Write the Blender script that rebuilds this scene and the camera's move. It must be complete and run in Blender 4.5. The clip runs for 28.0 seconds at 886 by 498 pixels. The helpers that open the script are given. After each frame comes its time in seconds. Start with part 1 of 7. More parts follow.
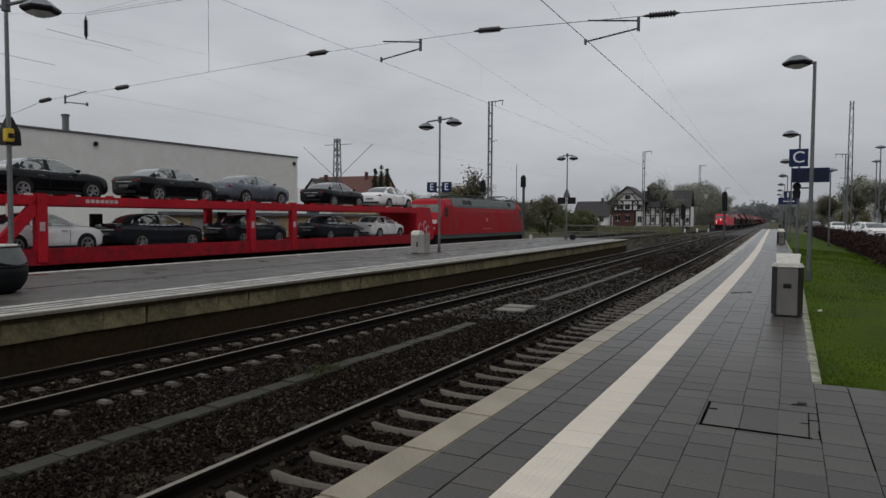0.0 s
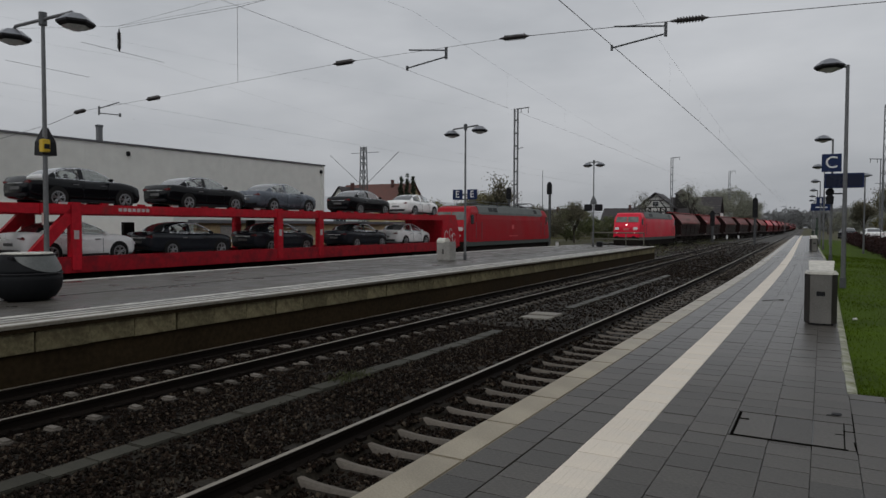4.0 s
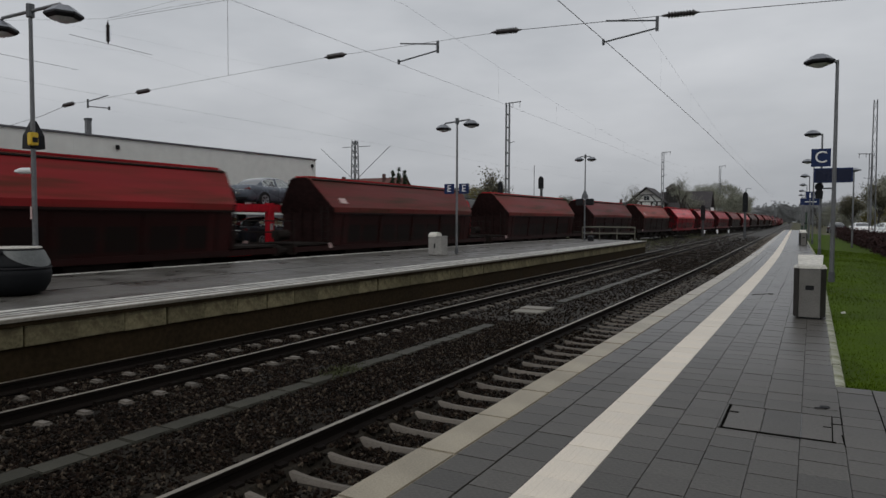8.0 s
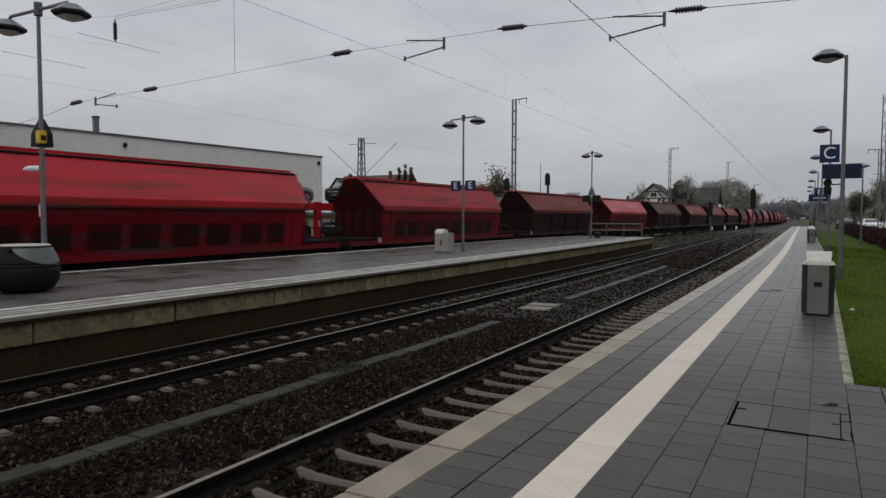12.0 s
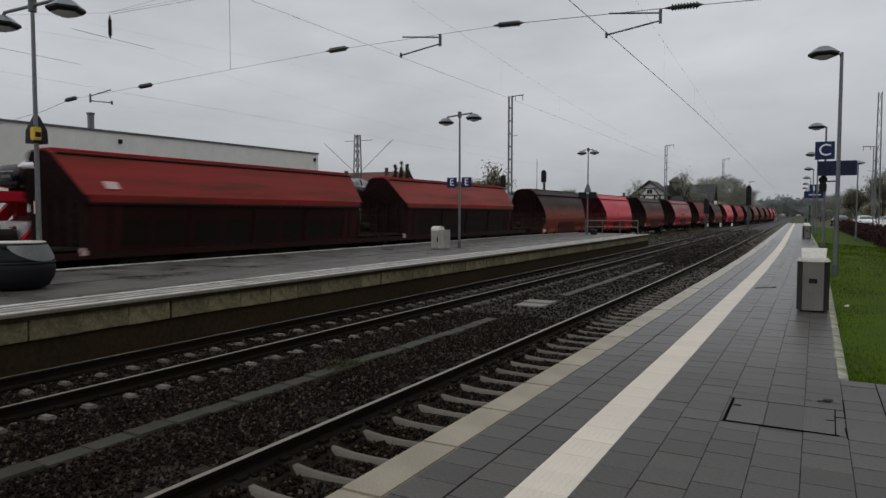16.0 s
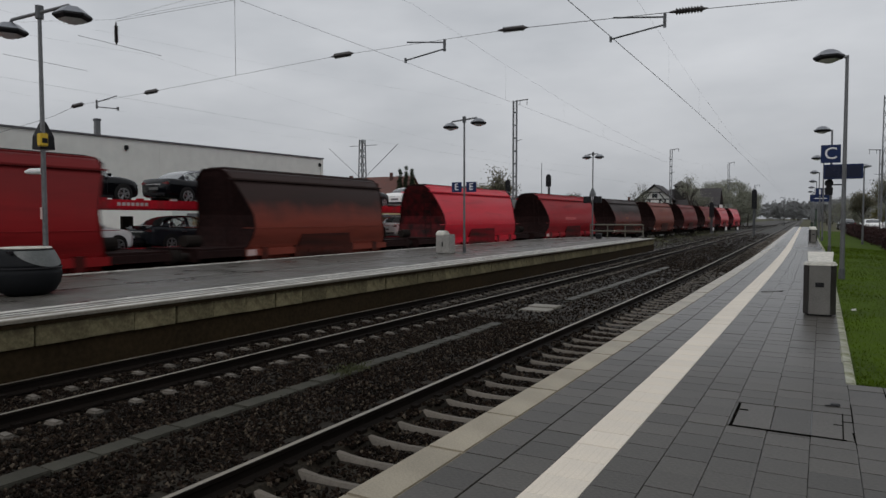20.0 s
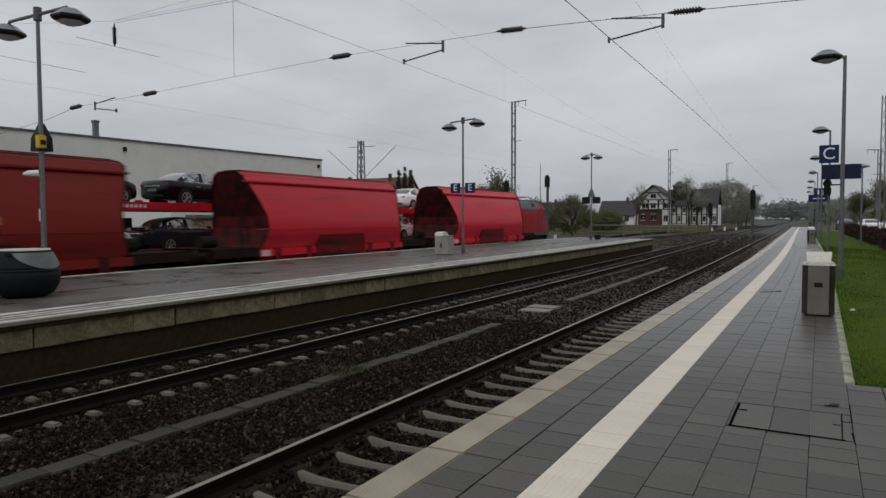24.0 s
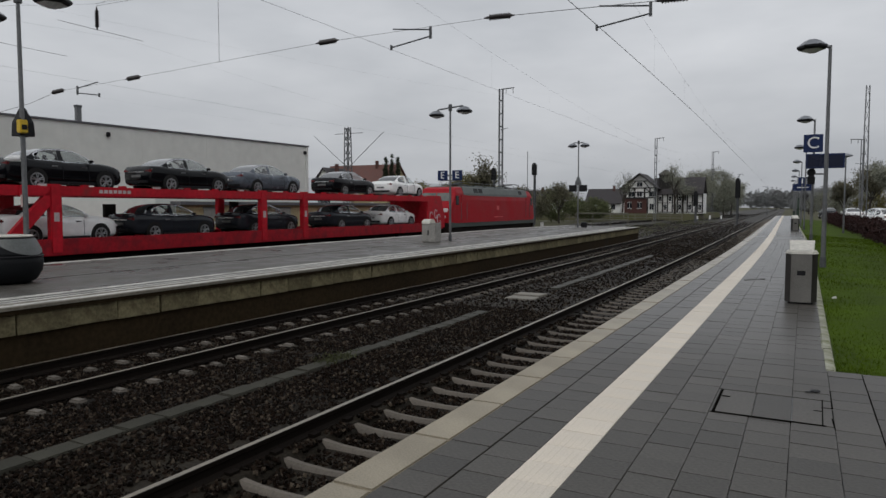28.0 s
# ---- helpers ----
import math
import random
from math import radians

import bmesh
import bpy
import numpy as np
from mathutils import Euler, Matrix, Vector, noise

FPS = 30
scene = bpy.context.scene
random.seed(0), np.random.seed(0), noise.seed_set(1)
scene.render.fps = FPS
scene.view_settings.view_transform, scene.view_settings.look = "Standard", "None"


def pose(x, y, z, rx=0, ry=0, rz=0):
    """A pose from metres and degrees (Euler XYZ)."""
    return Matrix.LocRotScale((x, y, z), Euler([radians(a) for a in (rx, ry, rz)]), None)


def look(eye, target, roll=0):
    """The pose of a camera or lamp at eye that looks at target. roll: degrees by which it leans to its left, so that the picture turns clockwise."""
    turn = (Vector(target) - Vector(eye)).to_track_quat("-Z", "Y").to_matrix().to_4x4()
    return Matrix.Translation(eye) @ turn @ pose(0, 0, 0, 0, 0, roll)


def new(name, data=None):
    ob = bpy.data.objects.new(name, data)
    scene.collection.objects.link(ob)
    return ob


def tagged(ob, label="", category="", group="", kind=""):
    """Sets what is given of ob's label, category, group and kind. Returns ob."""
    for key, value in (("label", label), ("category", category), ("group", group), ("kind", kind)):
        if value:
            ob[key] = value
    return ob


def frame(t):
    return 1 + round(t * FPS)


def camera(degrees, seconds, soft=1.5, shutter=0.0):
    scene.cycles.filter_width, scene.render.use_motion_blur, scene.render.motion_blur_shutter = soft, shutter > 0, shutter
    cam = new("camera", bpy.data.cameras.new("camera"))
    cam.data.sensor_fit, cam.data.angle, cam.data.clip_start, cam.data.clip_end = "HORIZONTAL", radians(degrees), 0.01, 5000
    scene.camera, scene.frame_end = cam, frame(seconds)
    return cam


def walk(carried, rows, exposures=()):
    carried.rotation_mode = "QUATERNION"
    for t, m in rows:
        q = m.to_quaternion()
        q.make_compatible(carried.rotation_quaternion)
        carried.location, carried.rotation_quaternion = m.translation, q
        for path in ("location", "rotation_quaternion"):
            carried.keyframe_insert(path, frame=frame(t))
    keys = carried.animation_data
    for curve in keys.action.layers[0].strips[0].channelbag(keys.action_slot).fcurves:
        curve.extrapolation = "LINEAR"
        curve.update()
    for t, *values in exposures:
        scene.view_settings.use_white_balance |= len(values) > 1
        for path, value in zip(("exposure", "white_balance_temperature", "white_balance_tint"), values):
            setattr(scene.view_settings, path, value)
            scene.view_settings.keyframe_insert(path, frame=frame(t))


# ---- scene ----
HEIGHT = 1.45
cam = camera(66.27, 28.0, soft=1.5, shutter=0.22)
TURNS = (
    (0, 27.083, -2.582, -0.345),
    (0.5, 28.243, -1.869, -0.207),
    (1, 28.193, -1.457, -0.272),
    (1.5, 28.413, -1.152, -0.581),
    (2, 28.657, -0.733, -0.529),
    (2.5, 29.275, -1.234, -0.681),
    (3, 29.943, -1.045, -0.496),
    (3.5, 29.468, -1.949, -0.2),
    (5.5, 28.983, -1.962, -0.174),
    (6, 28.235, -2.039, -0.049),
    (6.5, 28.126, -1.863, -0.171),
    (7, 28.518, -2.858, 0.106),
    (7.5, 28.498, -2.527, -0.091),
    (8, 28.554, -2.451, -0.213),
    (8.5, 28.751, -2.195, 0.017),
    (9, 28.949, -2.212, -0.068),
    (9.5, 28.398, -2.224, -0.314),
    (10, 28.796, -2.461, -0.505),
    (10.5, 28.74, -2.533, -0.1),
    (11, 28.825, -2.478, -0.559),
    (11.5, 28.919, -2.55, -0.563),
    (12, 29.096, -2.712, -0.109),
    (12.5, 29.373, -2.947, -0.244),
    (14.5, 29.592, -2.92, -0.102),
    (15, 29.015, -2.994, -0.161),
    (15.5, 28.93, -3.202, 0.06),
    (16, 28.781, -2.972, -0.1),
    (16.5, 29.016, -2.534, -0.051),
    (17, 29.231, -2.574, -0.238),
    (17.5, 29.405, -2.337, -0.19),
    (18, 29.493, -2.523, -0.226),
    (18.5, 29.179, -2.659, -0.093),
    (19, 29.304, -2.654, -0.07),
    (19.5, 29.334, -2.491, -0.108),
    (20, 29.187, -2.585, 0.054),
    (20.5, 29.235, -3.054, 0.101),
    (21, 29.107, -2.705, 0.036),
    (21.5, 29.001, -2.785, 0.179),
    (23.5, 28.816, -2.446, -0.105),
    (24, 29.087, -2.505, 0.184),
    (24.5, 28.806, -2.917, 0.053),
    (25, 28.409, -3.092, 0.066),
    (25.5, 28.477, -3.058, -0.141),
    (26, 27.613, -3.986, -0.304),
    (26.5, 27.716, -3.667, -0.513),
    (27, 27.974, -2.963, 0.081),
    (27.5, 27.884, -3.662, -0.208),
    (28, 28.001, -3.561, -0.027),
)
walk(cam, [(t, pose(0, 0, HEIGHT, 90 + pitch, roll, yaw)) for t, yaw, pitch, roll in TURNS],
     ((0, -.03), (1, -.10), (2, -.15), (3, -.17), (6, -.08), (9, -.03), (16, .03), (20, .03), (24, .08), (28, .08)))


# world: an even overcast sky
def overcast():
    world = bpy.data.worlds.new("overcast_sky")
    scene.world = world
    world.use_nodes = True
    nodes, links = world.node_tree.nodes, world.node_tree.links
    nodes.clear()
    sky = nodes.new("ShaderNodeTexSky")
    sky.sky_type, sky.sun_disc = "NISHITA", False
    sky.sun_elevation, sky.sun_rotation = radians(38), radians(200)
    sky.air_density, sky.dust_density = 1.5, 4.0
    grey = nodes.new("ShaderNodeHueSaturation")
    grey.inputs["Saturation"].default_value, grey.inputs["Value"].default_value = 0.12, 0.09
    place = nodes.new("ShaderNodeTexCoord")
    stretch = nodes.new("ShaderNodeMapping")
    stretch.inputs["Scale"].default_value = (1.0, 1.0, 3.2)
    cloud = nodes.new("ShaderNodeTexNoise")
    cloud.inputs["Scale"].default_value, cloud.inputs["Detail"].default_value = 2.1, 5.0
    cloud.inputs["Roughness"].default_value = 0.55
    ramp = nodes.new("ShaderNodeValToRGB")
    ramp.color_ramp.elements[0].position, ramp.color_ramp.elements[0].color = 0.3, (0.43, 0.452, 0.486, 1)
    ramp.color_ramp.elements[1].position, ramp.color_ramp.elements[1].color = 0.72, (0.625, 0.643, 0.676, 1)
    mix = nodes.new("ShaderNodeMixRGB")
    mix.inputs["Fac"].default_value = 0.88
    back, out = nodes.new("ShaderNodeBackground"), nodes.new("ShaderNodeOutputWorld")
    back.inputs["Strength"].default_value = 1.0
    links.new(sky.outputs[0], grey.inputs["Color"])
    links.new(place.outputs["Generated"], stretch.inputs["Vector"])
    links.new(stretch.outputs[0], cloud.inputs["Vector"])
    links.new(cloud.outputs["Fac"], ramp.inputs["Fac"])
    links.new(grey.outputs[0], mix.inputs["Color1"])
    links.new(ramp.outputs[0], mix.inputs["Color2"])
    # the cloud sheet is thicker towards the horizon
    axes, height, dim = nodes.new("ShaderNodeSeparateXYZ"), nodes.new("ShaderNodeMapRange"), nodes.new("ShaderNodeMixRGB")
    height.inputs["From Min"].default_value, height.inputs["From Max"].default_value = 0.02, 0.24
    height.inputs["To Min"].default_value, height.inputs["To Max"].default_value = 0.86, 1.08
    dim.blend_type, dim.inputs["Fac"].default_value = "MULTIPLY", 1.0
    links.new(place.outputs["Generated"], axes.inputs[0])
    links.new(axes.outputs["Z"], height.inputs["Value"])
    links.new(mix.outputs[0], dim.inputs["Color1"])
    links.new(height.outputs["Result"], dim.inputs["Color2"])
    links.new(dim.outputs[0], back.inputs["Color"])
    links.new(back.outputs[0], out.inputs["Surface"])


overcast()
sun = new("sun", bpy.data.lights.new("sun", "SUN"))
sun.data.energy, sun.data.angle, sun.data.color = 0.5, radians(25), (1.0, 0.97, 0.93)
sun.matrix_world = look((0, 0, 60), (-25, 40, 0))


# ---------- materials ----------
def material(name, colour, rough=0.6, metal=0.0, dark=0.75, light=1.2, grain=30.0, blotch=1.2, bump=0.15, coat=0.0, wet=0.0, dirt=None, dirt_at=0.6, piece=0.0, spec=0.5):
    """Base colour with fine grain, broad blotches and optional dirt; wet lowers the roughness in patches."""
    m = bpy.data.materials.new(name)
    m.use_nodes = True
    nodes, links = m.node_tree.nodes, m.node_tree.links
    shader = nodes["Principled BSDF"]
    place = nodes.new("ShaderNodeTexCoord")
    fine = nodes.new("ShaderNodeTexNoise")
    fine.inputs["Scale"].default_value, fine.inputs["Detail"].default_value = grain, 3.0
    broad = nodes.new("ShaderNodeTexNoise")
    broad.inputs["Scale"].default_value, broad.inputs["Detail"].default_value = blotch, 4.0
    for n in (fine, broad):
        links.new(place.outputs["Object"], n.inputs["Vector"])
    tone = nodes.new("ShaderNodeMath")
    tone.operation = "ADD"
    links.new(fine.outputs["Fac"], tone.inputs[0])
    links.new(broad.outputs["Fac"], tone.inputs[1])
    ramp = nodes.new("ShaderNodeMapRange")
    ramp.inputs["From Min"].default_value, ramp.inputs["From Max"].default_value = 0.7, 1.3
    ramp.inputs["To Min"].default_value, ramp.inputs["To Max"].default_value = dark, light
    links.new(tone.outputs[0], ramp.inputs["Value"])
    value = ramp.outputs["Result"]
    if piece:
        info = nodes.new("ShaderNodeObjectInfo")
        spread = nodes.new("ShaderNodeMapRange")
        spread.inputs["To Min"].default_value, spread.inputs["To Max"].default_value = 1 - piece, 1 + piece
        links.new(info.outputs["Random"], spread.inputs["Value"])
        times = nodes.new("ShaderNodeMath")
        times.operation = "MULTIPLY"
        links.new(value, times.inputs[0])
        links.new(spread.outputs["Result"], times.inputs[1])
        value = times.outputs[0]
    paint = nodes.new("ShaderNodeMixRGB")
    paint.blend_type = "MULTIPLY"
    paint.inputs["Fac"].default_value = 1.0
    paint.inputs["Color1"].default_value = (*colour, 1)
    links.new(value, paint.inputs["Color2"])
    last = paint.outputs[0]
    if dirt:
        spots = nodes.new("ShaderNodeTexNoise")
        spots.inputs["Scale"].default_value, spots.inputs["Detail"].default_value = blotch * 2.3, 6.0
        links.new(place.outputs["Object"], spots.inputs["Vector"])
        edge = nodes.new("ShaderNodeMapRange")
        edge.inputs["From Min"].default_value, edge.inputs["From Max"].default_value = dirt_at - 0.12, dirt_at + 0.12
        links.new(spots.outputs["Fac"], edge.inputs["Value"])
        stain = nodes.new("ShaderNodeMixRGB")
        stain.inputs["Color2"].default_value = (*dirt, 1)
        links.new(edge.outputs["Result"], stain.inputs["Fac"])
        links.new(last, stain.inputs["Color1"])
        last = stain.outputs[0]
    links.new(last, shader.inputs["Base Color"])
    shader.inputs["Metallic"].default_value = metal
    shader.inputs["Coat Weight"].default_value = coat
    shader.inputs["Specular IOR Level"].default_value = spec
    gloss = nodes.new("ShaderNodeMapRange")
    gloss.inputs["From Min"].default_value, gloss.inputs["From Max"].default_value = 0.35, 0.65
    gloss.inputs["To Min"].default_value, gloss.inputs["To Max"].default_value = max(rough - 0.08 - wet, 0.05), min(rough + 0.08, 1)
    links.new(broad.outputs["Fac"], gloss.inputs["Value"])
    links.new(gloss.outputs["Result"], shader.inputs["Roughness"])
    if bump:
        relief = nodes.new("ShaderNodeBump")
        relief.inputs["Strength"].default_value, relief.inputs["Distance"].default_value = bump, 0.01
        links.new(fine.outputs["Fac"], relief.inputs["Height"])
        links.new(relief.outputs[0], shader.inputs["Normal"])
    return m


def wet_sheen(m, spec, rough):
    """A film of water: the gloss rises where the surface is seen at a slant."""
    nodes, links = m.node_tree.nodes, m.node_tree.links
    slant = nodes.new("ShaderNodeLayerWeight")
    slant.inputs["Blend"].default_value = .5
    for socket, (low, high) in (("Specular IOR Level", spec), ("Roughness", rough)):
        span = nodes.new("ShaderNodeMapRange")
        span.inputs["From Min"].default_value, span.inputs["From Max"].default_value = .78, .975
        span.inputs["To Min"].default_value, span.inputs["To Max"].default_value = low, high
        links.new(slant.outputs["Facing"], span.inputs["Value"])
        links.new(span.outputs["Result"], nodes["Principled BSDF"].inputs[socket])
    return m


def glowing(name, colour, strength):
    m = bpy.data.materials.new(name)
    m.use_nodes = True
    s = m.node_tree.nodes["Principled BSDF"]
    s.inputs["Base Color"].default_value = (*colour, 1)
    s.inputs["Emission Color"].default_value, s.inputs["Emission Strength"].default_value = (*colour, 1), strength
    return m


PAVING = material("wet_paving", (0.057, 0.0515, 0.044), 0.42, dark=0.6, light=1.35, grain=45, blotch=0.5, wet=0.12, piece=0.22, spec=0.36)
wet_sheen(PAVING, (.3, 1.0), (.44, .26))
JOINT = material("dark_joint", (0.022, 0.021, 0.019), 0.8, spec=0.08)
COPING = material("beige_concrete", (0.3, 0.262, 0.195), 0.5, grain=80, blotch=2, piece=0.06, wet=0.15, dark=0.7, light=1.2)
TACTILE = material("white_tactile", (0.68, 0.61, 0.51), 0.55, grain=80, blotch=2.5, piece=0.05, dark=0.88, light=1.08, wet=0.1)
ASPHALT = material("wet_asphalt", (0.08, 0.075, 0.067), 0.55, grain=30, blotch=0.9, bump=0.6, dark=0.45, light=1.6, wet=0.2, dirt=(0.085, 0.078, 0.064), dirt_at=0.6, spec=0.35)
wet_sheen(COPING, (.35, 1.0), (.55, .24))
WHITE_LINE = material("worn_white_line", (0.6, 0.585, 0.54), 0.5, grain=14, blotch=0.9, dark=0.65, light=1.15, dirt=(0.13, 0.12, 0.10), dirt_at=0.62)
WALL_BLOCK = material("stained_concrete", (0.165, 0.145, 0.085), 0.85, grain=25, blotch=1.9, dark=0.6, light=1.3, dirt=(0.075, 0.06, 0.036), dirt_at=0.6, piece=0.25, spec=0.08)
WALL_DARK = material("dark_brown_concrete", (0.033, 0.023, 0.012), 0.9, grain=12, blotch=0.8, spec=0.08, dark=0.6)
BALLAST = material("ballast", (0.0175, 0.0145, 0.0105), 0.62, grain=26, blotch=0.5, bump=0.7, dark=0.35, light=2.0, spec=0.22)
wet_sheen(BALLAST, (.07, .17), (.65, .58))
RAIL = material("rail_side", (0.01, 0.0075, 0.006), 0.7, grain=30, spec=0.08)
RAIL_TOP = material("polished_rail_head", (0.3, 0.265, 0.215), 0.42, metal=0.8, grain=40, bump=0.02)
SLEEPER = material("concrete_sleeper", (0.128, 0.111, 0.092), 0.75, grain=40, blotch=3, piece=0.12, spec=0.35)
DUCT = material("duct_lid_concrete", (0.05, 0.048, 0.038), 0.8, grain=40, blotch=2, piece=0.12, spec=0.12)
wet_sheen(DUCT, (.1, .55), (.75, .5))
EARTH = material("dark_earth", (0.08, 0.072, 0.05), 0.9, grain=5, blotch=0.05, dirt=(0.07, 0.072, 0.028), dirt_at=0.5, spec=0.2)
LAWN = material("lawn", (0.045, 0.076, 0.0035), 0.9, grain=35, blotch=0.7, bump=0.5, dark=0.45, light=1.5, spec=0.08)
BLADE = material("grass_blade", (0.062, 0.1, 0.004), 0.7, grain=3, blotch=0.8, dark=0.5, light=1.5, bump=0, spec=0.12)
STEEL = material("galvanised_steel", (0.16, 0.165, 0.17), 0.5, metal=0.5, grain=20)
DARK_STEEL = material("dark_steel", (0.09, 0.095, 0.10), 0.55, metal=0.3, grain=15)
INOX = material("brushed_bin_steel", (0.175, 0.168, 0.155), 0.42, metal=0.35, grain=60, blotch=3)
BLUE_SIGN = material("dark_blue_enamel", (0.012, 0.025, 0.085), 0.35, bump=0, spec=0.2)
WHITE = material("white_enamel", (0.75, 0.75, 0.75), 0.5, bump=0, dark=0.95, light=1.03)
BLACK = material("black_plastic", (0.015, 0.015, 0.017), 0.5, bump=0.02, spec=0.15)
YELLOW = material("yellow_box", (0.62, 0.42, 0.03), 0.55, bump=0.02)
LOCO_RED = material("traffic_red_paint", (0.68, 0.009, 0.04), 0.38, coat=0.05, grain=6, blotch=0.4, bump=0.0, dark=0.9, light=1.08, spec=0.3)
LOCO_RED_DIRTY = material("weathered_red_paint", (0.37, 0.007, 0.016), 0.5, grain=6, blotch=0.5, bump=0.0, dark=0.8, light=1.1, spec=0.2)
LOCO_GREY = material("loco_roof_grey", (0.15, 0.165, 0.16), 0.6, grain=8, blotch=0.8, spec=0.2)
LOCO_SKIRT = material("loco_skirt_grey", (0.085, 0.10, 0.092), 0.7, grain=8, blotch=0.8, spec=0.2)
UNDER = material("dark_running_gear", (0.022, 0.018, 0.016), 0.85, grain=10, spec=0.08)
CARRIER_RED = material("car_carrier_red", (0.44, 0.01, 0.022), 0.5, grain=7, blotch=0.6, bump=0.02, dirt=(0.2, 0.03, 0.03), dirt_at=0.66, spec=0.2)
GLASS = material("dark_glass", (0.02, 0.024, 0.03), 0.08, bump=0, dark=0.9, light=1.1)


def clear_glass():
    """Thin car glass: it lets the light through and mirrors the sky at a slant."""
    m = bpy.data.materials.new("car_glass")
    m.use_nodes = True
    nodes, links = m.node_tree.nodes, m.node_tree.links
    nodes.remove(nodes["Principled BSDF"])
    clear, gloss, mix = nodes.new("ShaderNodeBsdfTransparent"), nodes.new("ShaderNodeBsdfGlossy"), nodes.new("ShaderNodeMixShader")
    slant, steep, share = nodes.new("ShaderNodeLayerWeight"), nodes.new("ShaderNodeMath"), nodes.new("ShaderNodeMapRange")
    clear.inputs["Color"].default_value = (0.88, 0.92, 0.92, 1)
    gloss.inputs["Roughness"].default_value = 0.03
    slant.inputs["Blend"].default_value = 0.5
    steep.operation, steep.inputs[1].default_value = "POWER", 2.2
    share.inputs["To Min"].default_value, share.inputs["To Max"].default_value = 0.06, 0.95
    links.new(slant.outputs["Facing"], steep.inputs[0])
    links.new(steep.outputs[0], share.inputs["Value"])
    links.new(share.outputs["Result"], mix.inputs[0])
    links.new(clear.outputs[0], mix.inputs[1])
    links.new(gloss.outputs[0], mix.inputs[2])
    links.new(mix.outputs[0], nodes["Material Output"].inputs["Surface"])
    return m


CAR_GLASS = clear_glass()
TYRE = material("tyre_rubber", (0.02, 0.02, 0.02), 0.85, spec=0.1)
ALLOY = material("alloy_rim", (0.30, 0.305, 0.315), 0.3, metal=0.8, bump=0)
CHROME = material("bright_chrome", (0.8, 0.81, 0.83), 0.25, metal=0.9, bump=0)
LAMP_SHELL = material("lamp_shell", (0.20, 0.21, 0.23), 0.4, metal=0.4)
LAMP_GLASS = material("milky_lamp_cover", (0.62, 0.63, 0.64), 0.3, bump=0)
HALL_WALL = material("pale_sheet_wall", (0.65, 0.655, 0.62), 0.7, grain=2, blotch=0.15, bump=0.03, dark=0.92, light=1.06)
WHITE_BASE = material("clean_white_render", (0.86, 0.85, 0.80), 0.8, grain=3, blotch=0.3, bump=0.03, dark=0.95, light=1.02)
HALL_TRIM = material("dark_parapet", (0.10, 0.10, 0.11), 0.6)
BEIGE_WALL = material("beige_render", (0.42, 0.33, 0.19), 0.85, grain=10, blotch=0.6)
WIRE = material("catenary_wire", (0.2, 0.2, 0.21), 0.6, metal=0.4, bump=0, spec=0.2)
INSULATOR = material("brown_insulator", (0.035, 0.03, 0.03), 0.4, bump=0)
HEADLIGHT = glowing("headlight", (1.0, 0.9, 0.8), 2.0)
# the base colour is greyed to stand in for mirrored sky
SCREEN = material("sky_toned_windscreen", (0.13, 0.135, 0.125), 0.1, bump=0, grain=2, blotch=0.8, dark=0.6, light=1.2, spec=0.8)


# ---------- the line: straight, a slight left bend, straight again ----------
BEND_FROM, BEND_TO, RADIUS = 15.0, 40.0, 1300.0


def heading(s):
    return min(max(s - BEND_FROM, 0), BEND_TO - BEND_FROM) / RADIUS


def on_line(s, o, z=0.0):
    """A point s metres along the platform, o metres to the right of the camera, z above the platform."""
    a = heading(s)
    x, y = (RADIUS + o) * math.cos(a) - RADIUS, (RADIUS + o) * math.sin(a)
    d = s - BEND_FROM if s < BEND_FROM else max(s - BEND_TO, 0)
    return Vector((x - d * math.sin(a), BEND_FROM + y + d * math.cos(a), z))


def at(s, o, z=0.0, turn=0.0):
    return Matrix.Translation(on_line(s, o, z)) @ pose(0, 0, 0, 0, 0, math.degrees(heading(s)) + turn)


RAIL_Z = -0.86
ISLAND_Z = -0.06


def main_track(o):
    return lambda s: o


def freight_line(s):
    """The freight track runs in on a slant towards the main line past the island platform."""
    def ramp(x):
        return (x + math.sqrt(x * x + 100)) / 2
    return -19.6 + .0485 * (ramp(s - 32) - ramp(s - 247))


def siding_line(s):
    k = min(max((s - 66) / 190, 0), 1)
    return -23.6 + 9.5 * (1 - math.cos(math.pi * k)) / 2


# ---------- building helpers ----------
def thing(name, m=None, label="", category="", group="", kind=""):
    ob = new(name)
    if m is not None:
        ob.matrix_basis = m
    return tagged(ob, label, category, group, kind)


def mesh_of(bm, mat, smooth=False):
    bmesh.ops.recalc_face_normals(bm, faces=bm.faces)
    me = bpy.data.meshes.new("mesh")
    bm.to_mesh(me)
    bm.free()
    for m in (mat if isinstance(mat, (list, tuple)) else (mat,)):
        me.materials.append(m)
    if smooth:
        me.polygons.foreach_set("use_smooth", [True] * len(me.polygons))
    return me


def part(name, bm, mat, parent=None, label="", m=None, smooth=False):
    """Links a bmesh (or a ready mesh) as one mesh object under a thing or a part."""
    me = bm if isinstance(bm, bpy.types.Mesh) else mesh_of(bm, mat, smooth)
    me.name = name
    ob = new(name, me)
    ob.parent = parent
    if m is not None:
        ob.matrix_basis = m
    return tagged(ob, label)


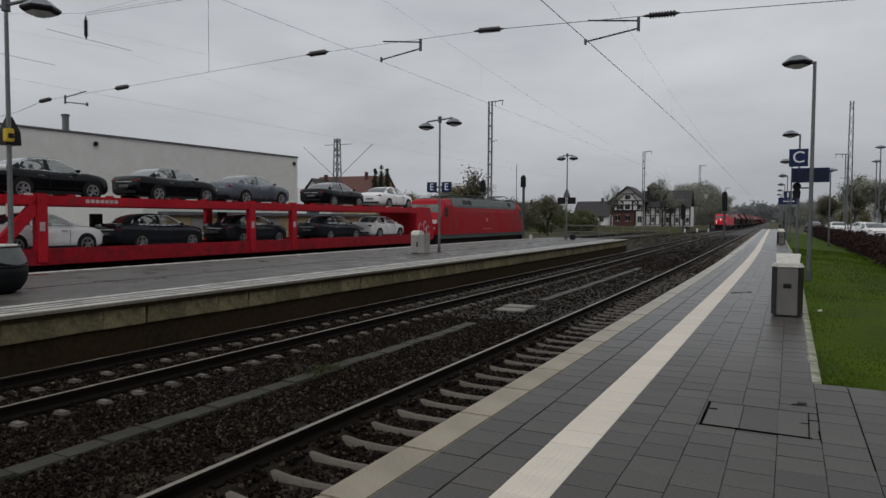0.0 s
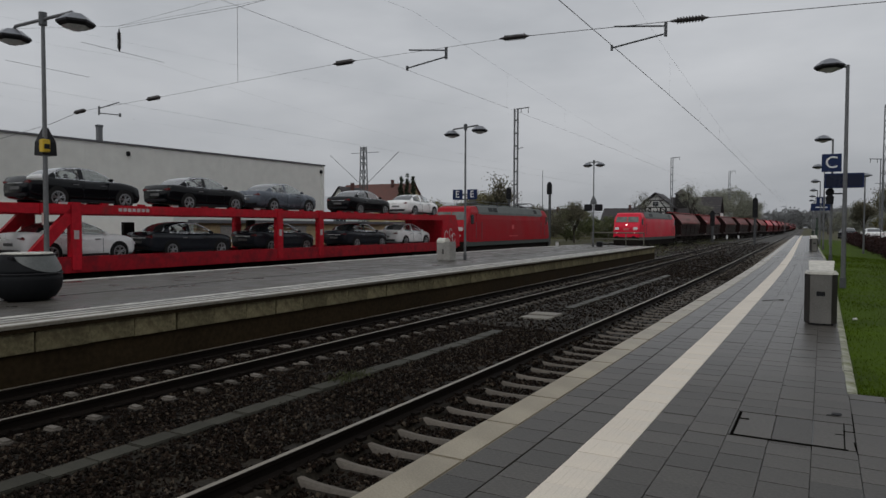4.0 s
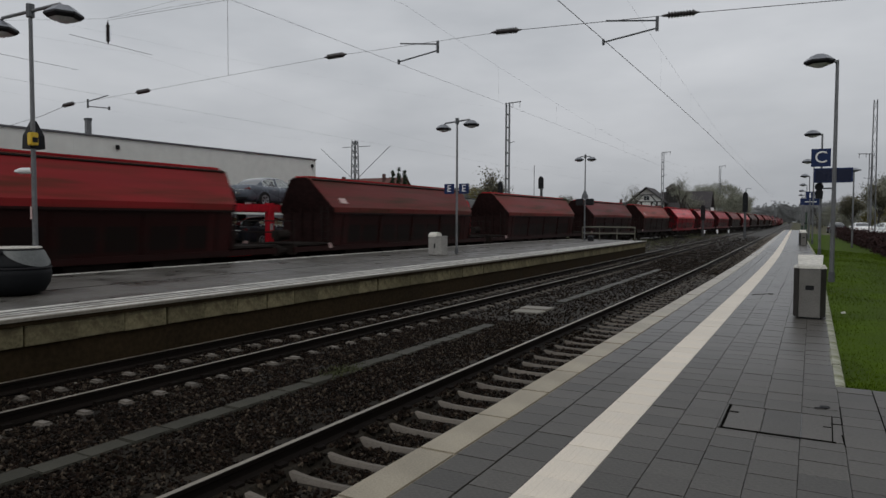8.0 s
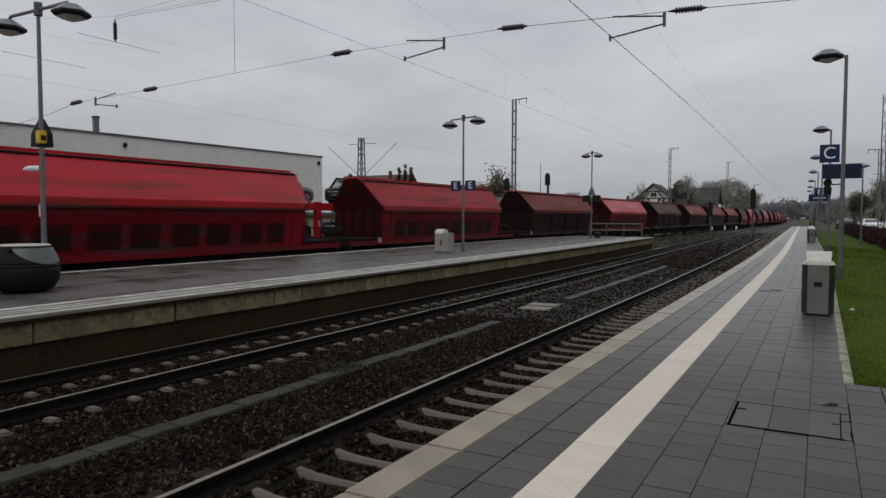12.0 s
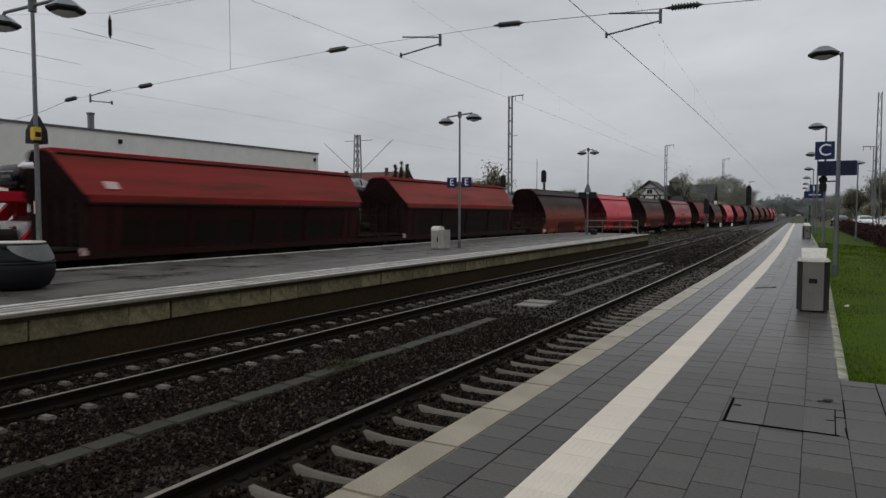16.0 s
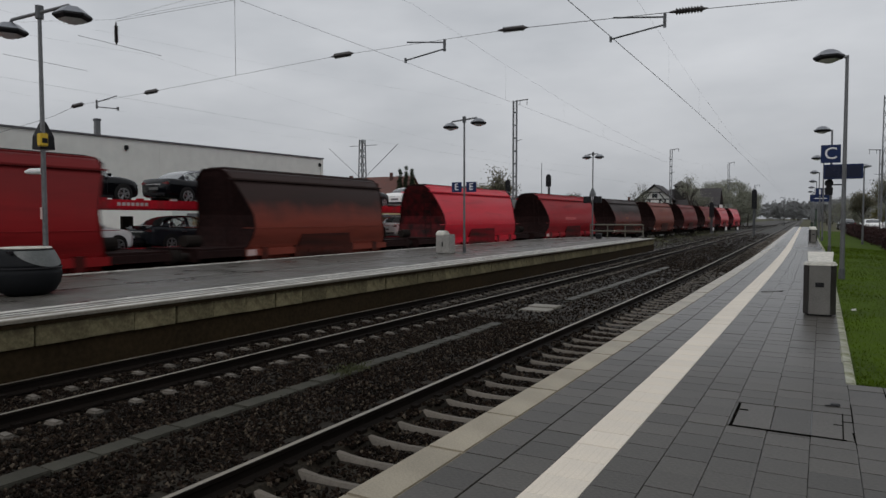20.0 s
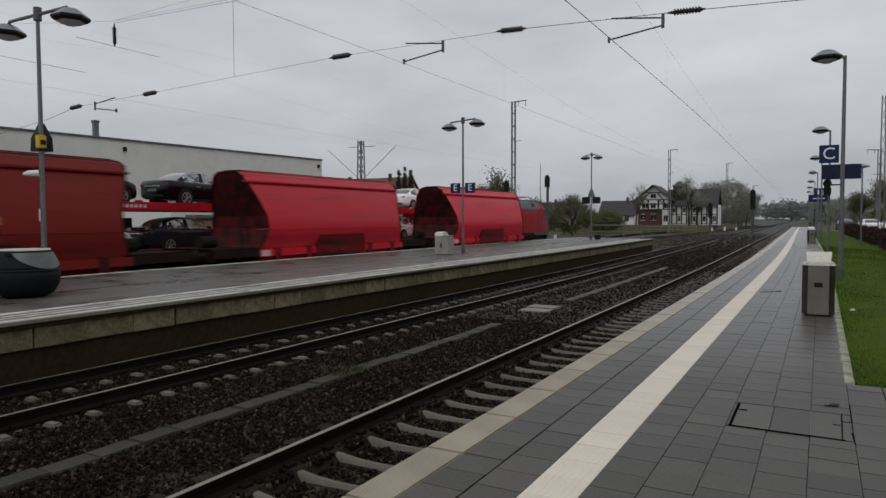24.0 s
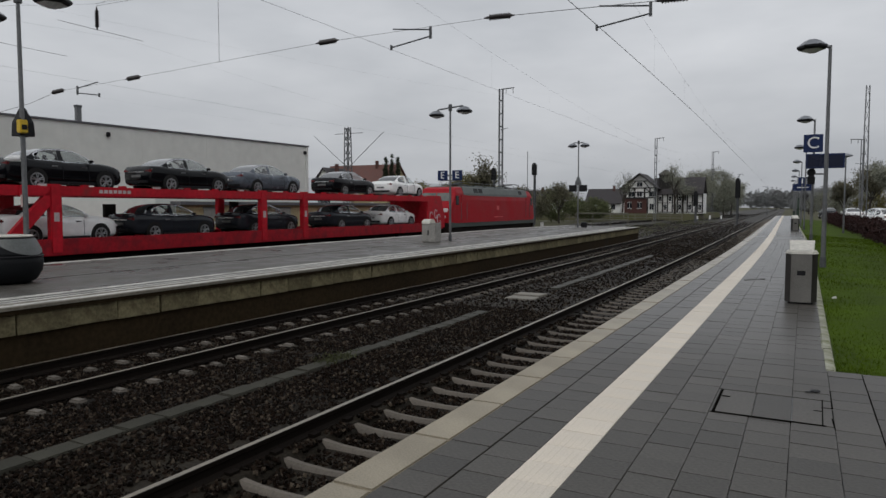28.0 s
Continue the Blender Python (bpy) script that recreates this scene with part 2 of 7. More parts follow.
def box(bm, x0, x1, y0, y1, z0, z1, bevel=0.0):
    vs = [bm.verts.new((x, y, z)) for x in (x0, x1) for y in (y0, y1) for z in (z0, z1)]
    fs = [bm.faces.new([vs[i] for i in q]) for q in ((0, 1, 3, 2), (4, 6, 7, 5), (0, 4, 5, 1), (2, 3, 7, 6), (0, 2, 6, 4), (1, 5, 7, 3))]
    if bevel:
        es = list({e for f in fs for e in f.edges})
        bmesh.ops.bevel(bm, geom=es, offset=bevel, segments=2, affect="EDGES")
    return bm


def boxed(*a, **k):
    return box(bmesh.new(), *a, **k)


def rod(bm, a, b, r0, r1=None, n=8):
    """A closed round bar from a to b."""
    a, b = Vector(a), Vector(b)
    r1 = r0 if r1 is None else r1
    d = (b - a).normalized()
    u = d.orthogonal().normalized()
    w = d.cross(u)
    rings = [[bm.verts.new(p + (u * math.cos(6.2832 * i / n) + w * math.sin(6.2832 * i / n)) * r) for i in range(n)] for p, r in ((a, r0), (b, r1))]
    for i in range(n):
        bm.faces.new((rings[0][i], rings[0][(i + 1) % n], rings[1][(i + 1) % n], rings[1][i]))
    bm.faces.new(rings[0][::-1])
    bm.faces.new(rings[1])
    return bm


def rodded(*a, **k):
    return rod(bmesh.new(), *a, **k)


def loft(bm, rings, close=True):
    """Skin through closed rings of points, with both ends capped."""
    made = [[bm.verts.new(p) for p in ring] for ring in rings]
    n = len(made[0])
    for a, b in zip(made, made[1:]):
        for i in range(n):
            bm.faces.new((a[i], a[(i + 1) % n], b[(i + 1) % n], b[i]))
    if close:
        bm.faces.new(made[0][::-1])
        bm.faces.new(made[-1])
    return bm


def lofted(rings):
    return loft(bmesh.new(), rings)


def turned(profile, n=16):
    """A shape turned round z from (radius, height) pairs."""
    return lofted([[(r * math.cos(6.2832 * i / n), r * math.sin(6.2832 * i / n), z) for i in range(n)] for r, z in profile])


def sweep(profile, s0, s1, step=2.5, path=None):
    """A closed (o, z) profile drawn along the line."""
    n = max(1, math.ceil((s1 - s0) / step))
    rings = []
    for i in range(n + 1):
        s = s0 + (s1 - s0) * i / n
        rings.append([on_line(s, o + (path(s) if path else 0), z) for o, z in profile])
    return lofted(rings)


def rect(o0, o1, z0, z1):
    return [(o0, z0), (o1, z0), (o1, z1), (o0, z1)]


def soup(name, verts, faces, mat, parent=None, label="", kind="stuff", category=""):
    me = bpy.data.meshes.new(name)
    me.from_pydata([tuple(v) for v in verts], [], [tuple(f) for f in faces])
    me.materials.append(mat)
    ob = new(name, me)
    ob.parent = parent
    return tagged(ob, label, category, "", kind)


def lettering(text, size, mat, parent, m, name="letter"):
    cu = bpy.data.curves.new(name, "FONT")
    cu.body, cu.size, cu.align_x, cu.align_y, cu.extrude = text, size, "CENTER", "CENTER", 0.004
    ob = new(name, cu)
    me = bpy.data.meshes.new_from_object(ob.evaluated_get(bpy.context.evaluated_depsgraph_get()))
    bpy.data.objects.remove(ob)
    me.materials.clear()
    me.materials.append(mat)
    return part(name, me, mat, parent, m=m)


# ---------- ground ----------
def build_ground():
    bm = bmesh.new()
    vs = [bm.verts.new((3000 * math.cos(6.2832 * i / 48), 3000 * math.sin(6.2832 * i / 48), -1.16)) for i in range(48)]
    bm.faces.new(vs)
    tagged(part("ground", bm, EARTH), "dark wet earth and weeds around the railway", "ground", kind="structure")
    # the lawn beside the platform, falling gently to the hedge
    n, verts, faces = 40, [], []
    for i in range(n + 1):
        s = 6.85 + (95 - 6.85) * i / n
        for j, (o, z) in enumerate(((0.285, -0.03), (1.2, -0.08), (2.2, -0.16), (3.3, -0.25), (4.4, -0.3), (4.4, -1.16))):
            w = on_line(s, o, z + 0.03 * noise.noise((s * 0.4, o, 3)))
            verts.append(w)
            if i and j:
                a = i * 6 + j
                faces.append((a - 7, a - 1, a, a - 6))
    lawn = soup("lawn", verts, faces, LAWN, None, "wet green lawn beside the platform kerb", "structure", "lawn")
    rnd = random.Random(5)
    verts, faces = [], []
    for _ in range(40000):
        s = 6.95 + 34 * rnd.random() ** 1.8
        o = rnd.uniform(0.3, 3.3)
        p = on_line(s, o, -0.03 - 0.075 * max(o - 0.3, 0) - 0.02)
        a, h = rnd.uniform(0, 6.28), rnd.uniform(0.02, 0.048) * (1 + s / 40)
        d = Vector((math.cos(a), math.sin(a), 0)) * 0.006 * (1 + s / 14)
        k = len(verts)
        verts += [p - d, p + d, p + Vector((rnd.uniform(-.03, .03), rnd.uniform(-.03, .03), h))]
        faces.append((k, k + 1, k + 2))
    soup("grass", verts, faces, BLADE, None, "short green grass blades of the lawn", "stuff", "grass")
    # car park beyond the hedge
    tagged(part("car_park_ground", sweep(rect(4.4, 30, -1.16, -0.12), -5, 120, 10), ASPHALT), "wet asphalt of the car park behind the hedge", "car park", kind="structure")


# ---------- tracks ----------
def rail_profile(o):
    return [(o - .075, -1.03), (o + .075, -1.03), (o + .07, -1.01), (o + .012, -.985), (o + .012, -.91), (o + .036, -.895), (o + .036, -.866), (o + .03, RAIL_Z),
            (o - .03, RAIL_Z), (o - .036, -.866), (o - .036, -.895), (o - .012, -.91), (o - .012, -.985), (o - .07, -1.01)]


SHOULDER = material("pale_sleeper_shoulder", (.145, .13, .112), .75, grain=30, blotch=4, piece=.25, spec=.15)


def sleeper_mesh():
    """Concrete sleeper: high, broad seats under the rails and a slimmer middle."""
    rings = []
    shape = ((0, .045, -1.066), (.3, .047, -1.058), (.5, .055, -1.038), (.75, .06, -1.03), (.95, .052, -1.036), (1.08, .046, -1.05), (1.2, .043, -1.062), (1.3, .04, -1.072))
    for x, w, top in [(-a, b, c) for a, b, c in shape[:0:-1]] + list(shape):
        rings.append([(x, -w - .06, -1.2), (x, w + .06, -1.2), (x, w, top - .025), (x, w - .022, top), (x, -w + .022, top), (x, -w, top - .025)])
    bm = lofted(rings)
    return mesh_of(bm, SLEEPER)


def clips(track, path, singles):
    """Dark rail clips beside both rails, one joined part."""
    verts, faces = [], []
    quad = ((0, 1, 3, 2), (4, 6, 7, 5), (0, 4, 5, 1), (2, 3, 7, 6), (1, 5, 7, 3))
    s = -5.7
    while s < 40:
        m = at(s, path(s))
        if singles[1] and s > 1:
            for x in (-.86, -.65, .65, .86):
                k = len(verts)
                verts += [m @ Vector((x + a, b, c)) for a in (-.04, .04) for b in (-.06, .06) for c in (-1.05, -.985)]
                faces += [tuple(i + k for i in f) for f in quad]
        s += .6
    if verts:
        soup("rail_clips", verts, faces, RAIL, track, "", "stuff")
    if verts and path(0) < -8:
        rnd, block = random.Random(17), mesh_of(boxed(-.105, .105, -.066, .066, -.08, 0, bevel=.022), SHOULDER)
        for i in range(70):
            s = 1.945 + .563 * i
            for x in (-.7525 + .46, .7525 + .38):
                part("sleeper_shoulder", block, SHOULDER, track, m=at(s + rnd.uniform(-.02, .02), path(s) + x + rnd.uniform(-.015, .015), -.988, rnd.uniform(-8, 8)))


def build_track(name, path, s_from, s_to, singles, label):
    track = thing(name, label=label, category="railway track", kind="structure")
    for side in (-.7525, .7525):
        bm = sweep(rail_profile(side), s_from, s_to, 3.0 if path(0) < -15 else 5.0, path)
        me = mesh_of(bm, [RAIL, RAIL_TOP])
        for p in me.polygons:
            if p.normal.z > 0.9 and p.center.z > -0.88:
                p.material_index = 1
        part("rail", me, RAIL, track, "steel rail with a shiny worn head")
    me, rest, faces = sleeper_mesh(), [], []
    s = s_from + .3
    base = [v.co.copy() for v in me.vertices]
    polys = [tuple(p.vertices) for p in me.polygons]
    while s < min(s_to, 150):
        m = at(s, path(s))
        if singles[0] < s < singles[1]:
            part("sleeper", me, SLEEPER, track, m=m)
        elif s > -4:
            k = len(rest)
            rest += [m @ v for v in base]
            faces += [tuple(i + k for i in p) for p in polys]
        s += .6
    clips(track, path, singles)
    if rest:
        soup("far_sleepers", rest, faces, SLEEPER, track, "", "stuff")
    return track


def bed_height(o, s=0):
    """Ballast lies low inside the near track, and buries the sleepers of the second one but for the rail seats."""
    a, b = abs(o + 3.95), abs(o + 9.19)
    if a < 1.5:
        return min(-1.105 + .002 * max(s - 9, 0), -1.075) if o > -4.4 else -1.02
    if b < 1.5:
        return -1.025 if b < .46 or b > 1.04 else -1.06
    return -1.0 if -7.8 < o < -5.3 else -1.04


def build_ballast():
    # one bed under all tracks, with an uneven surface
    bm = bmesh.new()
    ss = [-30, -10, -2] + [i * .3 for i in range(0, 100)] + [30 + i * 3 for i in range(40)] + [160, 200, 300, 500, 900]
    os_ = [-28.5, -26.5, -24.5, -21.5, -19.5, -18.1] + [-10.55 + .11 * i for i in range(78)]
    grid = []
    for s in ss:
        row = []
        for o in os_:
            z = bed_height(o, s)
            z += .02 * noise.noise((s * 1.3, o * 1.3, 0)) + .012 * noise.noise((s * 4, o * 4, 2))
            row.append(bm.verts.new(on_line(s, o, z)))
        grid.append(row)
    for a, b in zip(grid, grid[1:]):
        for i in range(len(os_) - 1):
            bm.faces.new((a[i], a[i + 1], b[i + 1], b[i]))
    tagged(part("ballast_bed", bm, BALLAST), "brown and grey ballast bed of the railway", "ballast", kind="structure")
    # loose stones on the near bed
    rnd = random.Random(11)
    ico = [Vector(v).normalized() for v in ((1, 0, .2), (-1, .1, 0), (0, 1, -.1), (.1, -1, .1), (.1, .1, 1), (0, 0, -1))]
    tri = ((0, 2, 4), (2, 1, 4), (1, 3, 4), (3, 0, 4), (2, 0, 5), (1, 2, 5), (3, 1, 5), (0, 3, 5))
    verts, faces = [], []
    for n in range(205000):
        far = n > 180000
        s = 34 + 95 * rnd.random() ** 1.4 if far else -2.0 + (73 * rnd.random() ** 2.0 if n % 2 else 17 * rnd.random())
        if not far and rnd.random() < (s - 30) / 40:
            continue
        o = rnd.uniform(-16.5 if far and s > 55 else -10.5, -2.35)
        if far and rnd.random() < (s - 60) / 65:
            continue
        if abs(o + 6.5) < .09 + .12 * noise.noise((s * 1.7, 0, 5)) and (s < 14.3 or 19 < s < 35):
            continue
        if abs(o + 6.6) < .42 and abs(s - 17.25) < .62:
            continue
        near = min(abs(o + 3.95), abs(o + 9.19))
        z = bed_height(o, s) - .01
        if abs(near - .7525) < .1:
            continue
        if abs(o + 3.95) < 1.25 and abs(((s + 6 - .3 + .3) % .6) - .3) < .12:
            continue
        if min(abs(o + 9.4825), abs(o + 8.0575)) < .2 and abs((s - 1.945 + .2815) % .563 - .2815) < .13:
            continue
        r = rnd.uniform(.016, .034) * (1 + s / (50 if far else 100))
        p = on_line(s, o, z + rnd.uniform(-.005, .03))
        turn = Euler((rnd.uniform(0, 6), rnd.uniform(0, 6), rnd.uniform(0, 6))).to_matrix()
        k = len(verts)
        sq = Vector((rnd.uniform(.8, 1.4), rnd.uniform(.7, 1.1), rnd.uniform(.6, 1)))
        verts += [p + turn @ Vector((v.x * sq.x, v.y * sq.y, v.z * sq.z)) * r for v in ico]
        faces += [tuple(i + k for i in f) for f in tri]
    soup("ballast_stones", verts, faces, STONE_LOOSE, None, "loose angular ballast stones between the rails", "stuff", "ballast")


def stone_material():
    """Each loose stone has its own shade, from grey to reddish brown."""
    m = bpy.data.materials.new("loose_stone")
    m.use_nodes = True
    nodes, links = m.node_tree.nodes, m.node_tree.links
    geo, ramp = nodes.new("ShaderNodeNewGeometry"), nodes.new("ShaderNodeValToRGB")
    e = ramp.color_ramp.elements
    e[0].position, e[0].color = 0, (.0056, .0042, .0027, 1)
    e[1].position, e[1].color = 1, (.086, .069, .051, 1)
    for at_, c in ((.35, (.0054, .0034, .0022, 1)), (.62, (.0112, .0067, .0044, 1)), (.86, (.0245, .0163, .0112, 1))):
        x = e.new(at_)
        x.color = c
    links.new(geo.outputs["Random Per Island"], ramp.inputs["Fac"])
    links.new(ramp.outputs[0], nodes["Principled BSDF"].inputs["Base Color"])
    nodes["Principled BSDF"].inputs["Roughness"].default_value = .6
    return wet_sheen(m, (.05, .4), (.6, .5))


STONE_LOOSE = stone_material()
MOSS = material("moss", (.045, .05, .016), .9, grain=20)


CHAMBER = material("pale_chamber_slab", (.21, .195, .165), .6, grain=30, blotch=3, spec=.3)


def build_duct():
    duct = thing("cable_duct", label="grey concrete cable duct with lids between the tracks", category="cable duct", kind="structure")
    part("trough", sweep(rect(-6.63, -6.37, -1.2, -1.0), -6, 70, 4), DUCT, duct)
    me = mesh_of(boxed(-.14, .14, -.245, .245, -.03, .03, bevel=.012), DUCT)
    rnd = random.Random(3)
    for i in range(76):
        s = -3 + i * .5
        if 14.3 < s < 19.1:
            continue
        part("lid", me, DUCT, duct, m=at(s, -6.5 + rnd.uniform(-.025, .025), -.985 + rnd.uniform(-.012, .01), rnd.uniform(-3, 3)))
    verts, faces = [], []
    for i in range(260):
        p = on_line(8.63 + rnd.gauss(0, .25), -6.5 + rnd.gauss(0, .12), -.95)
        k = len(verts)
        d = Vector((rnd.uniform(-.02, .02), rnd.uniform(-.02, .02), 0))
        verts += [p - d, p + d, p + Vector((rnd.uniform(-.03, .03), rnd.uniform(-.03, .03), rnd.uniform(.02, .06)))]
        faces.append((k, k + 1, k + 2))
    soup("moss_tuft", verts, faces, MOSS, None, "yellow-green moss tuft on the cable duct", "stuff", "moss")
    slab = thing("crossing_slab", at(17.25, -6.6, -.985), "pale concrete slabs of a duct chamber between the tracks", "concrete slab", kind="structure")
    for y in (-.31, .31):
        part("slab", boxed(-.4, .4, y - .28, y + .28, -.1, .02 + .025 * (y > 0), bevel=.015), CHAMBER, slab)


# ---------- the platform under the camera ----------
EDGE, LAWN_EDGE, END = -2.18, .2, 125.0


def build_near_platform():
    plat = thing("platform", label="wet grey paved side platform with a white tactile line", category="platform", kind="structure")
    part("body", sweep(rect(EDGE + .06, LAWN_EDGE, -1.2, -.022), -25, END, 5), JOINT, plat, "dark mortar bed under the paving")
    part("apron", sweep(rect(LAWN_EDGE, 6.0, -1.2, -.022), -25, 6.84, 5), JOINT, plat, "dark mortar bed under the paving")
    part("far_paving", sweep(rect(-1.905, LAWN_EDGE, -.02, -.001), 44, END, 5), PAVING, plat, "wet grey paving in the distance")
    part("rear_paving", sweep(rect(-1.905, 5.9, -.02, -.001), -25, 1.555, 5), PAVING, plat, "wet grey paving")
    part("rear_coping", sweep(rect(EDGE, -1.91, -.14, 0), -25, -1.484, 5), COPING, plat)
    part("rear_tactile", sweep(rect(-1.36, -1.08, -.03, .004), -25, 1.5, 5), TACTILE, plat)
    part("far_coping", sweep(rect(EDGE, -1.91, -.14, 0), 44, END, 5), COPING, plat)
    part("far_tactile", sweep(rect(-1.36, -1.08, -.03, .004), 29.1, END, 5), TACTILE, plat)
    return plat


PLATFORM = None


def pave(plat):
    """Coping stones, tactile plates, paving slabs and kerb stones, piece by piece."""
    rnd = random.Random(21)
    stone = mesh_of(boxed(-.135, .135, -.4275, .4275, -.14, 0, bevel=.012), COPING)
    for i in range(53):
        part("coping_stone", stone, COPING, plat, m=at(-1.05 + i * .8607, -2.045, rnd.uniform(-.003, .002)))
    bm = boxed(-.139, .139, -.1494, .1494, -.03, 0)
    for i in range(7):
        x = -.115 + i * .0383
        box(bm, x - .011, x + .011, -.145, .145, -.001, .0011)
    plate = mesh_of(bm, TACTILE)
    for i in range(92):
        part("tactile_plate", plate, TACTILE, plat, m=at(1.65 + i * .3, -1.22, rnd.uniform(-.001, .0015)))
    cols = [(-1.773, .266), (-1.497, .268)] + [(-.95 + .26 * i, .2565) for i in range(5)]
    wide = [(.35 + .26 * i, .2565) for i in range(21)]
    slabs = {}
    pitch, near, far = .2667, 5.075, 5.765
    half = pitch / 2 - .0015
    for w in (.266, .268, .2565):
        slabs[w] = mesh_of(boxed(-w / 2, w / 2, -half, half, -.02, 0, bevel=.002), PAVING)
    rest, faces, count = [], [], 0
    for r in range(-1, 160):
        s0 = 1.694 + pitch * r
        row = cols + (wide if s0 < 6.9 else [])
        for k_, (o, w) in enumerate(row):
            s = s0 + (pitch / 2 if k_ == 1 or (k_ > 1 and k_ % 2 == 0) else 0)
            a, b = max(s - half, 1.558), s + half
            if -.56 < o < .2:
                if a > near and b < far:
                    continue
                if a < near < b:
                    b = near - .004
                elif a < far < b:
                    a = far + .004
            if o > .3:
                b = min(b, 6.838)
            if b - a < .03:
                continue
            m = at((a + b) / 2, o, rnd.uniform(-.0025, .001), rnd.uniform(-.35, .35)) @ Matrix.Diagonal((1, (b - a) / (2 * half), 1, 1))
            if count < 300 and o < .8 and s > 2.9:
                part("paving_slab", slabs[w], PAVING, plat, m=m)
                count += 1
            else:
                k = len(rest)
                me = slabs[w]
                rest += [m @ v.co for v in me.vertices]
                faces += [tuple(i + k for i in p.vertices) for p in me.polygons]
    soup("more_paving_slabs", rest, faces, PAVING_FAR, plat, "", "stuff")
    kerb = mesh_of(boxed(-.045, .045, -.495, .495, -.2, 0, bevel=.012), KERB)
    for i in range(50):
        part("kerb_stone", kerb, KERB, plat, m=at(7.35 + i, .243, .01 + rnd.uniform(-.006, .006)))
    # the access cover let into the paving
    cover = thing("access_cover", at(5.42, -.17, 0), "paved steel-framed access cover let into the platform", "access cover")
    for x0, x1 in ((-.389, -.371), (-.355, -.117), (-.112, .13), (.137, .385)):
        part("infill", boxed(x0, x1, -.325, .335, -.02, -.001, bevel=.002), PAVING, cover, "plain grey infill slab")
    part("bright_strip", boxed(.131, .136, -.32, .33, -.02, .001), STEEL, cover, "bright worn metal strip")
    part("bed", boxed(-.37, .388, -.34, .34, -.0215, -.019), BLACK, cover)
    part("frame_bar", boxed(-.372, -.354, -.335, .32, -.02, .004), OPEN_JOINT, cover, "dark open joint")
    part("frame_bar", boxed(-.372, .34, -.347, -.325, -.02, .004), OPEN_JOINT, cover, "dark open joint")
    part("lift_hook", boxed(-.35, -.29, .12, .14, -.01, .003), OPEN_JOINT, cover)
    for s0, o0, s1, o1 in ((6.1, 0.22, 5.56, 0.22), (5.55, 0.15, 5.56, 0.22), (5.77, 0.16, 5.07, 0.15), (5.29, 0.21, 5.03, 0.22), (5.45, 0.1, 5.45, 0.15), (6.8, .48, 4.6, .48)):
        a, b = on_line(s0, o0, 0), on_line(s1, o1, 0)
        side = (b - a).normalized().cross(Vector((0, 0, 1))) * .004
        up = Vector((0, 0, .002))
        bar = lofted([[p - side - up, p + side - up, p + side + up, p - side + up] for p in (a, b)])
        part("open_joint", bar, OPEN_JOINT, plat, "dark open joint beside the cover")
    leaf = thing("wet_leaf", at(6.010, 0.120, .002, 25), "dark wet leaf lying on the paving", "leaf")
    part("blade", lofted([[(-.012, -.035, 0), (.012, -.035, 0), (.012, -.035, .004), (-.012, -.035, .004)], [(-.045, 0, 0), (.04, 0, 0), (.03, 0, .012), (-.03, 0, .01)], [(-.03, .03, 0), (.03, .03, 0), (.02, .03, .01), (-.02, .03, .008)], [(-.004, .07, 0), (.004, .07, 0), (.004, .07, .004), (-.004, .07, .004)]]), BLACK, leaf)
    part("stalk", rodded((0, -.03, .004), (-.09, -.02, .004), .004, n=5), BLACK, leaf)
    scrap = thing("paper_scrap", at(12.6, .47, -.03), "small crumpled white paper scrap on the lawn", "litter")
    part("sheet", lofted([[(-.03, -.025, 0), (.03, -.03, .006), (.03, -.03, .018), (-.03, -.025, .015)], [(-.04, .0, .012), (.02, .012, .03), (.02, .012, .04), (-.04, .0, .024)], [(-.02, .035, .0), (.035, .03, .01), (.035, .03, .018), (-.02, .035, .01)]]), CREAMY_PAPER, scrap)
    twig = thing("wet_twig", at(14.73, -.84, .001, 45), "thin dark wet twig with a leaf on the paving", "twig")
    part("stem", rodded((-.24, 0, .008), (.2, .02, .008), .008, .004, n=6), BARK_WET, twig)
    part("leaf", lofted([[(.18, -.02, .004), (.2, -.03, .004), (.2, -.03, .012), (.18, -.02, .012)], [(.22, .06, .0), (.29, .03, .0), (.29, .03, .02), (.22, .06, .015)], [(.27, .14, .002), (.29, .13, .002), (.29, .13, .008), (.27, .14, .008)]]), BARK_WET, twig)


OPEN_JOINT = material("open_joint", (.006, .0055, .005), 1.0, spec=0, bump=0)
PAVING_FAR = material("wet_paving_rows", (0.057, 0.0515, 0.044), 0.42, dark=0.6, light=1.35, grain=45, blotch=0.5, wet=0.12, spec=0.45)
wet_sheen(PAVING_FAR, (.3, 1.0), (.44, .26))
CREAMY_PAPER = material("soggy_paper", (.5, .5, .46), .7, grain=60)
BARK_WET = material("wet_dark_twig", (.03, .024, .018), .5, grain=40)
KERB = material("mossy_kerb", (.30, .30, .24), .85, grain=25, blotch=2, dirt=(.12, .13, .05), dirt_at=.56, piece=.1)


# ---------- the island platform ----------
EDGE_SLAB = material("grey_edge_concrete", (.16, .145, .115), .7, grain=20, blotch=.8, dark=.6, light=1.3, wet=.15)


FENCE = material("weathered_fence_wood", (.13, .125, .10), .85, grain=14)


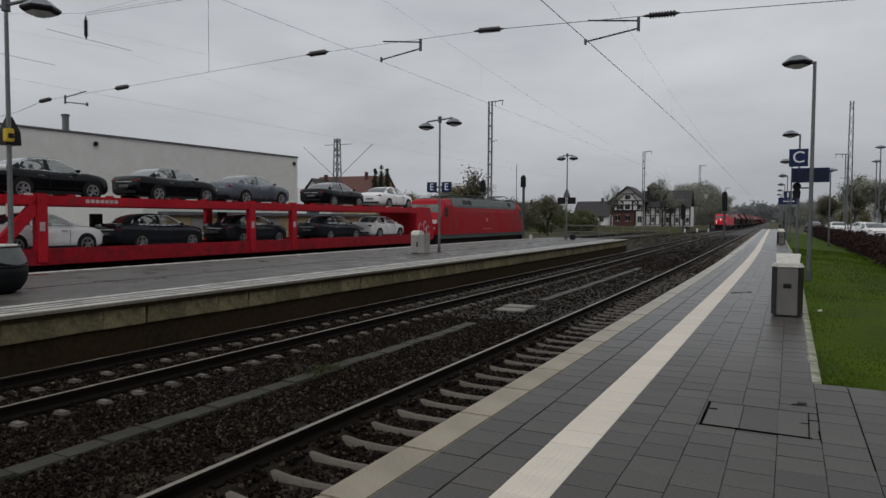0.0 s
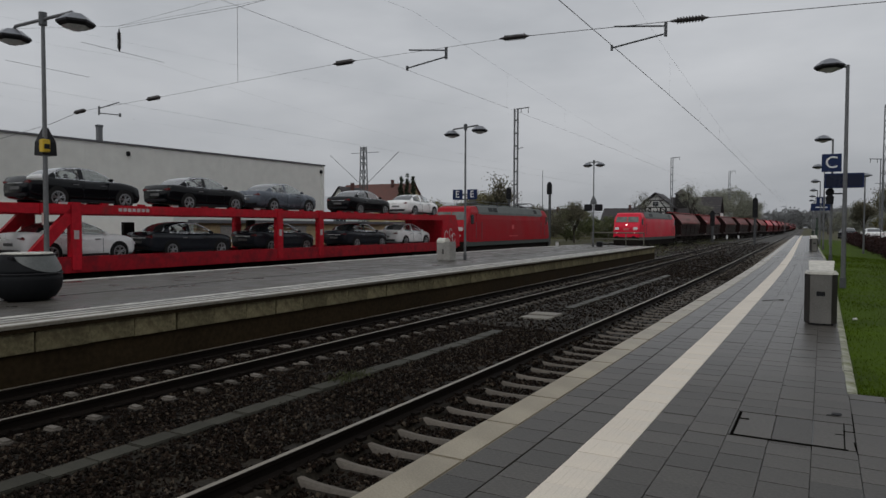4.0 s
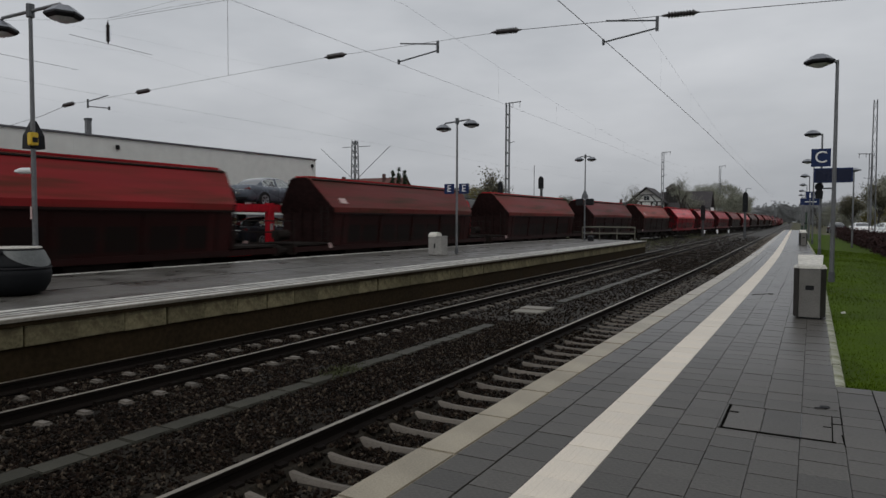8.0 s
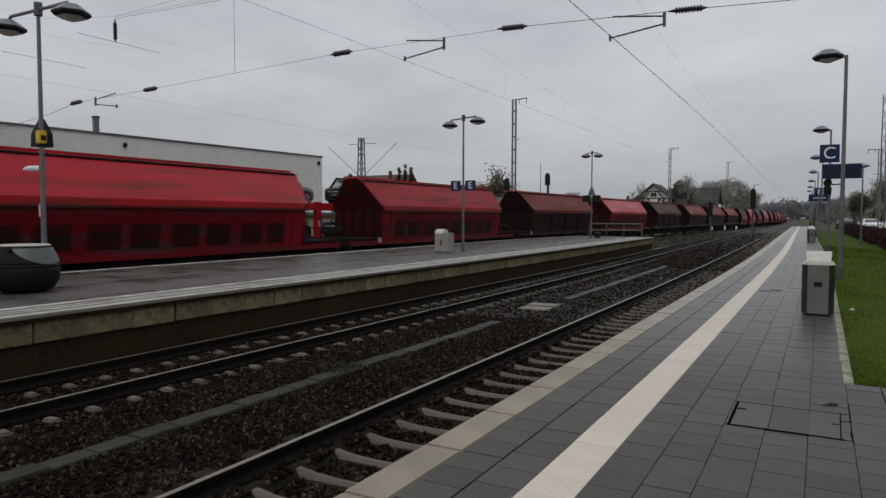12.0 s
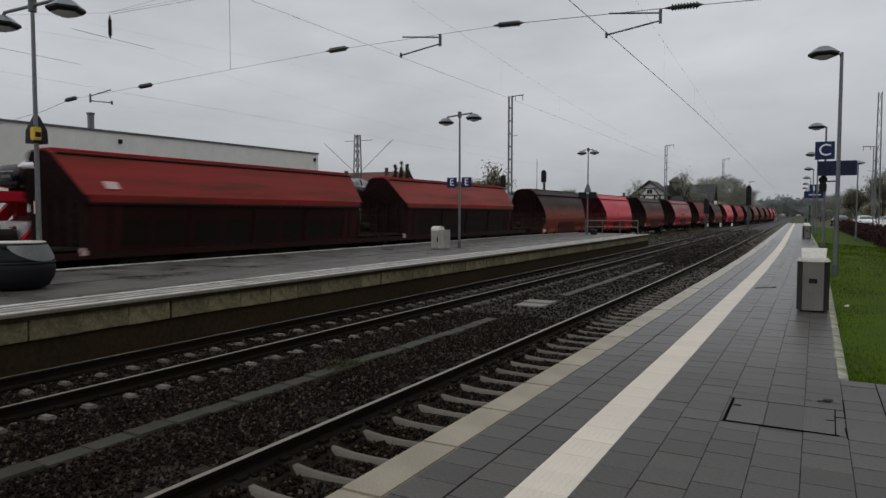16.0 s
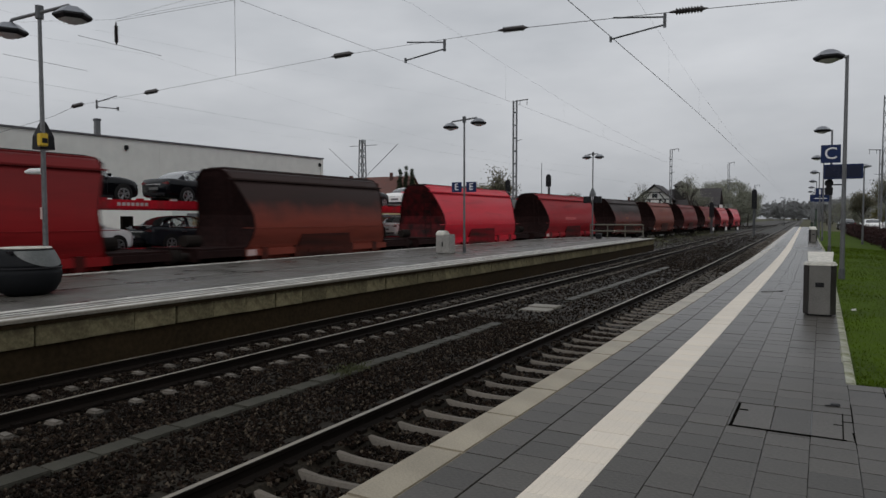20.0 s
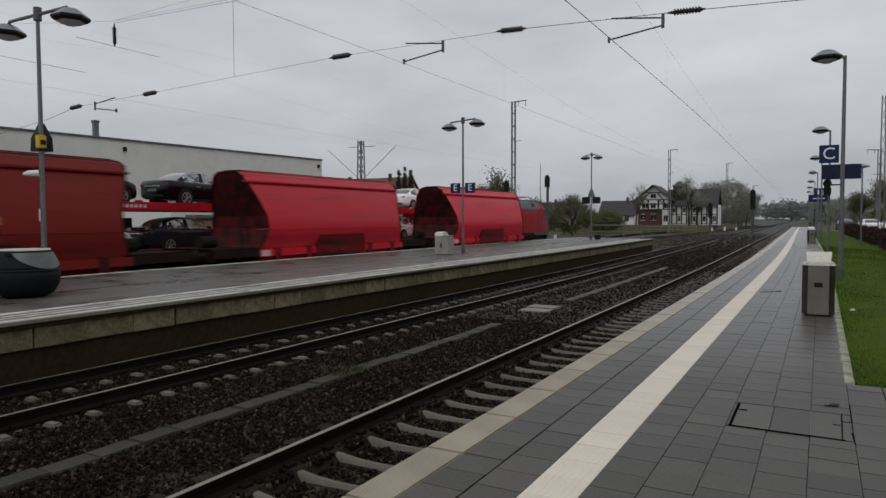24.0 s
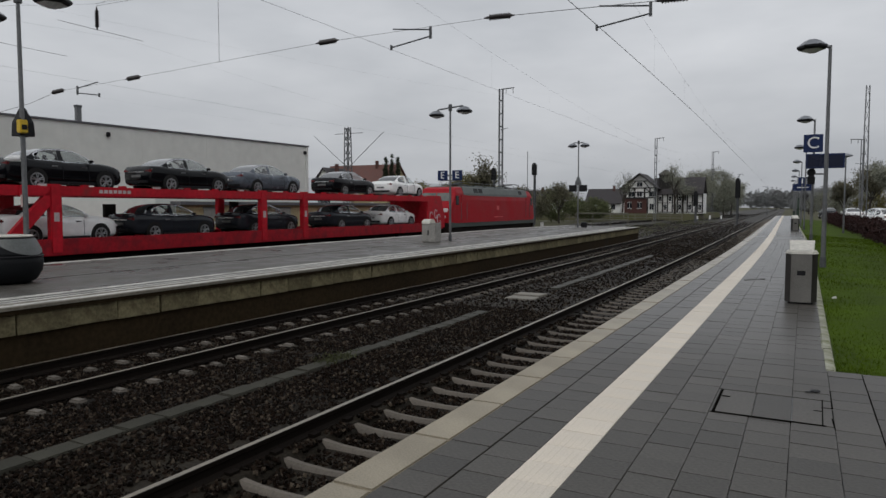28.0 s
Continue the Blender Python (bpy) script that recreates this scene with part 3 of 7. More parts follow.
def build_island():
    isl = thing("island_platform", label="wet island platform with white edge lines and a stained block wall", category="platform", kind="structure")
    front, back, z = -10.5, -17.95, ISLAND_Z
    bm = bmesh.new()
    n, top, low = 24, [], []
    for i in range(n + 1):
        a = on_line(-30 + 82.5 * i / n, front - .25, 0)
        b = on_line(-30 + 84.5 * i / n, back + (1.4 * max(i - 20, 0) / 4), 0)
        top.append((bm.verts.new((a.x, a.y, z - .004)), bm.verts.new((b.x, b.y, z - .004))))
        low.append((bm.verts.new((a.x, a.y, -1.2)), bm.verts.new((b.x, b.y, -1.2))))
    for i in range(n):
        bm.faces.new((top[i][0], top[i + 1][0], top[i + 1][1], top[i][1]))
        bm.faces.new((top[i][1], top[i + 1][1], low[i + 1][1], low[i][1]))
        bm.faces.new((top[i][0], low[i][0], low[i + 1][0], top[i + 1][0]))
    bm.faces.new((top[n][0], low[n][0], low[n][1], top[n][1]))
    part("deck", bm, ASPHALT, isl, "dark wet asphalt deck")
    part("edge_slab", sweep(rect(front - .38, front + .06, z - .05, z), -30, 52.5, 3), EDGE_SLAB, isl, "grey concrete edge slabs")
    part("edge_lip", sweep(rect(front - .38, front + .03, z - .12, z - .052), -30, 52.5, 3), WALL_DARK, isl, "dark brown lip under the edge")
    part("white_line", sweep(rect(front - .2, front - .05, z - .01, z + .003), -30, 52.4, 3), WHITE_LINE, isl)
    for a, b in ((.40, .50), (.64, .72), (.9, 1.1)):
        part("white_line", sweep(rect(front - b, front - a, z - .01, z + .003), -30, 52.2, 3), WHITE_LINE, isl)
    for q in (3.6,):
        part("deck_seam", sweep(rect(front - q - .02, front - q, z - .01, z + .002), -30, 48, 3), JOINT, isl)
    part("rear_line", sweep(rect(back + .02, back + .36, z - .01, z + .004), -30, 44, 3), WHITE_LINE, isl)
    part("end_line", lofted([[on_line(s, o, q) for o, q in ((o0 - .15, z - .01), (o0 + .15, z - .01), (o0 + .15, z + .006), (o0 - .15, z + .006))] for s, o0 in ((44, back + .2), (53.9, back + 1.5))]), WHITE_LINE, isl)
    part("lower_wall", sweep(rect(front - .16, front - .06, -1.2, -.48), -30, 52.5, 3), WALL_DARK, isl, "dark brown set-back lower wall")
    block = mesh_of(boxed(-.06, .06, -.43, .43, -.17, .15, bevel=.006), WALL_BLOCK)
    rnd = random.Random(8)
    for i in range(59):
        s = 1.2 + i * .87 + rnd.uniform(-.035, .035)
        part("wall_block", block, WALL_BLOCK, isl, m=at(s, front - .06 + rnd.uniform(-.008, .008), -.335 + rnd.uniform(-.006, .006)))
    part("shadow_gap", sweep(rect(front - .1, front - .09, -.5, -.17), -30, 52.5, 3), JOINT, isl)
    # tubular rail at the end of the deck
    rail = thing("platform_end_railing", at(50.5, -12.65, z), "weathered brown railing at the platform end", "railing")
    for x in (-2.2, -.9, .4, 1.7):
        part("post", rodded((x, 0, 0), (x, 0, 1.05), .035), FENCE, rail)
    for q in (.55, 1.02):
        part("rail", rodded((-2.2, 0, q), (1.7, 0, q), .05), FENCE, rail)
    return isl


build_ground()
build_ballast()
build_track("track_1", main_track(-3.95), -6, 700, (1.5, 40), "main track beside the platform, on concrete sleepers")
build_track("track_2", main_track(-9.19), -6, 700, (1.5, 40), "main track beside the island, sleepers half buried in ballast")
build_track("track_3", freight_line, -60, 260, (0, 0), "through track behind the island platform")
build_track("track_4", siding_line, -60, 260, (0, 0), "siding on which the car train stands")
build_duct()
PLATFORM = build_near_platform()
build_island()


# ---------- rolling stock ----------
def wheelset(bm, y, r=.46):
    for x in (-.75, .75):
        rod(bm, (x - .065, y, r), (x + .065, y, r), r, n=18)
    rod(bm, (-.75, y, r), (.75, y, r), .08)
    return bm


def bogie(parent, y, r=.46, base=1.8):
    bm = bmesh.new()
    for x in (-1.0, 1.0):
        box(bm, x - .07, x + .07, y - base / 2 - .45, y + base / 2 + .45, r + .02, r + .24, bevel=.03)
        for q in (-base / 2, base / 2):
            box(bm, x - .12, x + .12, y + q - .17, y + q + .17, r - .14, r + .2, bevel=.03)
    box(bm, -.95, .95, y - .25, y + .25, r, r + .25)
    b = part("bogie", bm, UNDER, parent, "dark bogie frame")
    for q in (-base / 2, base / 2):
        part("wheelset", wheelset(bmesh.new(), y + q, r), UNDER, b)
    return b


def buffers(parent, y, d):
    for x in (-.875, .875):
        bm = rodded((x, y - d * .55, 1.05), (x, y - d * .12, 1.05), .11, n=12)
        rod(bm, (x, y - d * .12, 1.05), (x, y - d * .04, 1.05), .23, n=16)
        part("buffer", bm, UNDER, parent)
    part("coupling", boxed(-.06, .06, min(y, y - d * .5), max(y, y - d * .5), .85, 1.05), UNDER, parent)


def pantograph(parent, y, raised, d=1):
    bm = bmesh.new()
    box(bm, -.75, .75, y - .9, y + .9, 3.98, 4.03)
    for x in (-.7, .7):
        for q in (-.8, .8):
            rod(bm, (x, y + q, 3.8), (x, y + q, 4.0), .06)
    p = part("pantograph", bm, DARK_STEEL, parent, "raised pantograph" if raised else "folded pantograph")
    knee, head = ((y + d * 1.35, 5.0), (y - d * .1, 5.95)) if raised else ((y + d * 1.2, 4.18), (y - d * .7, 4.3))
    bm = bmesh.new()
    rod(bm, (0, y - d * .5, 4.05), (0, knee[0], knee[1]), .06)
    part("lower_arm", bm, DARK_STEEL, p)
    bm = bmesh.new()
    for x in (-.3, .3):
        rod(bm, (x * .4, knee[0], knee[1]), (x, head[0], head[1]), .025)
    part("upper_arm", bm, DARK_STEEL, p)
    bm = bmesh.new()
    for q in (-.2, .2):
        rod(bm, (-.6, head[0] + q, head[1] + .05), (.6, head[0] + q, head[1] + .05), .03)
        rod(bm, (.6, head[0] + q, head[1] + .05), (.95, head[0] + q, head[1] - .15), .02)
        rod(bm, (-.6, head[0] + q, head[1] + .05), (-.95, head[0] + q, head[1] - .15), .02)
    part("collector_head", bm, DARK_STEEL, p)


def locomotive(name, m, red, label, raised_at, lights, length=18.9):
    """Box-shaped four-axle electric locomotive, cabs at both ends, 18.9 m over the buffers unless length squeezes it to
    fit the camera's view; y runs along it.
    """
    loco = thing(name, m, label, "locomotive")
    rings = []
    # cross rings from one end to the other
    def section(y, top, low=1.12, narrow=1.0):
        a = 1.49 * narrow
        sh = min(3.30, top - .25)
        return [(-a, y, low), (a, y, low), (a, y, sh - .5), (a * .975, y, sh), (a * .86, y, top - .05), (a * .7, y, top),
                (-a * .7, y, top), (-a * .86, y, top - .05), (-a * .975, y, sh), (-a, y, sh - .5)]
    for y, top, narrow in ((-9.05, 2.1, .90), (-9.0, 2.3, .94), (-8.72, 2.72, .97), (-8.42, 3.28, .985), (-8.2, 3.62, .99), (-7.9, 3.76, 1), (-7.0, 3.78, 1)):
        rings.append(section(y, top, 1.12, narrow))
    rings += [[(x, -y, z) for x, y, z in r] for r in rings[::-1]]
    body = part("body", lofted(rings), red, loco, "red painted body shell")
    part("skirt", boxed(-1.46, 1.46, -8.95, 8.95, .80, 1.20, bevel=.03), LOCO_SKIRT, loco, "grey frame skirt")
    part("equipment_box", boxed(-1.25, 1.25, -8.6, 8.6, .2, .82, bevel=.05), UNDER, loco, "dark equipment under the frame")
    for d in (-1, 1):
        part("bumper", boxed(-1.35, 1.35, min(d * 8.9, d * 9.15), max(d * 8.9, d * 9.15), .35, 1.15, bevel=.05), UNDER, loco, "black snowplough and buffer beam")
        buffers(loco, d * 9.45, d)
        bogie(loco, d * 5.2, .6, 2.7)
        # windscreen, two panes in a dark rubber surround, following the slope
        bm = bmesh.new()
        lowz, topz = 2.74, 3.33
        ya, yb = 8.71, 8.39
        for x0, x1 in ((-1.22, -.04), (.04, 1.22)):
            vs = [bm.verts.new(p) for p in ((x0, d * (ya + .03), lowz), (x1, d * (ya + .03), lowz), (x1 * .96, d * (yb + .03), topz), (x0 * .96, d * (yb + .03), topz))]
            back = [bm.verts.new(p) for p in ((x0, d * (ya - .05), lowz), (x1, d * (ya - .05), lowz), (x1 * .96, d * (yb - .05), topz), (x0 * .96, d * (yb - .05), topz))]
            bm.faces.new(vs)
            for i in range(4):
                bm.faces.new((vs[i], vs[(i + 1) % 4], back[(i + 1) % 4], back[i]))
        part("windscreen", bm, SCREEN, loco, "windscreen, greyed for the mirrored sky")
        for x in (-.98, .98):
            part("lamp_housing", boxed(x - .26, x + .26, min(d * 8.95, d * 9.09), max(d * 8.95, d * 9.09), 1.88, 2.2, bevel=.05), WHITE, loco, "pale lamp panel")
            on = HEADLIGHT if d == lights else LAMP_GLASS
            part("headlight", rodded((x, d * 9.03, 1.60), (x, d * 9.11, 1.60), .085, n=14), on, loco, "lit headlight" if d == lights else "unlit headlight")
        part("headlight", rodded((0, d * 8.85, 2.46), (0, d * 9.0, 2.46), .075, n=14), HEADLIGHT if d == lights else LAMP_GLASS, loco)
        for x in (-1, 1):
            part("side_window", boxed(min(x * 1.40, x * 1.505), max(x * 1.40, x * 1.505), min(d * 7.75, d * 8.25), max(d * 7.75, d * 8.25), 2.42, 3.12, bevel=.03), GLASS, loco)
            door = part("cab_door", boxed(min(x * 1.44, x * 1.502), max(x * 1.44, x * 1.502), min(d * 6.55, d * 7.35), max(d * 6.55, d * 7.35), 1.25, 3.2, bevel=.02), red, loco)
            part("handrail", rodded((x * 1.54, d * 6.45, 1.35), (x * 1.54, d * 6.45, 2.6), .018), STEEL, door)
            part("handrail", rodded((x * 1.54, d * 7.45, 1.35), (x * 1.54, d * 7.45, 2.6), .018), STEEL, door)
    # roof equipment
    part("roof_hood", boxed(-1.22, 1.22, -6.7, 6.7, 3.42, 3.86, bevel=.10), LOCO_GREY, loco, "grey roof hood")
    for x in (-1, 1):
        part("roof_edge", lofted([[(x * 1.0, y, 3.2), (x * 1.478, y, 3.16), (x * 1.465, y, 3.34), (x * 1.32, y, 3.79), (x * 1.0, y, 3.85)] for y in (-6.9, 6.9)]), LOCO_GREY, loco, "grey louvred roof edge")
        for i, y in enumerate((-4.6, -3.7, 5.2)):
            part("roof_vent", lofted([[(x * 1.2, q, 3.4), (x * 1.465, q, 3.38), (x * 1.36, q, 3.72), (x * 1.2, q, 3.72)] for q in (y - .38, y + .38)]), BLACK, loco)
    for y in (-2.5, 0, 2.4):
        part("roof_box", boxed(-.7, .7, y - .8, y + .8, 3.84, 4.0, bevel=.04), LOCO_GREY, loco)
    for y in (-1.2, 1.3, 3.4):
        part("insulator", rodded((.45, y, 3.85), (.45, y, 4.2), .07), INSULATOR, loco)
    part("roof_cable", rodded((.45, -5, 4.2), (.45, 5, 4.2), .02), DARK_STEEL, loco)
    pantograph(loco, 5.4, raised_at == 1, -1)
    pantograph(loco, -5.4, raised_at == -1, 1)
    # plain pale badge and number bars on both sides
    for x in (-1, 1):
        part("badge", boxed(min(x * 1.48, x * 1.494), max(x * 1.48, x * 1.494), -.45, .05, 2.06, 2.4), BADGE, loco)
        part("number_bar", boxed(min(x * 1.48, x * 1.494), max(x * 1.48, x * 1.494), -1.0, .9, 1.45, 1.52), BADGE, loco)
    part("badge", boxed(-.28, .28, -9.08, -9.02, 1.86, 2.12), BADGE, loco)
    # squeeze along y so that the ends fit the camera's view
    for ob in loco.children_recursive:
        ob.data.transform(Matrix.Diagonal((1, length / 18.9, 1, 1)))
    return loco


BADGE = material("faint_badge", (.62, .12, .12), .6, bump=0)
PALE_MARK = material("faded_pale_mark", (.5, .36, .34), .6, bump=0)


def paint(name, colour, grime, amount, soot=0.0):
    """Wagon paint with grime; soot: how much the roof is blackened, on a ragged line along the shoulder."""
    m = material(name, colour, .38 if colour[0] > .35 else .5, grain=3, blotch=.9, bump=.02, dark=.88, light=1.1, dirt=grime, dirt_at=amount, spec=.26 if colour[0] > .35 else .1)
    tree_ = m.node_tree
    along = tree_.nodes.new("ShaderNodeMapping")
    along.inputs["Scale"].default_value = (1, .11, 1)
    tree_.links.new(next(n for n in tree_.nodes if n.type == "TEX_COORD").outputs["Object"], along.inputs["Vector"])
    for n in tree_.nodes:
        if n.type == "TEX_NOISE":
            tree_.links.new(along.outputs[0], n.inputs["Vector"])
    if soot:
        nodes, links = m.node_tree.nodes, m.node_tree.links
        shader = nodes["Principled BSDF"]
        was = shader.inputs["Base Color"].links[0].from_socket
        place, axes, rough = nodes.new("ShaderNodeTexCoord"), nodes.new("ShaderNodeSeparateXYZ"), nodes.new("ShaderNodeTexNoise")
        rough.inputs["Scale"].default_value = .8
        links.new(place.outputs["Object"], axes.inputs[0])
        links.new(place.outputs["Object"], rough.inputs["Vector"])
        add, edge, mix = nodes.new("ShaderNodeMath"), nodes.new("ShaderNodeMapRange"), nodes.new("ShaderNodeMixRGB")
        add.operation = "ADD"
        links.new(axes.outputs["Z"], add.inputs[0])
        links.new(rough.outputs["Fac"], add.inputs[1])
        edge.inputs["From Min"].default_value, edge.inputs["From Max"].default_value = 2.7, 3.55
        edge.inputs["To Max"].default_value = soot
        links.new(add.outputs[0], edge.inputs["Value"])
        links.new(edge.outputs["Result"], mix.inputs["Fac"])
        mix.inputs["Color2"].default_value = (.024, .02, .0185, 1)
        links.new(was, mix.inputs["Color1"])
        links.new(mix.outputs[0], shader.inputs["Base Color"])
    return m


def roof_hopper(m, paint_top, paint_low, marks, end_paint, opening, gable_paint):
    """Bogie hopper wagon: a broad folding roof over upright sides with discharge openings."""
    wagon = thing("hopper_wagon", m, marks[0], "freight wagon", "wagons of the passing freight train")
    half, ends = 7.05, 8.9
    # upper shell: flat ridge, one broad slope, low upright shoulder
    outline = ((-1.5, 2.60), (1.5, 2.60), (1.5, 2.84), (1.2, 3.22), (.58, 4.02), (.36, 4.12), (-.36, 4.12), (-.58, 4.02), (-1.2, 3.22), (-1.5, 2.84))

    def back(z):
        """How far the end leans in: most at the shoulder, nothing at the ridge."""
        return .5 * (4.12 - z) / 1.52

    def ring(d, more, w):
        return [(x * w, d * (half - back(z) - more), z) for x, z in outline]
    part("roof", lofted([ring(-1, 0, .985), ring(-1, .4, 1), ring(1, .4, 1), ring(1, 0, .985)]), paint_top, wagon, "folding sloping roof")
    part("roof_walk", boxed(-.38, .38, -half + .15, half - .15, 4.11, 4.19, bevel=.02), RIDGE_RED, wagon, "worn ridge cap")
    for x in (-1, 1):
        # an added dark rod draws the shadow line below the ridge cap
        part("roof_rail", rodded((x * .60, -half + .15, 4.03), (x * .60, half - .15, 4.03), .04, n=6), UNDER, wagon, "dark rod for the shadow line under the ridge")
        part("shoulder_rail", boxed(min(x * 1.40, x * 1.515), max(x * 1.40, x * 1.515), -half + .5, half - .5, 2.55, 2.63, bevel=.01), paint_low, wagon)
        for n in range(1, 6):
            y = -half + n * 2 * half / 6
            part("roof_rib", lofted([[(x * (1.5 - q), y - .025, z - q), (x * (1.5 + .012), y - .025, z), (x * (1.5 + .012), y + .025, z), (x * (1.5 - q), y + .025, z - q)] for q, z in ((.03, 2.64), (.03, 2.84))]), paint_top, wagon)

    def side(z):
        return 1.28 + (z - 1.2) * .115
    # the sides' colour is darkened for the shade below the roof
    part("hopper", lofted([[(-side(1.18), y, 1.18), (side(1.18), y, 1.18), (side(2.6), y, 2.6), (-side(2.6), y, 2.6)] for y in (-half + .55, half - .55)]), paint_low, wagon, "upright hopper sides, paint darkened for shade")
    part("centre_sill", boxed(-.6, .6, -half, half, .3, 1.2), UNDER, wagon, "dark underframe box, filling the gap below the wagon")
    for x in (-1, 1):
        part("sill", boxed(min(x * 1.16, x * 1.33), max(x * 1.16, x * 1.33), -ends, ends, .98, 1.2, bevel=.015), paint_low, wagon)
        part("step_rail", rodded((x * 1.4, -half + 1.2, .62), (x * 1.4, half - 1.2, .62), .03, n=6), UNDER, wagon)
        for n in range(4):
            y = -4.35 + n * 2.9
            part("chute", lofted([[(x * .7, y - e, .55 if z < 1 else z), (x * q, y - e, z), (x * q, y + e, z), (x * .7, y + e, .55 if z < 1 else z)] for q, z, e in ((1.05, .6, .8), (1.26, 1.19, 1.2))]), UNDER, wagon, "discharge chute")
            for q in (-.68, .68):
                # flat dark panels stand in for the shade inside the openings
                part("chute_opening", lofted([[(x * (side(z) - .04), y + q - .54, z), (x * (side(z) + .006), y + q - .54, z), (x * (side(z) + .006), y + q + .54, z), (x * (side(z) - .04), y + q + .54, z)] for z in (1.32, 2.08)]), opening, wagon, "dark panel for a shaded discharge opening")
        for n in range(5):
            y = -5.8 + n * 2.9
            part("rib", lofted([[(x * (side(z) - .02), y - .05, z), (x * (side(z) + .045), y - .05, z), (x * (side(z) + .045), y + .05, z), (x * (side(z) - .02), y + .05, z)] for z in (1.2, 2.56)]), paint_low, wagon)
        for d in (-1, 1):
            # end panels get a lighter copy of the paint, as they catch light
            part("end_panel", lofted([[(x * (side(z) - .03), y, z), (x * (side(z) + .02), y, z), (x * (side(z) + .02), y + d * 1.05, z), (x * (side(z) - .03), y + d * 1.05, z)] for y in (d * (half - 1.65),) for z in (1.2, 2.56)]), end_paint, wagon, "plain end panel, paint less darkened than the side")
    for d in (-1, 1):
        bogie(wagon, d * 7.0)
        buffers(wagon, d * (ends + .5), d)
        part("headstock", boxed(-1.3, 1.3, min(d * (ends - .2), d * ends), max(d * (ends - .2), d * ends), .9, 1.35), UNDER, wagon)
        part("end_platform", boxed(-1.25, 1.25, min(d * 6.3, d * ends), max(d * 6.3, d * ends), 1.25, 1.33), UNDER, wagon)
        bm = bmesh.new()
        for x in (-1.2, -.4, .4, 1.2):
            rod(bm, (x, d * (ends - .1), 1.3), (x, d * (ends - .1), 2.25), .02, n=6)
        rod(bm, (-1.2, d * (ends - .1), 2.25), (1.2, d * (ends - .1), 2.25), .02, n=6)
        rod(bm, (-1.2, d * (ends - .1), 1.8), (1.2, d * (ends - .1), 1.8), .015, n=6)
        part("handrail", bm, UNDER, wagon)
        part("brake_cylinder", rodded((-.3, d * (half + .5), 1.65), (-.3, d * (half + 1.2), 1.65), .22, n=12), UNDER, wagon)
        # end wall under the roof, with ribs, ladder and handrails
        bm = bmesh.new()
        gable = ((-1.485, 2.6), (1.485, 2.6), (1.485, 2.83), (1.18, 3.21), (.565, 4.0), (.35, 4.1), (-.35, 4.1), (-.565, 4.0), (-1.18, 3.21), (-1.485, 2.83))
        loft(bm, [[(x, d * (y - back(z)), z) for x, z in gable] for y in (half - .1, half + .02)])
        box(bm, -1.4, 1.4, min(d * (half - .6), d * (half - .49)), max(d * (half - .6), d * (half - .49)), 1.25, 2.6)
        # the gable colour has the shade between the wagons in it
        part("end_wall", bm, gable_paint, wagon, "flat end wall, darkened for shade")
        for x in (-.9, -.3, .3, .9):
            part("end_post", boxed(x - .05, x + .05, min(d * (half - .6), d * (half - .4)), max(d * (half - .6), d * (half - .4)), 1.3, 2.84), END_DARK, wagon)
        bm = bmesh.new()
        for x in (.95, 1.3):
            rod(bm, (x, d * (half - .35), 1.3), (x, d * (half - .3), 2.9), .02, n=6)
        for i in range(5):
            rod(bm, (.95, d * (half - .35), 1.5 + i * .29), (1.3, d * (half - .35), 1.5 + i * .29), .015, n=5)
        part("ladder", bm, UNDER, wagon)
        part("tail_lamp_bracket", boxed(-1.38, -1.2, min(d * ends, d * (ends + .1)), max(d * ends, d * (ends + .1)), 1.2, 1.4), PALE_MARK, wagon)
    for x in (-1, 1):
        part("data_panel", boxed(min(x * 1.31, x * 1.345), max(x * 1.31, x * 1.345), -half + .35, -half + .55, 1.1, 1.32), PALE_MARK, wagon)
        if marks[1]:
            bm = bmesh.new()
            loft(bm, [[(x * 1.36, -5.9, 3.02), (x * 1.36, -5.45, 3.02), (x * 1.40, -5.45, 3.02), (x * 1.40, -5.9, 3.02)], [(x * 1.2, -5.9, 3.245), (x * 1.2, -5.45, 3.245), (x * 1.235, -5.45, 3.245), (x * 1.235, -5.9, 3.245)]])
            part("faded_mark", bm, PALE_MARK, wagon)
    return wagon


RIDGE_RED = material("ridge_red_paint", (.4, .018, .024), .5, grain=4, blotch=.4, bump=0, dark=.6, light=1.15, spec=.2)
# dark brown for roof strips and wagon ends; the ends' shade is in it
END_DARK = material("dark_brown_end", (.018, .0085, .008), .8, grain=6, blotch=.8, dark=.6, light=1.5, spec=.08)


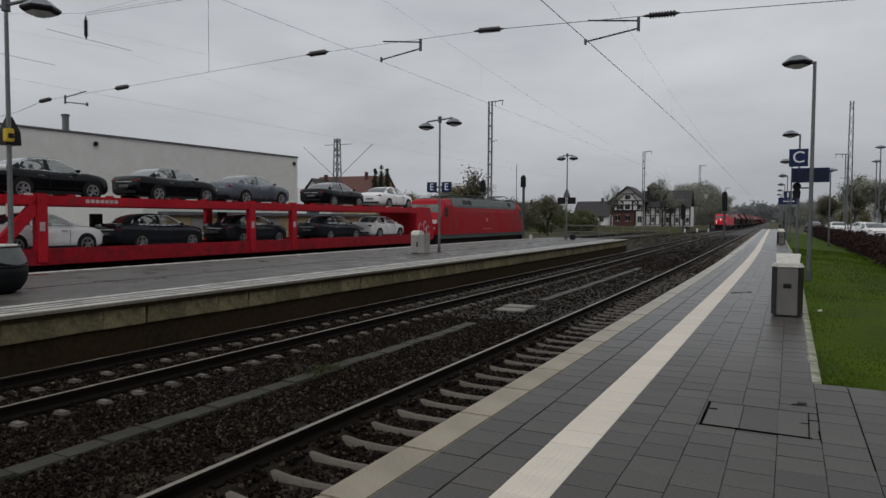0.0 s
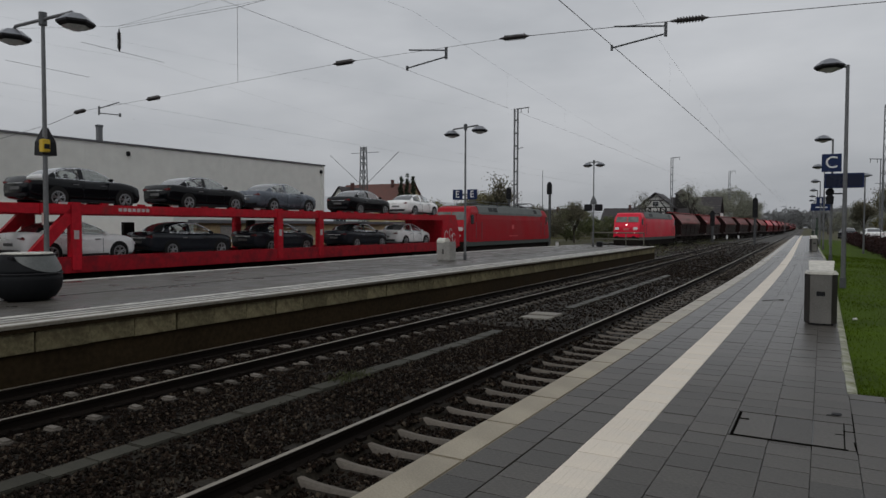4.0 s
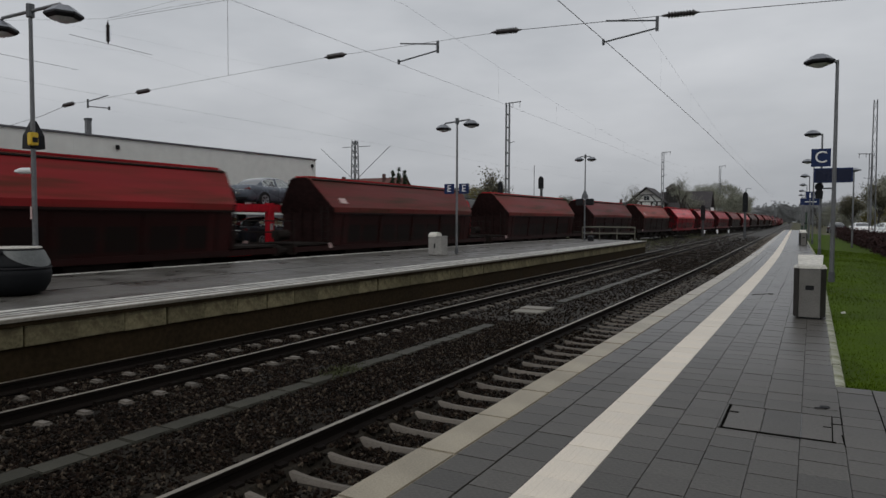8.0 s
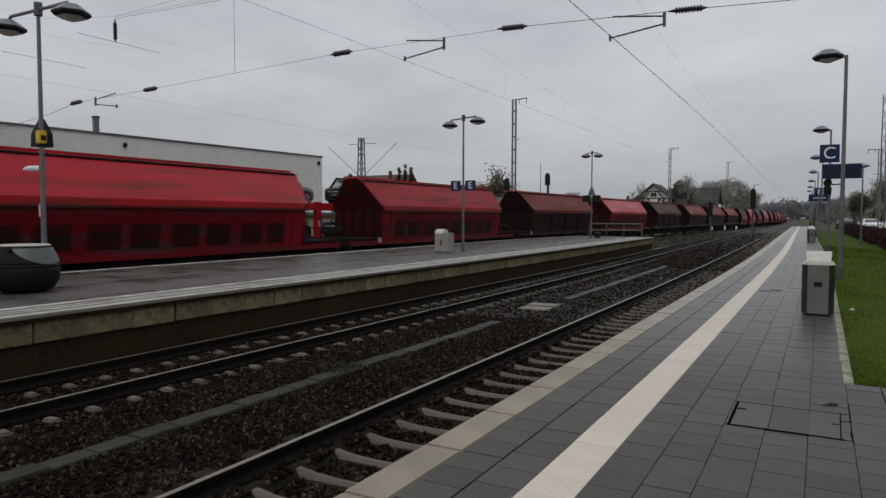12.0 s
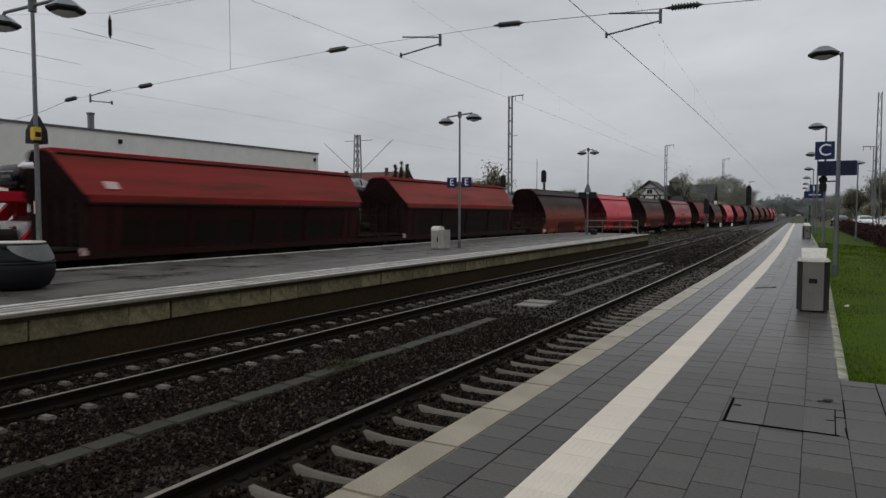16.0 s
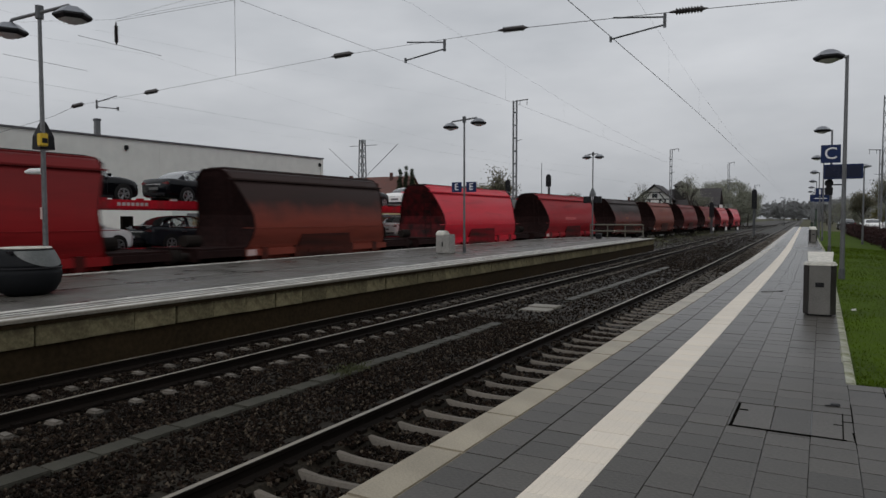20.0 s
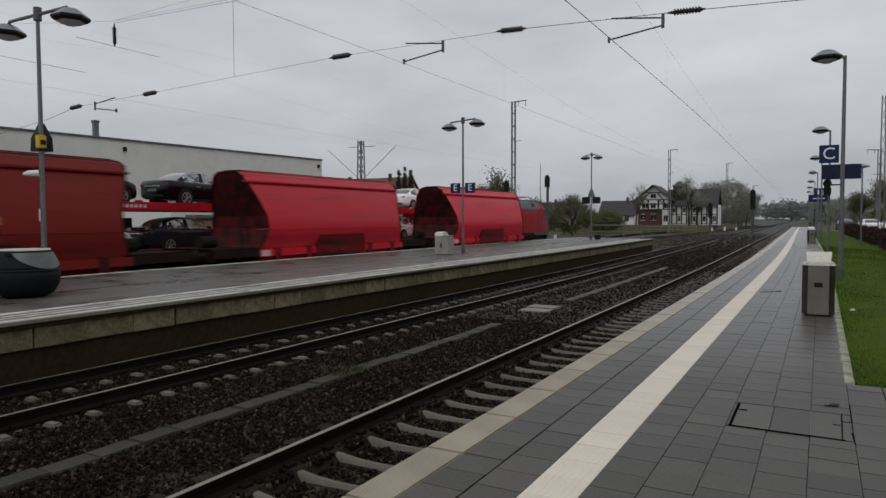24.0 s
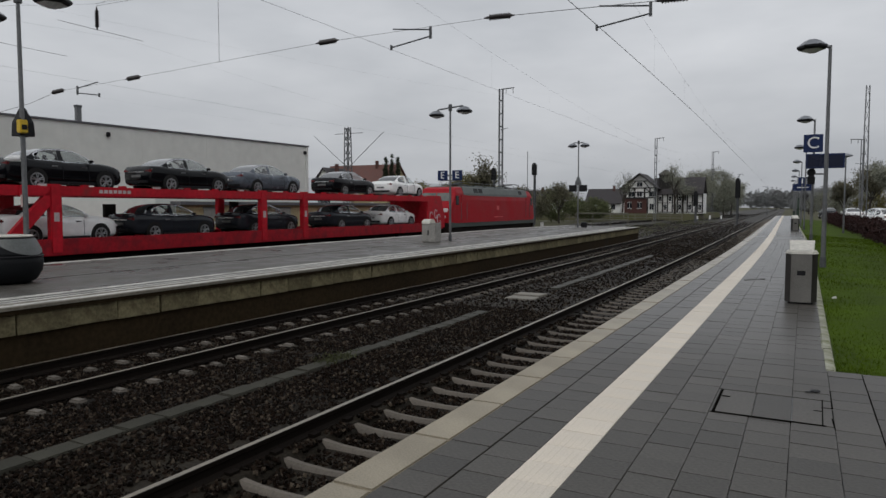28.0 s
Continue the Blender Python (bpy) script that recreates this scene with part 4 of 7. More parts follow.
def barrel_hopper(m, shell, low, marks, length, chute, end_paint):
    """Bogie grain wagon with rounded sides and flat, leaning ends."""
    wagon = thing("grain_hopper_wagon", m, marks[0], "freight wagon", "wagons of the passing freight train")
    half = (length - 4.95) / 2
    ends = half + 1.9
    prof = [(1.18, 1.05), (1.36, 1.35), (1.47, 1.68), (1.5, 2.0), (1.42, 2.45), (1.24, 3.0), (1.02, 3.5), (.8, 3.86), (.62, 4.04), (.45, 4.12)]

    # the ends are cut back in a bow: most at half height
    bow = ((0, .1), (1.05, .1), (1.35, .38), (1.9, .6), (2.4, .62), (3.0, .4), (3.6, .15), (4.0, 0), (5, 0))

    def lean(z):
        for (z0, l0), (z1, l1) in zip(bow, bow[1:]):
            if z <= z1:
                return l0 + (l1 - l0) * (z - z0) / (z1 - z0)

    def ring(y, cut):
        pts = [(x, y - math.copysign(lean(z) * cut, y), z) for x, z in prof]
        return pts + [(-x, yy, z) for x, yy, z in pts[::-1]]
    bm = bmesh.new()
    rows = [[bm.verts.new(p) for p in ring(y, cut)] for y, cut in ((-half, 1), (-half + 1.0, 0), (half - 1.0, 0), (half, 1))]
    for a, b in zip(rows, rows[1:]):
        for i in range(len(a)):
            k = (i + 1) % len(a)
            bm.faces.new((a[i], a[k], b[k], b[i]))
    part("shell", bm, shell, wagon, "rounded sheet-metal body", smooth=True)
    for d in (-1, 1):
        bm = bmesh.new()
        rows = []
        for x, z in prof:
            y = d * (half - lean(z))
            rows.append([bm.verts.new(p) for p in ((-x * .99, y - d * .03, z), (x * .99, y - d * .03, z), (x * .99, y - d * .12, z), (-x * .99, y - d * .12, z))])
        for a, b in zip(rows, rows[1:]):
            for i in range(4):
                bm.faces.new((a[i], a[(i + 1) % 4], b[(i + 1) % 4], b[i]))
        # the hollow end's shade is put into the wall colour
        part("end_wall", bm, end_paint, wagon, "hollowed end wall, darkened for shade")
        rim = bmesh.new()
        for x in (-1, 1):
            for (xa, za), (xb, zb) in zip(prof, prof[1:]):
                rod(rim, (x * xa, d * (half - lean(za)), za), (x * xb, d * (half - lean(zb)), zb), .03, n=6)
        rod(rim, (-prof[-1][0], d * half, prof[-1][1]), (prof[-1][0], d * half, prof[-1][1]), .03, n=6)
        part("end_rim", rim, END_DARK, wagon, "dark edge moulding")
        bm = bmesh.new()
        for x in (.45, .8):
            rod(bm, (x, d * (half - .3), 1.2), (x, d * (half - .02), 4.0), .02, n=6)
        for i in range(9):
            rod(bm, (.45, d * (half - .28 + i * .03), 1.45 + i * .29), (.8, d * (half - .28 + i * .03), 1.45 + i * .29), .015, n=5)
        part("ladder", bm, END_DARK, wagon)
        part("headstock", boxed(-1.3, 1.3, min(d * (ends - .2), d * ends), max(d * (ends - .2), d * ends), .85, 1.3), END_DARK, wagon)
        part("end_platform", boxed(-1.25, 1.25, min(d * (half - .8), d * ends), max(d * (half - .8), d * ends), 1.2, 1.28), END_DARK, wagon)
        buffers(wagon, d * (ends + .5), d)
        bogie(wagon, d * (half - .1))
        part("brake_cylinder", rodded((-.3, d * (half + .4), 1.5), (-.3, d * (half + 1.1), 1.5), .22, n=12), UNDER, wagon)
    part("centre_sill", boxed(-.6, .6, -half, half, .3, 1.1), UNDER, wagon, "dark underframe box, filling the gap below the wagon")
    part("roof_walk", boxed(-.42, .42, -half + .2, half - .2, 4.11, 4.2, bevel=.02), END_DARK, wagon, "dark roof hatch strip")
    for x in (-1, 1):
        part("roof_rail", rodded((x * .62, -half + .15, 4.12), (x * .62, half - .15, 4.12), .03, n=6), shell, wagon)
        part("rain_strip", boxed(min(x * .82, x * .98), max(x * .82, x * .98), -half, half, 3.72, 3.78), shell, wagon)
        part("sill", boxed(min(x * 1.22, x * 1.40), max(x * 1.22, x * 1.40), -half + .25, half - .25, .94, 1.2), shell, wagon)
        for d in (-1, 1):
            # sill ends are dark where the wagons face each other
            part("sill_end", boxed(min(x * 1.2, x * 1.38), max(x * 1.2, x * 1.38), min(d * (half - .25), d * ends), max(d * (half - .25), d * ends), .96, 1.2), END_DARK, wagon, "dark end of the sill")
        part("side_apron", lofted([[(x * 1.1, y, .8), (x * 1.2, y, .8), (x * 1.36, y * .97, 1.34), (x * 1.1, y * .97, 1.34)] for y in (-half + .4, half - .4)]), shell, wagon, "lower edge of the body")
        # chutes and brackets use a darkened shell paint in place of recess shade
        part("valve_box", lofted([[(x * .9, y, .75), (x * 1.40, y, .75), (x * 1.49, y * .85, 1.7), (x * .9, y * .85, 1.7)] for y in (-1.8, 1.8)]), chute, wagon, "discharge chutes, darkened as if recessed")
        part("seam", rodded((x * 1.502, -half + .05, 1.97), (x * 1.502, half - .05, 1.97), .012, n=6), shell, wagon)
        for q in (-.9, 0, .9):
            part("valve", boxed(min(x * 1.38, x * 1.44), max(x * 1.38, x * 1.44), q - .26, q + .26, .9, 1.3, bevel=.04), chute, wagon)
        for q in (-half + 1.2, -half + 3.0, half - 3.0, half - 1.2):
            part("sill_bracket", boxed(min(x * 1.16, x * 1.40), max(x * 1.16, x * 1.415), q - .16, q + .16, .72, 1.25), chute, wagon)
        if marks[1]:
            n, width, high, mat = marks[1]
            for i in range(n):
                y0 = -half * .1 - (n * width) / 2 + i * width
                part("mark_bar", lofted([[(x * 1.3, y0, 2.2), (x * 1.49, y0, 2.2), (x * (1.49 - .3 * high), y0, 2.2 + high), (x * 1.3, y0, 2.2 + high)], [(x * 1.3, y0 + width * .78, 2.2), (x * 1.49, y0 + width * .78, 2.2), (x * (1.49 - .3 * high), y0 + width * .78, 2.2 + high), (x * 1.3, y0 + width * .78, 2.2 + high)]]), mat, wagon)
        part("data_panel", boxed(min(x * 1.38, x * 1.412), max(x * 1.38, x * 1.425), -half + .3, -half + .75, .96, 1.18), PALE_MARK, wagon)
    return wagon


# ---------- standing car train ----------
def curve_through(keys, y):
    """A smooth curve through (y, value) pairs."""
    if y <= keys[0][0]:
        return keys[0][1]
    for n, ((a, p), (b, q)) in enumerate(zip(keys, keys[1:])):
        if y <= b:
            f = (y - a) / (b - a)
            before = (q - keys[n - 1][1]) / (b - keys[n - 1][0]) if n else (q - p) / (b - a)
            after = (keys[n + 2][1] - p) / (keys[n + 2][0] - a) if n + 2 < len(keys) else (q - p) / (b - a)
            d = b - a
            return ((2 * f ** 3 - 3 * f * f + 1) * p + (f ** 3 - 2 * f * f + f) * d * before
                    + (-2 * f ** 3 + 3 * f * f) * q + (f ** 3 - f * f) * d * after)
    return keys[-1][1]


CAR_TOP = ((-2.45, .80), (-2.40, .96), (-2.25, 1.03), (-1.8, 1.045), (-1.0, 1.0), (0, .965), (1.0, .975), (1.35, .975), (1.75, .935), (2.1, .865), (2.33, .765), (2.45, .58))
CAR_WIDTH = ((-2.45, .70), (-2.36, .82), (-2.1, .885), (-1.5, .92), (-.8, .925), (.6, .925), (1.4, .92), (1.85, .90), (2.15, .84), (2.34, .70), (2.45, .48))
CAR_LOW = ((-2.45, .44), (-2.3, .31), (-1.95, .25), (0, .2), (1.9, .22), (2.3, .26), (2.45, .38))
CAR_ROOF = ((-1.76, 1.035), (-1.5, 1.18), (-1.2, 1.33), (-.9, 1.415), (-.45, 1.458), (-.05, 1.455), (.22, 1.42), (.5, 1.325), (.82, 1.165), (1.2, .975))
CAR_BELT = ((-1.76, .66), (-1.4, .77), (-.6, .80), (.5, .80), (.95, .77), (1.2, .70))


def car(m, colour, label, light=False):
    """Four-door saloon, 4.3 m long; y runs to its front."""
    c = thing("saloon_car", m, label, "car", "new cars on the car train")
    k = .88
    rings = []
    for n in range(41):
        y = -2.45 + 4.9 * n / 40
        top, w, low = curve_through(CAR_TOP, y), curve_through(CAR_WIDTH, y), curve_through(CAR_LOW, y)
        h = top - low
        half = [(.80 * w, low), (.95 * w, low + .05), (w * .985, low + .25 * h), (w, low + .45 * h), (w * .985, low + .62 * h), (w * .99, low + .74 * h), (w * .965, low + .86 * h), (w * .915, low + .95 * h), (w * .83, top), (w * .45, top + .018), (w * .01, top + .024)]
        rings.append([(x, y * k, z) for x, z in half] + [(-x, y * k, z) for x, z in half[::-1]])
    part("body", lofted(rings), colour, c, "painted body", smooth=True)

    # roof, pillars and windows are cut from one arched skin
    panes = [(x, e) for x in (-1, 1) for e in (0, 1)]
    skin = {q: (bmesh.new(), {}) for q in ["roof", "windscreen", "rear_window"] + panes}
    grid = []
    for n in range(33):
        y = -1.76 + 2.96 * n / 32
        top, belt = curve_through(CAR_ROOF, y), curve_through(CAR_BELT, y)
        base = min(.965 + .035 * max(-y, 0), top - .01)
        rise = top - base
        half = [(belt, base), (belt - .12 * rise, base + .34 * rise), (belt - .26 * rise, base + .66 * rise), (belt - .42 * rise, base + .86 * rise), (belt - .56 * rise, base + .95 * rise), (belt * .42, base + .99 * rise), (0, top)]
        grid.append((y, [(x, y * k, z) for x, z in half] + [(-x, y * k, z) for x, z in half[-2::-1]]))
    for (y0, a), (y1, b) in zip(grid, grid[1:]):
        y = (y0 + y1) / 2
        for n in range(12):
            u = min(n, 11 - n)
            if u < 3:
                kind = (1 if n < 6 else -1, int(y > -.37)) if -1.38 < y < .95 and not -.42 < y < -.32 else "roof"
            elif u == 3:
                kind = "roof"
            else:
                kind = "windscreen" if y > .25 else ("rear_window" if y < -.95 else "roof")
            bm, known = skin[kind]
            quad = []
            for q in (a[n], a[n + 1], b[n + 1], b[n]):
                q = tuple(round(v, 4) for v in q)
                if q not in known:
                    known[q] = bm.verts.new(q)
                if known[q] not in quad:
                    quad.append(known[q])
            if len(quad) > 2:
                bm.faces.new(quad)
    part("roof", skin["roof"][0], colour, c, "painted roof and pillars", smooth=True)
    part("windscreen", skin["windscreen"][0], CAR_GLASS, c, "clear windscreen", smooth=True)
    for q in panes:
        part("side_window", skin[q][0], CAR_GLASS, c, "clear side window", smooth=True)
    part("rear_window", skin["rear_window"][0], REAR_GLASS, c, "tinted rear window", smooth=True)
    part("cabin_floor", lofted([[(-.62, -1.6 * k, 1.03), (.62, -1.6 * k, 1.03), (.62, -1.6 * k, 1.05), (-.62, -1.6 * k, 1.05)], [(-.7, .9 * k, .975), (.7, .9 * k, .975), (.7, .9 * k, .995), (-.7, .9 * k, .995)]]), BLACK, c, "dark trim under the windows")
    for x in (-.36, .36):
        seat = part("front_seat", boxed(x - .2, x + .2, -.24, -.1, .95, 1.14, bevel=.05), BLACK, c)
        part("headrest", boxed(x - .1, x + .1, -.23, -.15, 1.14, 1.26, bevel=.03), BLACK, seat)
    part("rear_bench", boxed(-.6, .6, -1.05, -.9, .95, 1.12, bevel=.05), BLACK, c)
    for x in (-1, 1):
        bm = bmesh.new()
        arc = [(y, p[3][0] + .006, p[3][2]) for y, p in grid if -1.4 < y < 1.0]
        line = [(arc[0][0], grid[0][1][0][0] + .1, 1.0)] + arc + [(1.08, .75, .985)]
        for (y0, w0, z0), (y1, w1, z1) in zip(line, line[1:]):
            rod(bm, (x * w0, y0 * k, z0), (x * w1, y1 * k, z1), .016, n=5)
        rod(bm, (x * .775, -1.42 * k, 1.015), (x * .81, -.4 * k, .985), .012, n=5)
        rod(bm, (x * .81, -.4 * k, .985), (x * .76, 1.1 * k, .975), .012, n=5)
        part("window_trim", bm, CHROME, c, "chrome window trim")
        part("mirror", boxed(min(x * .84, x * 1.03), max(x * .84, x * 1.03), .64, .78, .97, 1.08, bevel=.035), colour, c)
        part("headlamp", boxed(min(x * .5, x * .78), max(x * .5, x * .78), 2.1 * k, 2.36 * k, .58, .69, bevel=.035), LAMP_GLASS, c)
        part("tail_lamp", boxed(min(x * .46, x * .80), max(x * .46, x * .80), -2.43 * k, -2.2 * k, .78, .91, bevel=.035), TAIL_RED, c)
        for y in (-.37, .72, -1.05):
            part("door_seam", rodded((x * .927, y * k, .34), (x * (.916 if y > -1 else .9), y * k, .86), .007, n=4), BLACK, c)
        part("side_skirt", lofted([[(x * .86, y, .19), (x * .925, y, .2), (x * .93, y, .3), (x * .86, y, .3)] for y in (-.95 * k, .98 * k)]), BLACK, c, "dark side skirt")
        for y in (-1.42 * k, 1.45 * k):
            part("arch", rodded((x * .7, y, .36), (x * .928, y, .36), .37, n=24), TYRE, c, "dark wheel arch")
            wheel = part("wheel", rodded((x * .72, y, .33), (x * .938, y, .33), .325, n=24), TYRE, c, "black tyre")
            bm = bmesh.new()
            for q in range(10):
                a = q * 6.2832 / 10 + .12 * (-1) ** q
                rod(bm, (x * .945, y + .05 * math.cos(a), .33 + .05 * math.sin(a)), (x * .945, y + .215 * math.cos(a), .33 + .215 * math.sin(a)), .018, n=5)
            rod(bm, (x * .938, y, .33), (x * .952, y, .33), .065, n=12)
            part("spokes", bm, ALLOY, wheel, "alloy wheel spokes")
            bm = bmesh.new()
            ring = [[bm.verts.new((x * e, y + r * math.cos(6.2832 * q / 20), .33 + r * math.sin(6.2832 * q / 20))) for q in range(20)] for r, e in ((.245, .939), (.24, .95), (.205, .95), (.2, .939))]
            for a, b in zip(ring, ring[1:] + ring[:1]):
                for q in range(20):
                    bm.faces.new((a[q], a[(q + 1) % 20], b[(q + 1) % 20], b[q]))
            part("rim", bm, ALLOY, wheel)
        for y in (-.62, .42):
            part("door_handle", boxed(min(x * .91, x * .945), max(x * .91, x * .945), y - .1, y + .1, .80, .83), ALLOY, c)
    part("boot_trim", boxed(-.46, .46, -2.47 * k, -2.42 * k, .80, .825), CHROME, c, "chrome strip on the boot lid")
    part("rear_bumper", boxed(-.66, .66, -2.475 * k, -2.38 * k, .36, .5, bevel=.03), BLACK, c, "dark lower rear bumper")
    part("grille", boxed(-.42, .42, 2.33 * k, 2.455 * k, .40, .58, bevel=.02), BLACK, c)
    part("plate_blank", boxed(-.26, .26, -2.475 * k, -2.40 * k, .60, .70), CREAMY, c, "plain bar")
    return c


REAR_GLASS = material("tinted_rear_glass", (.03, .034, .036), .04, bump=0, dark=.95, light=1.05, coat=1.0, spec=.8)
CREAMY = material("dull_bar", (.12, .12, .12), .6, bump=0)
TAIL_RED = material("tail_lamp_red", (.14, .008, .01), .25, bump=0)
CAR_BLACK = material("black_car_paint", (.003, .0036, .005), .09, coat=0.0, bump=0, dark=.9, light=1.1, spec=0.24)
CAR_NIGHT = material("dark_blue_grey_car_paint", (0.02, 0.023, 0.029), .09, coat=0.0, bump=0, dark=.9, light=1.1, spec=0.3)
CAR_GREY = material("graphite_car_paint", (0.1, 0.116, 0.14), .25, metal=.3, coat=0.2, bump=0, spec=0.4)
CAR_SILVER = material("silver_car_paint", (.62, .63, .65), .3, coat=.5, bump=0)
CAR_WHITE = material("white_car_paint", (.88, .88, .87), .3, coat=.5, bump=0, dark=.95, light=1.03)
GRAFFITI = material("pale_graffiti", (.5, .42, .42), .6, bump=0)

# darker copy of the carrier red: low-level shade plus grime in one colour
CARRIER_LOW = material("shaded_grimy_carrier_red", (.32, .009, .018), .55, grain=7, blotch=.9, bump=.02, dark=.7, dirt=(.15, .012, .018), dirt_at=.58, spec=.2)
SIDING_O, UPPER_DECK, LOWER_DECK = -23.6, 2.02, .12


def carrier_wagon(name, s0, s1, posts, brace):
    """Two-deck car carrier between s0 and s1 on the siding."""
    mid = (s0 + s1) / 2
    w = thing(name, at(mid, SIDING_O, 0), "red two-deck car carrier wagon loaded with new cars", "car carrier", "wagons of the standing car train")
    a, b = s0 - mid, s1 - mid
    for x in (-1, 1):
        i, o = min(x * 1.28, x * 1.45), max(x * 1.28, x * 1.45)
        part("upper_beam", boxed(i, o, a, b, 1.80, 2.14, bevel=.02), CARRIER_RED, w, "red upper deck beam")
        part("lower_beam", boxed(i, o, a, b, -.2, .36, bevel=.02), CARRIER_LOW, w, "red lower deck beam, darkened for shade and grime")
        for p in posts:
            part("post", boxed(min(x * 1.22, x * 1.48), max(x * 1.22, x * 1.48), p - mid - .2, p - mid + .2, -.12, 2.2, bevel=.03), CARRIER_RED, w)
            part("label_plate", boxed(min(x * 1.475, x * 1.486), max(x * 1.475, x * 1.486), p - mid - .1, p - mid + .08, .95, 1.25), GRAFFITI, w, "small pale label")
        for p0, p1 in brace:
            bm = lofted([[(x * 1.27, q - mid - .14, z + .12), (x * 1.45, q - mid - .14, z + .12), (x * 1.45, q - mid + .14, z - .12), (x * 1.27, q - mid + .14, z - .12)] for q, z in (p0, p1)])
            part("brace", bm, CARRIER_RED, w)
        for k in range(7 if s0 > 0 else 0):
            y = 15.8 - mid + .19 * k
            part("lettering_bar", boxed(min(x * 1.44, x * 1.456), max(x * 1.44, x * 1.456), y, y + .14, 1.92, 2.04), GRAFFITI, w, "faded pale lettering bar")
        n = int((b - a) / 1.5)
        for k in range(n):
            y = a + .8 + k * 1.5
            part("deck_lug", boxed(min(x * 1.3, x * 1.44), max(x * 1.3, x * 1.44), y - .12, y + .12, 2.13, 2.2), GRAFFITI if k % 3 == 0 else CARRIER_RED, w)
    for q in ((18.0, 18.5) if s0 > 0 else ()), ((24.9, 25.4) if s0 > 0 else ()):
        if q:
            part("far_post", boxed(-1.44, -1.3, q[0] - mid, q[1] - mid, .3, 1.55 if q[0] < 20 else 1.7), UNDER, w, "dark post on the far side")
    for x in (-1, 1):
        part("upper_runway", boxed(min(x * .5, x * 1.02), max(x * .5, x * 1.02), a, b, 1.94, 2.0), DARK_STEEL, w, "steel wheel runway of the upper deck")
    for k in range(int((b - a) / 3)):
        part("cross_beam", boxed(-1.3, 1.3, a + 1 + 3 * k, a + 1.15 + 3 * k, 1.82, 1.938), CARRIER_RED, w)
    part("lower_deck", boxed(-1.3, 1.3, a, b, .02, .1), DARK_STEEL, w)
    # one dark box stands for underframe, running gear and the shade among them
    part("centre_sill", boxed(-.7, .7, a, b, -.78, .0), UNDER, w, "dark underframe box, filling the gap below the wagon")
    for y in (a + 2.0, b - 2.0):
        base = boxed(-1.0, 1.0, y - 1.2, y + 1.2, -.55, -.1, bevel=.05)
        part("running_gear", base, UNDER, w)
        for q in (-.8, .8):
            part("wheelset", wheelset(bmesh.new(), y + q, .38), UNDER, w, m=Matrix.Translation((0, 0, RAIL_Z)))
    return w


def build_car_train():
    carrier_wagon("car_carrier", 13.0, 40.2, (14.2, 24.2, 27.2), (((14.1, 1.85), (12.75, .42)), ((12.75, .42), (12.2, .0))))
    carrier_wagon("car_carrier", -14.0, 12.85, (-8.0, 2.5, 5.2), ())
    # closed end structure by the locomotive, with pale scrawls
    end = thing("carrier_end_ramp", at(41.4, SIDING_O, 0), "red end unit of the car carrier with pale graffiti", "ramp unit")
    for x in (-1, 1):
        part("side_plate", boxed(min(x * 1.3, x * 1.46), max(x * 1.3, x * 1.46), -1.1, .9, -.1, 2.2, bevel=.03), CARRIER_RED, end)
        part("gusset", lofted([[(x * 1.3, .9, .0), (x * 1.44, .9, .0), (x * 1.44, .9, 2.2), (x * 1.3, .9, 2.2)], [(x * 1.3, 1.5, .0), (x * 1.44, 1.5, .0), (x * 1.44, 1.5, .8), (x * 1.3, 1.5, .8)]]), CARRIER_RED, end)
        rnd = random.Random(4)
        for y, z, r in ((-.55, .75, .24), (.1, .95, .2), (.55, .6, .22)):
            bm = bmesh.new()
            for i in range(11):
                a, b = .5 + .5 * i, 1.0 + .5 * i
                rod(bm, (x * 1.462, y + r * math.cos(a), z + 1.5 * r * math.sin(a)), (x * 1.462, y + r * math.cos(b), z + 1.5 * r * math.sin(b)), .035, n=5)
            part("scrawl", bm, GRAFFITI, end, "pale painted scrawl")
    part("cross_plate", boxed(-1.3, 1.3, -.6, -.45, -.1, 1.9), CARRIER_RED, end)
    part("floor", boxed(-1.3, 1.3, -1.1, 1.5, -.1, .05), CARRIER_RED, end)
    part("wheels", boxed(-.9, .9, -.8, .8, -.86, -.1, bevel=.2), UNDER, end)
    top = ((15.0, CAR_BLACK, "black"), (20.55, CAR_BLACK, "black"), (25.6, CAR_GREY, "graphite grey"), (32.7, CAR_BLACK, "black"), (38.85, CAR_WHITE, "white"), (9.4, CAR_NIGHT, "dark blue"), (3.6, CAR_BLACK, "black"))
    for s, c, n in top:
        car(at(s, SIDING_O, UPPER_DECK), c, "shiny %s saloon car on the upper carrier deck" % n)
    low = ((14.75, CAR_WHITE, "white"), (19.7, CAR_NIGHT, "dark grey"), (25.4, CAR_NIGHT, "dark grey"), (32.35, CAR_NIGHT, "dark grey"), (37.7, CAR_WHITE, "white"), (9.0, CAR_NIGHT, "dark grey"), (3.2, CAR_WHITE, "white"))
    for s, c, n in low:
        car(at(s, SIDING_O, LOWER_DECK), c, "shiny %s saloon car on the lower carrier deck" % n)
    locomotive("standing_locomotive", at(52.9, SIDING_O, RAIL_Z), LOCO_RED_DIRTY, "weathered red electric locomotive standing at the head of the car train", 0, 0)


# ---------- the passing freight train ----------
SPEED = 27.0


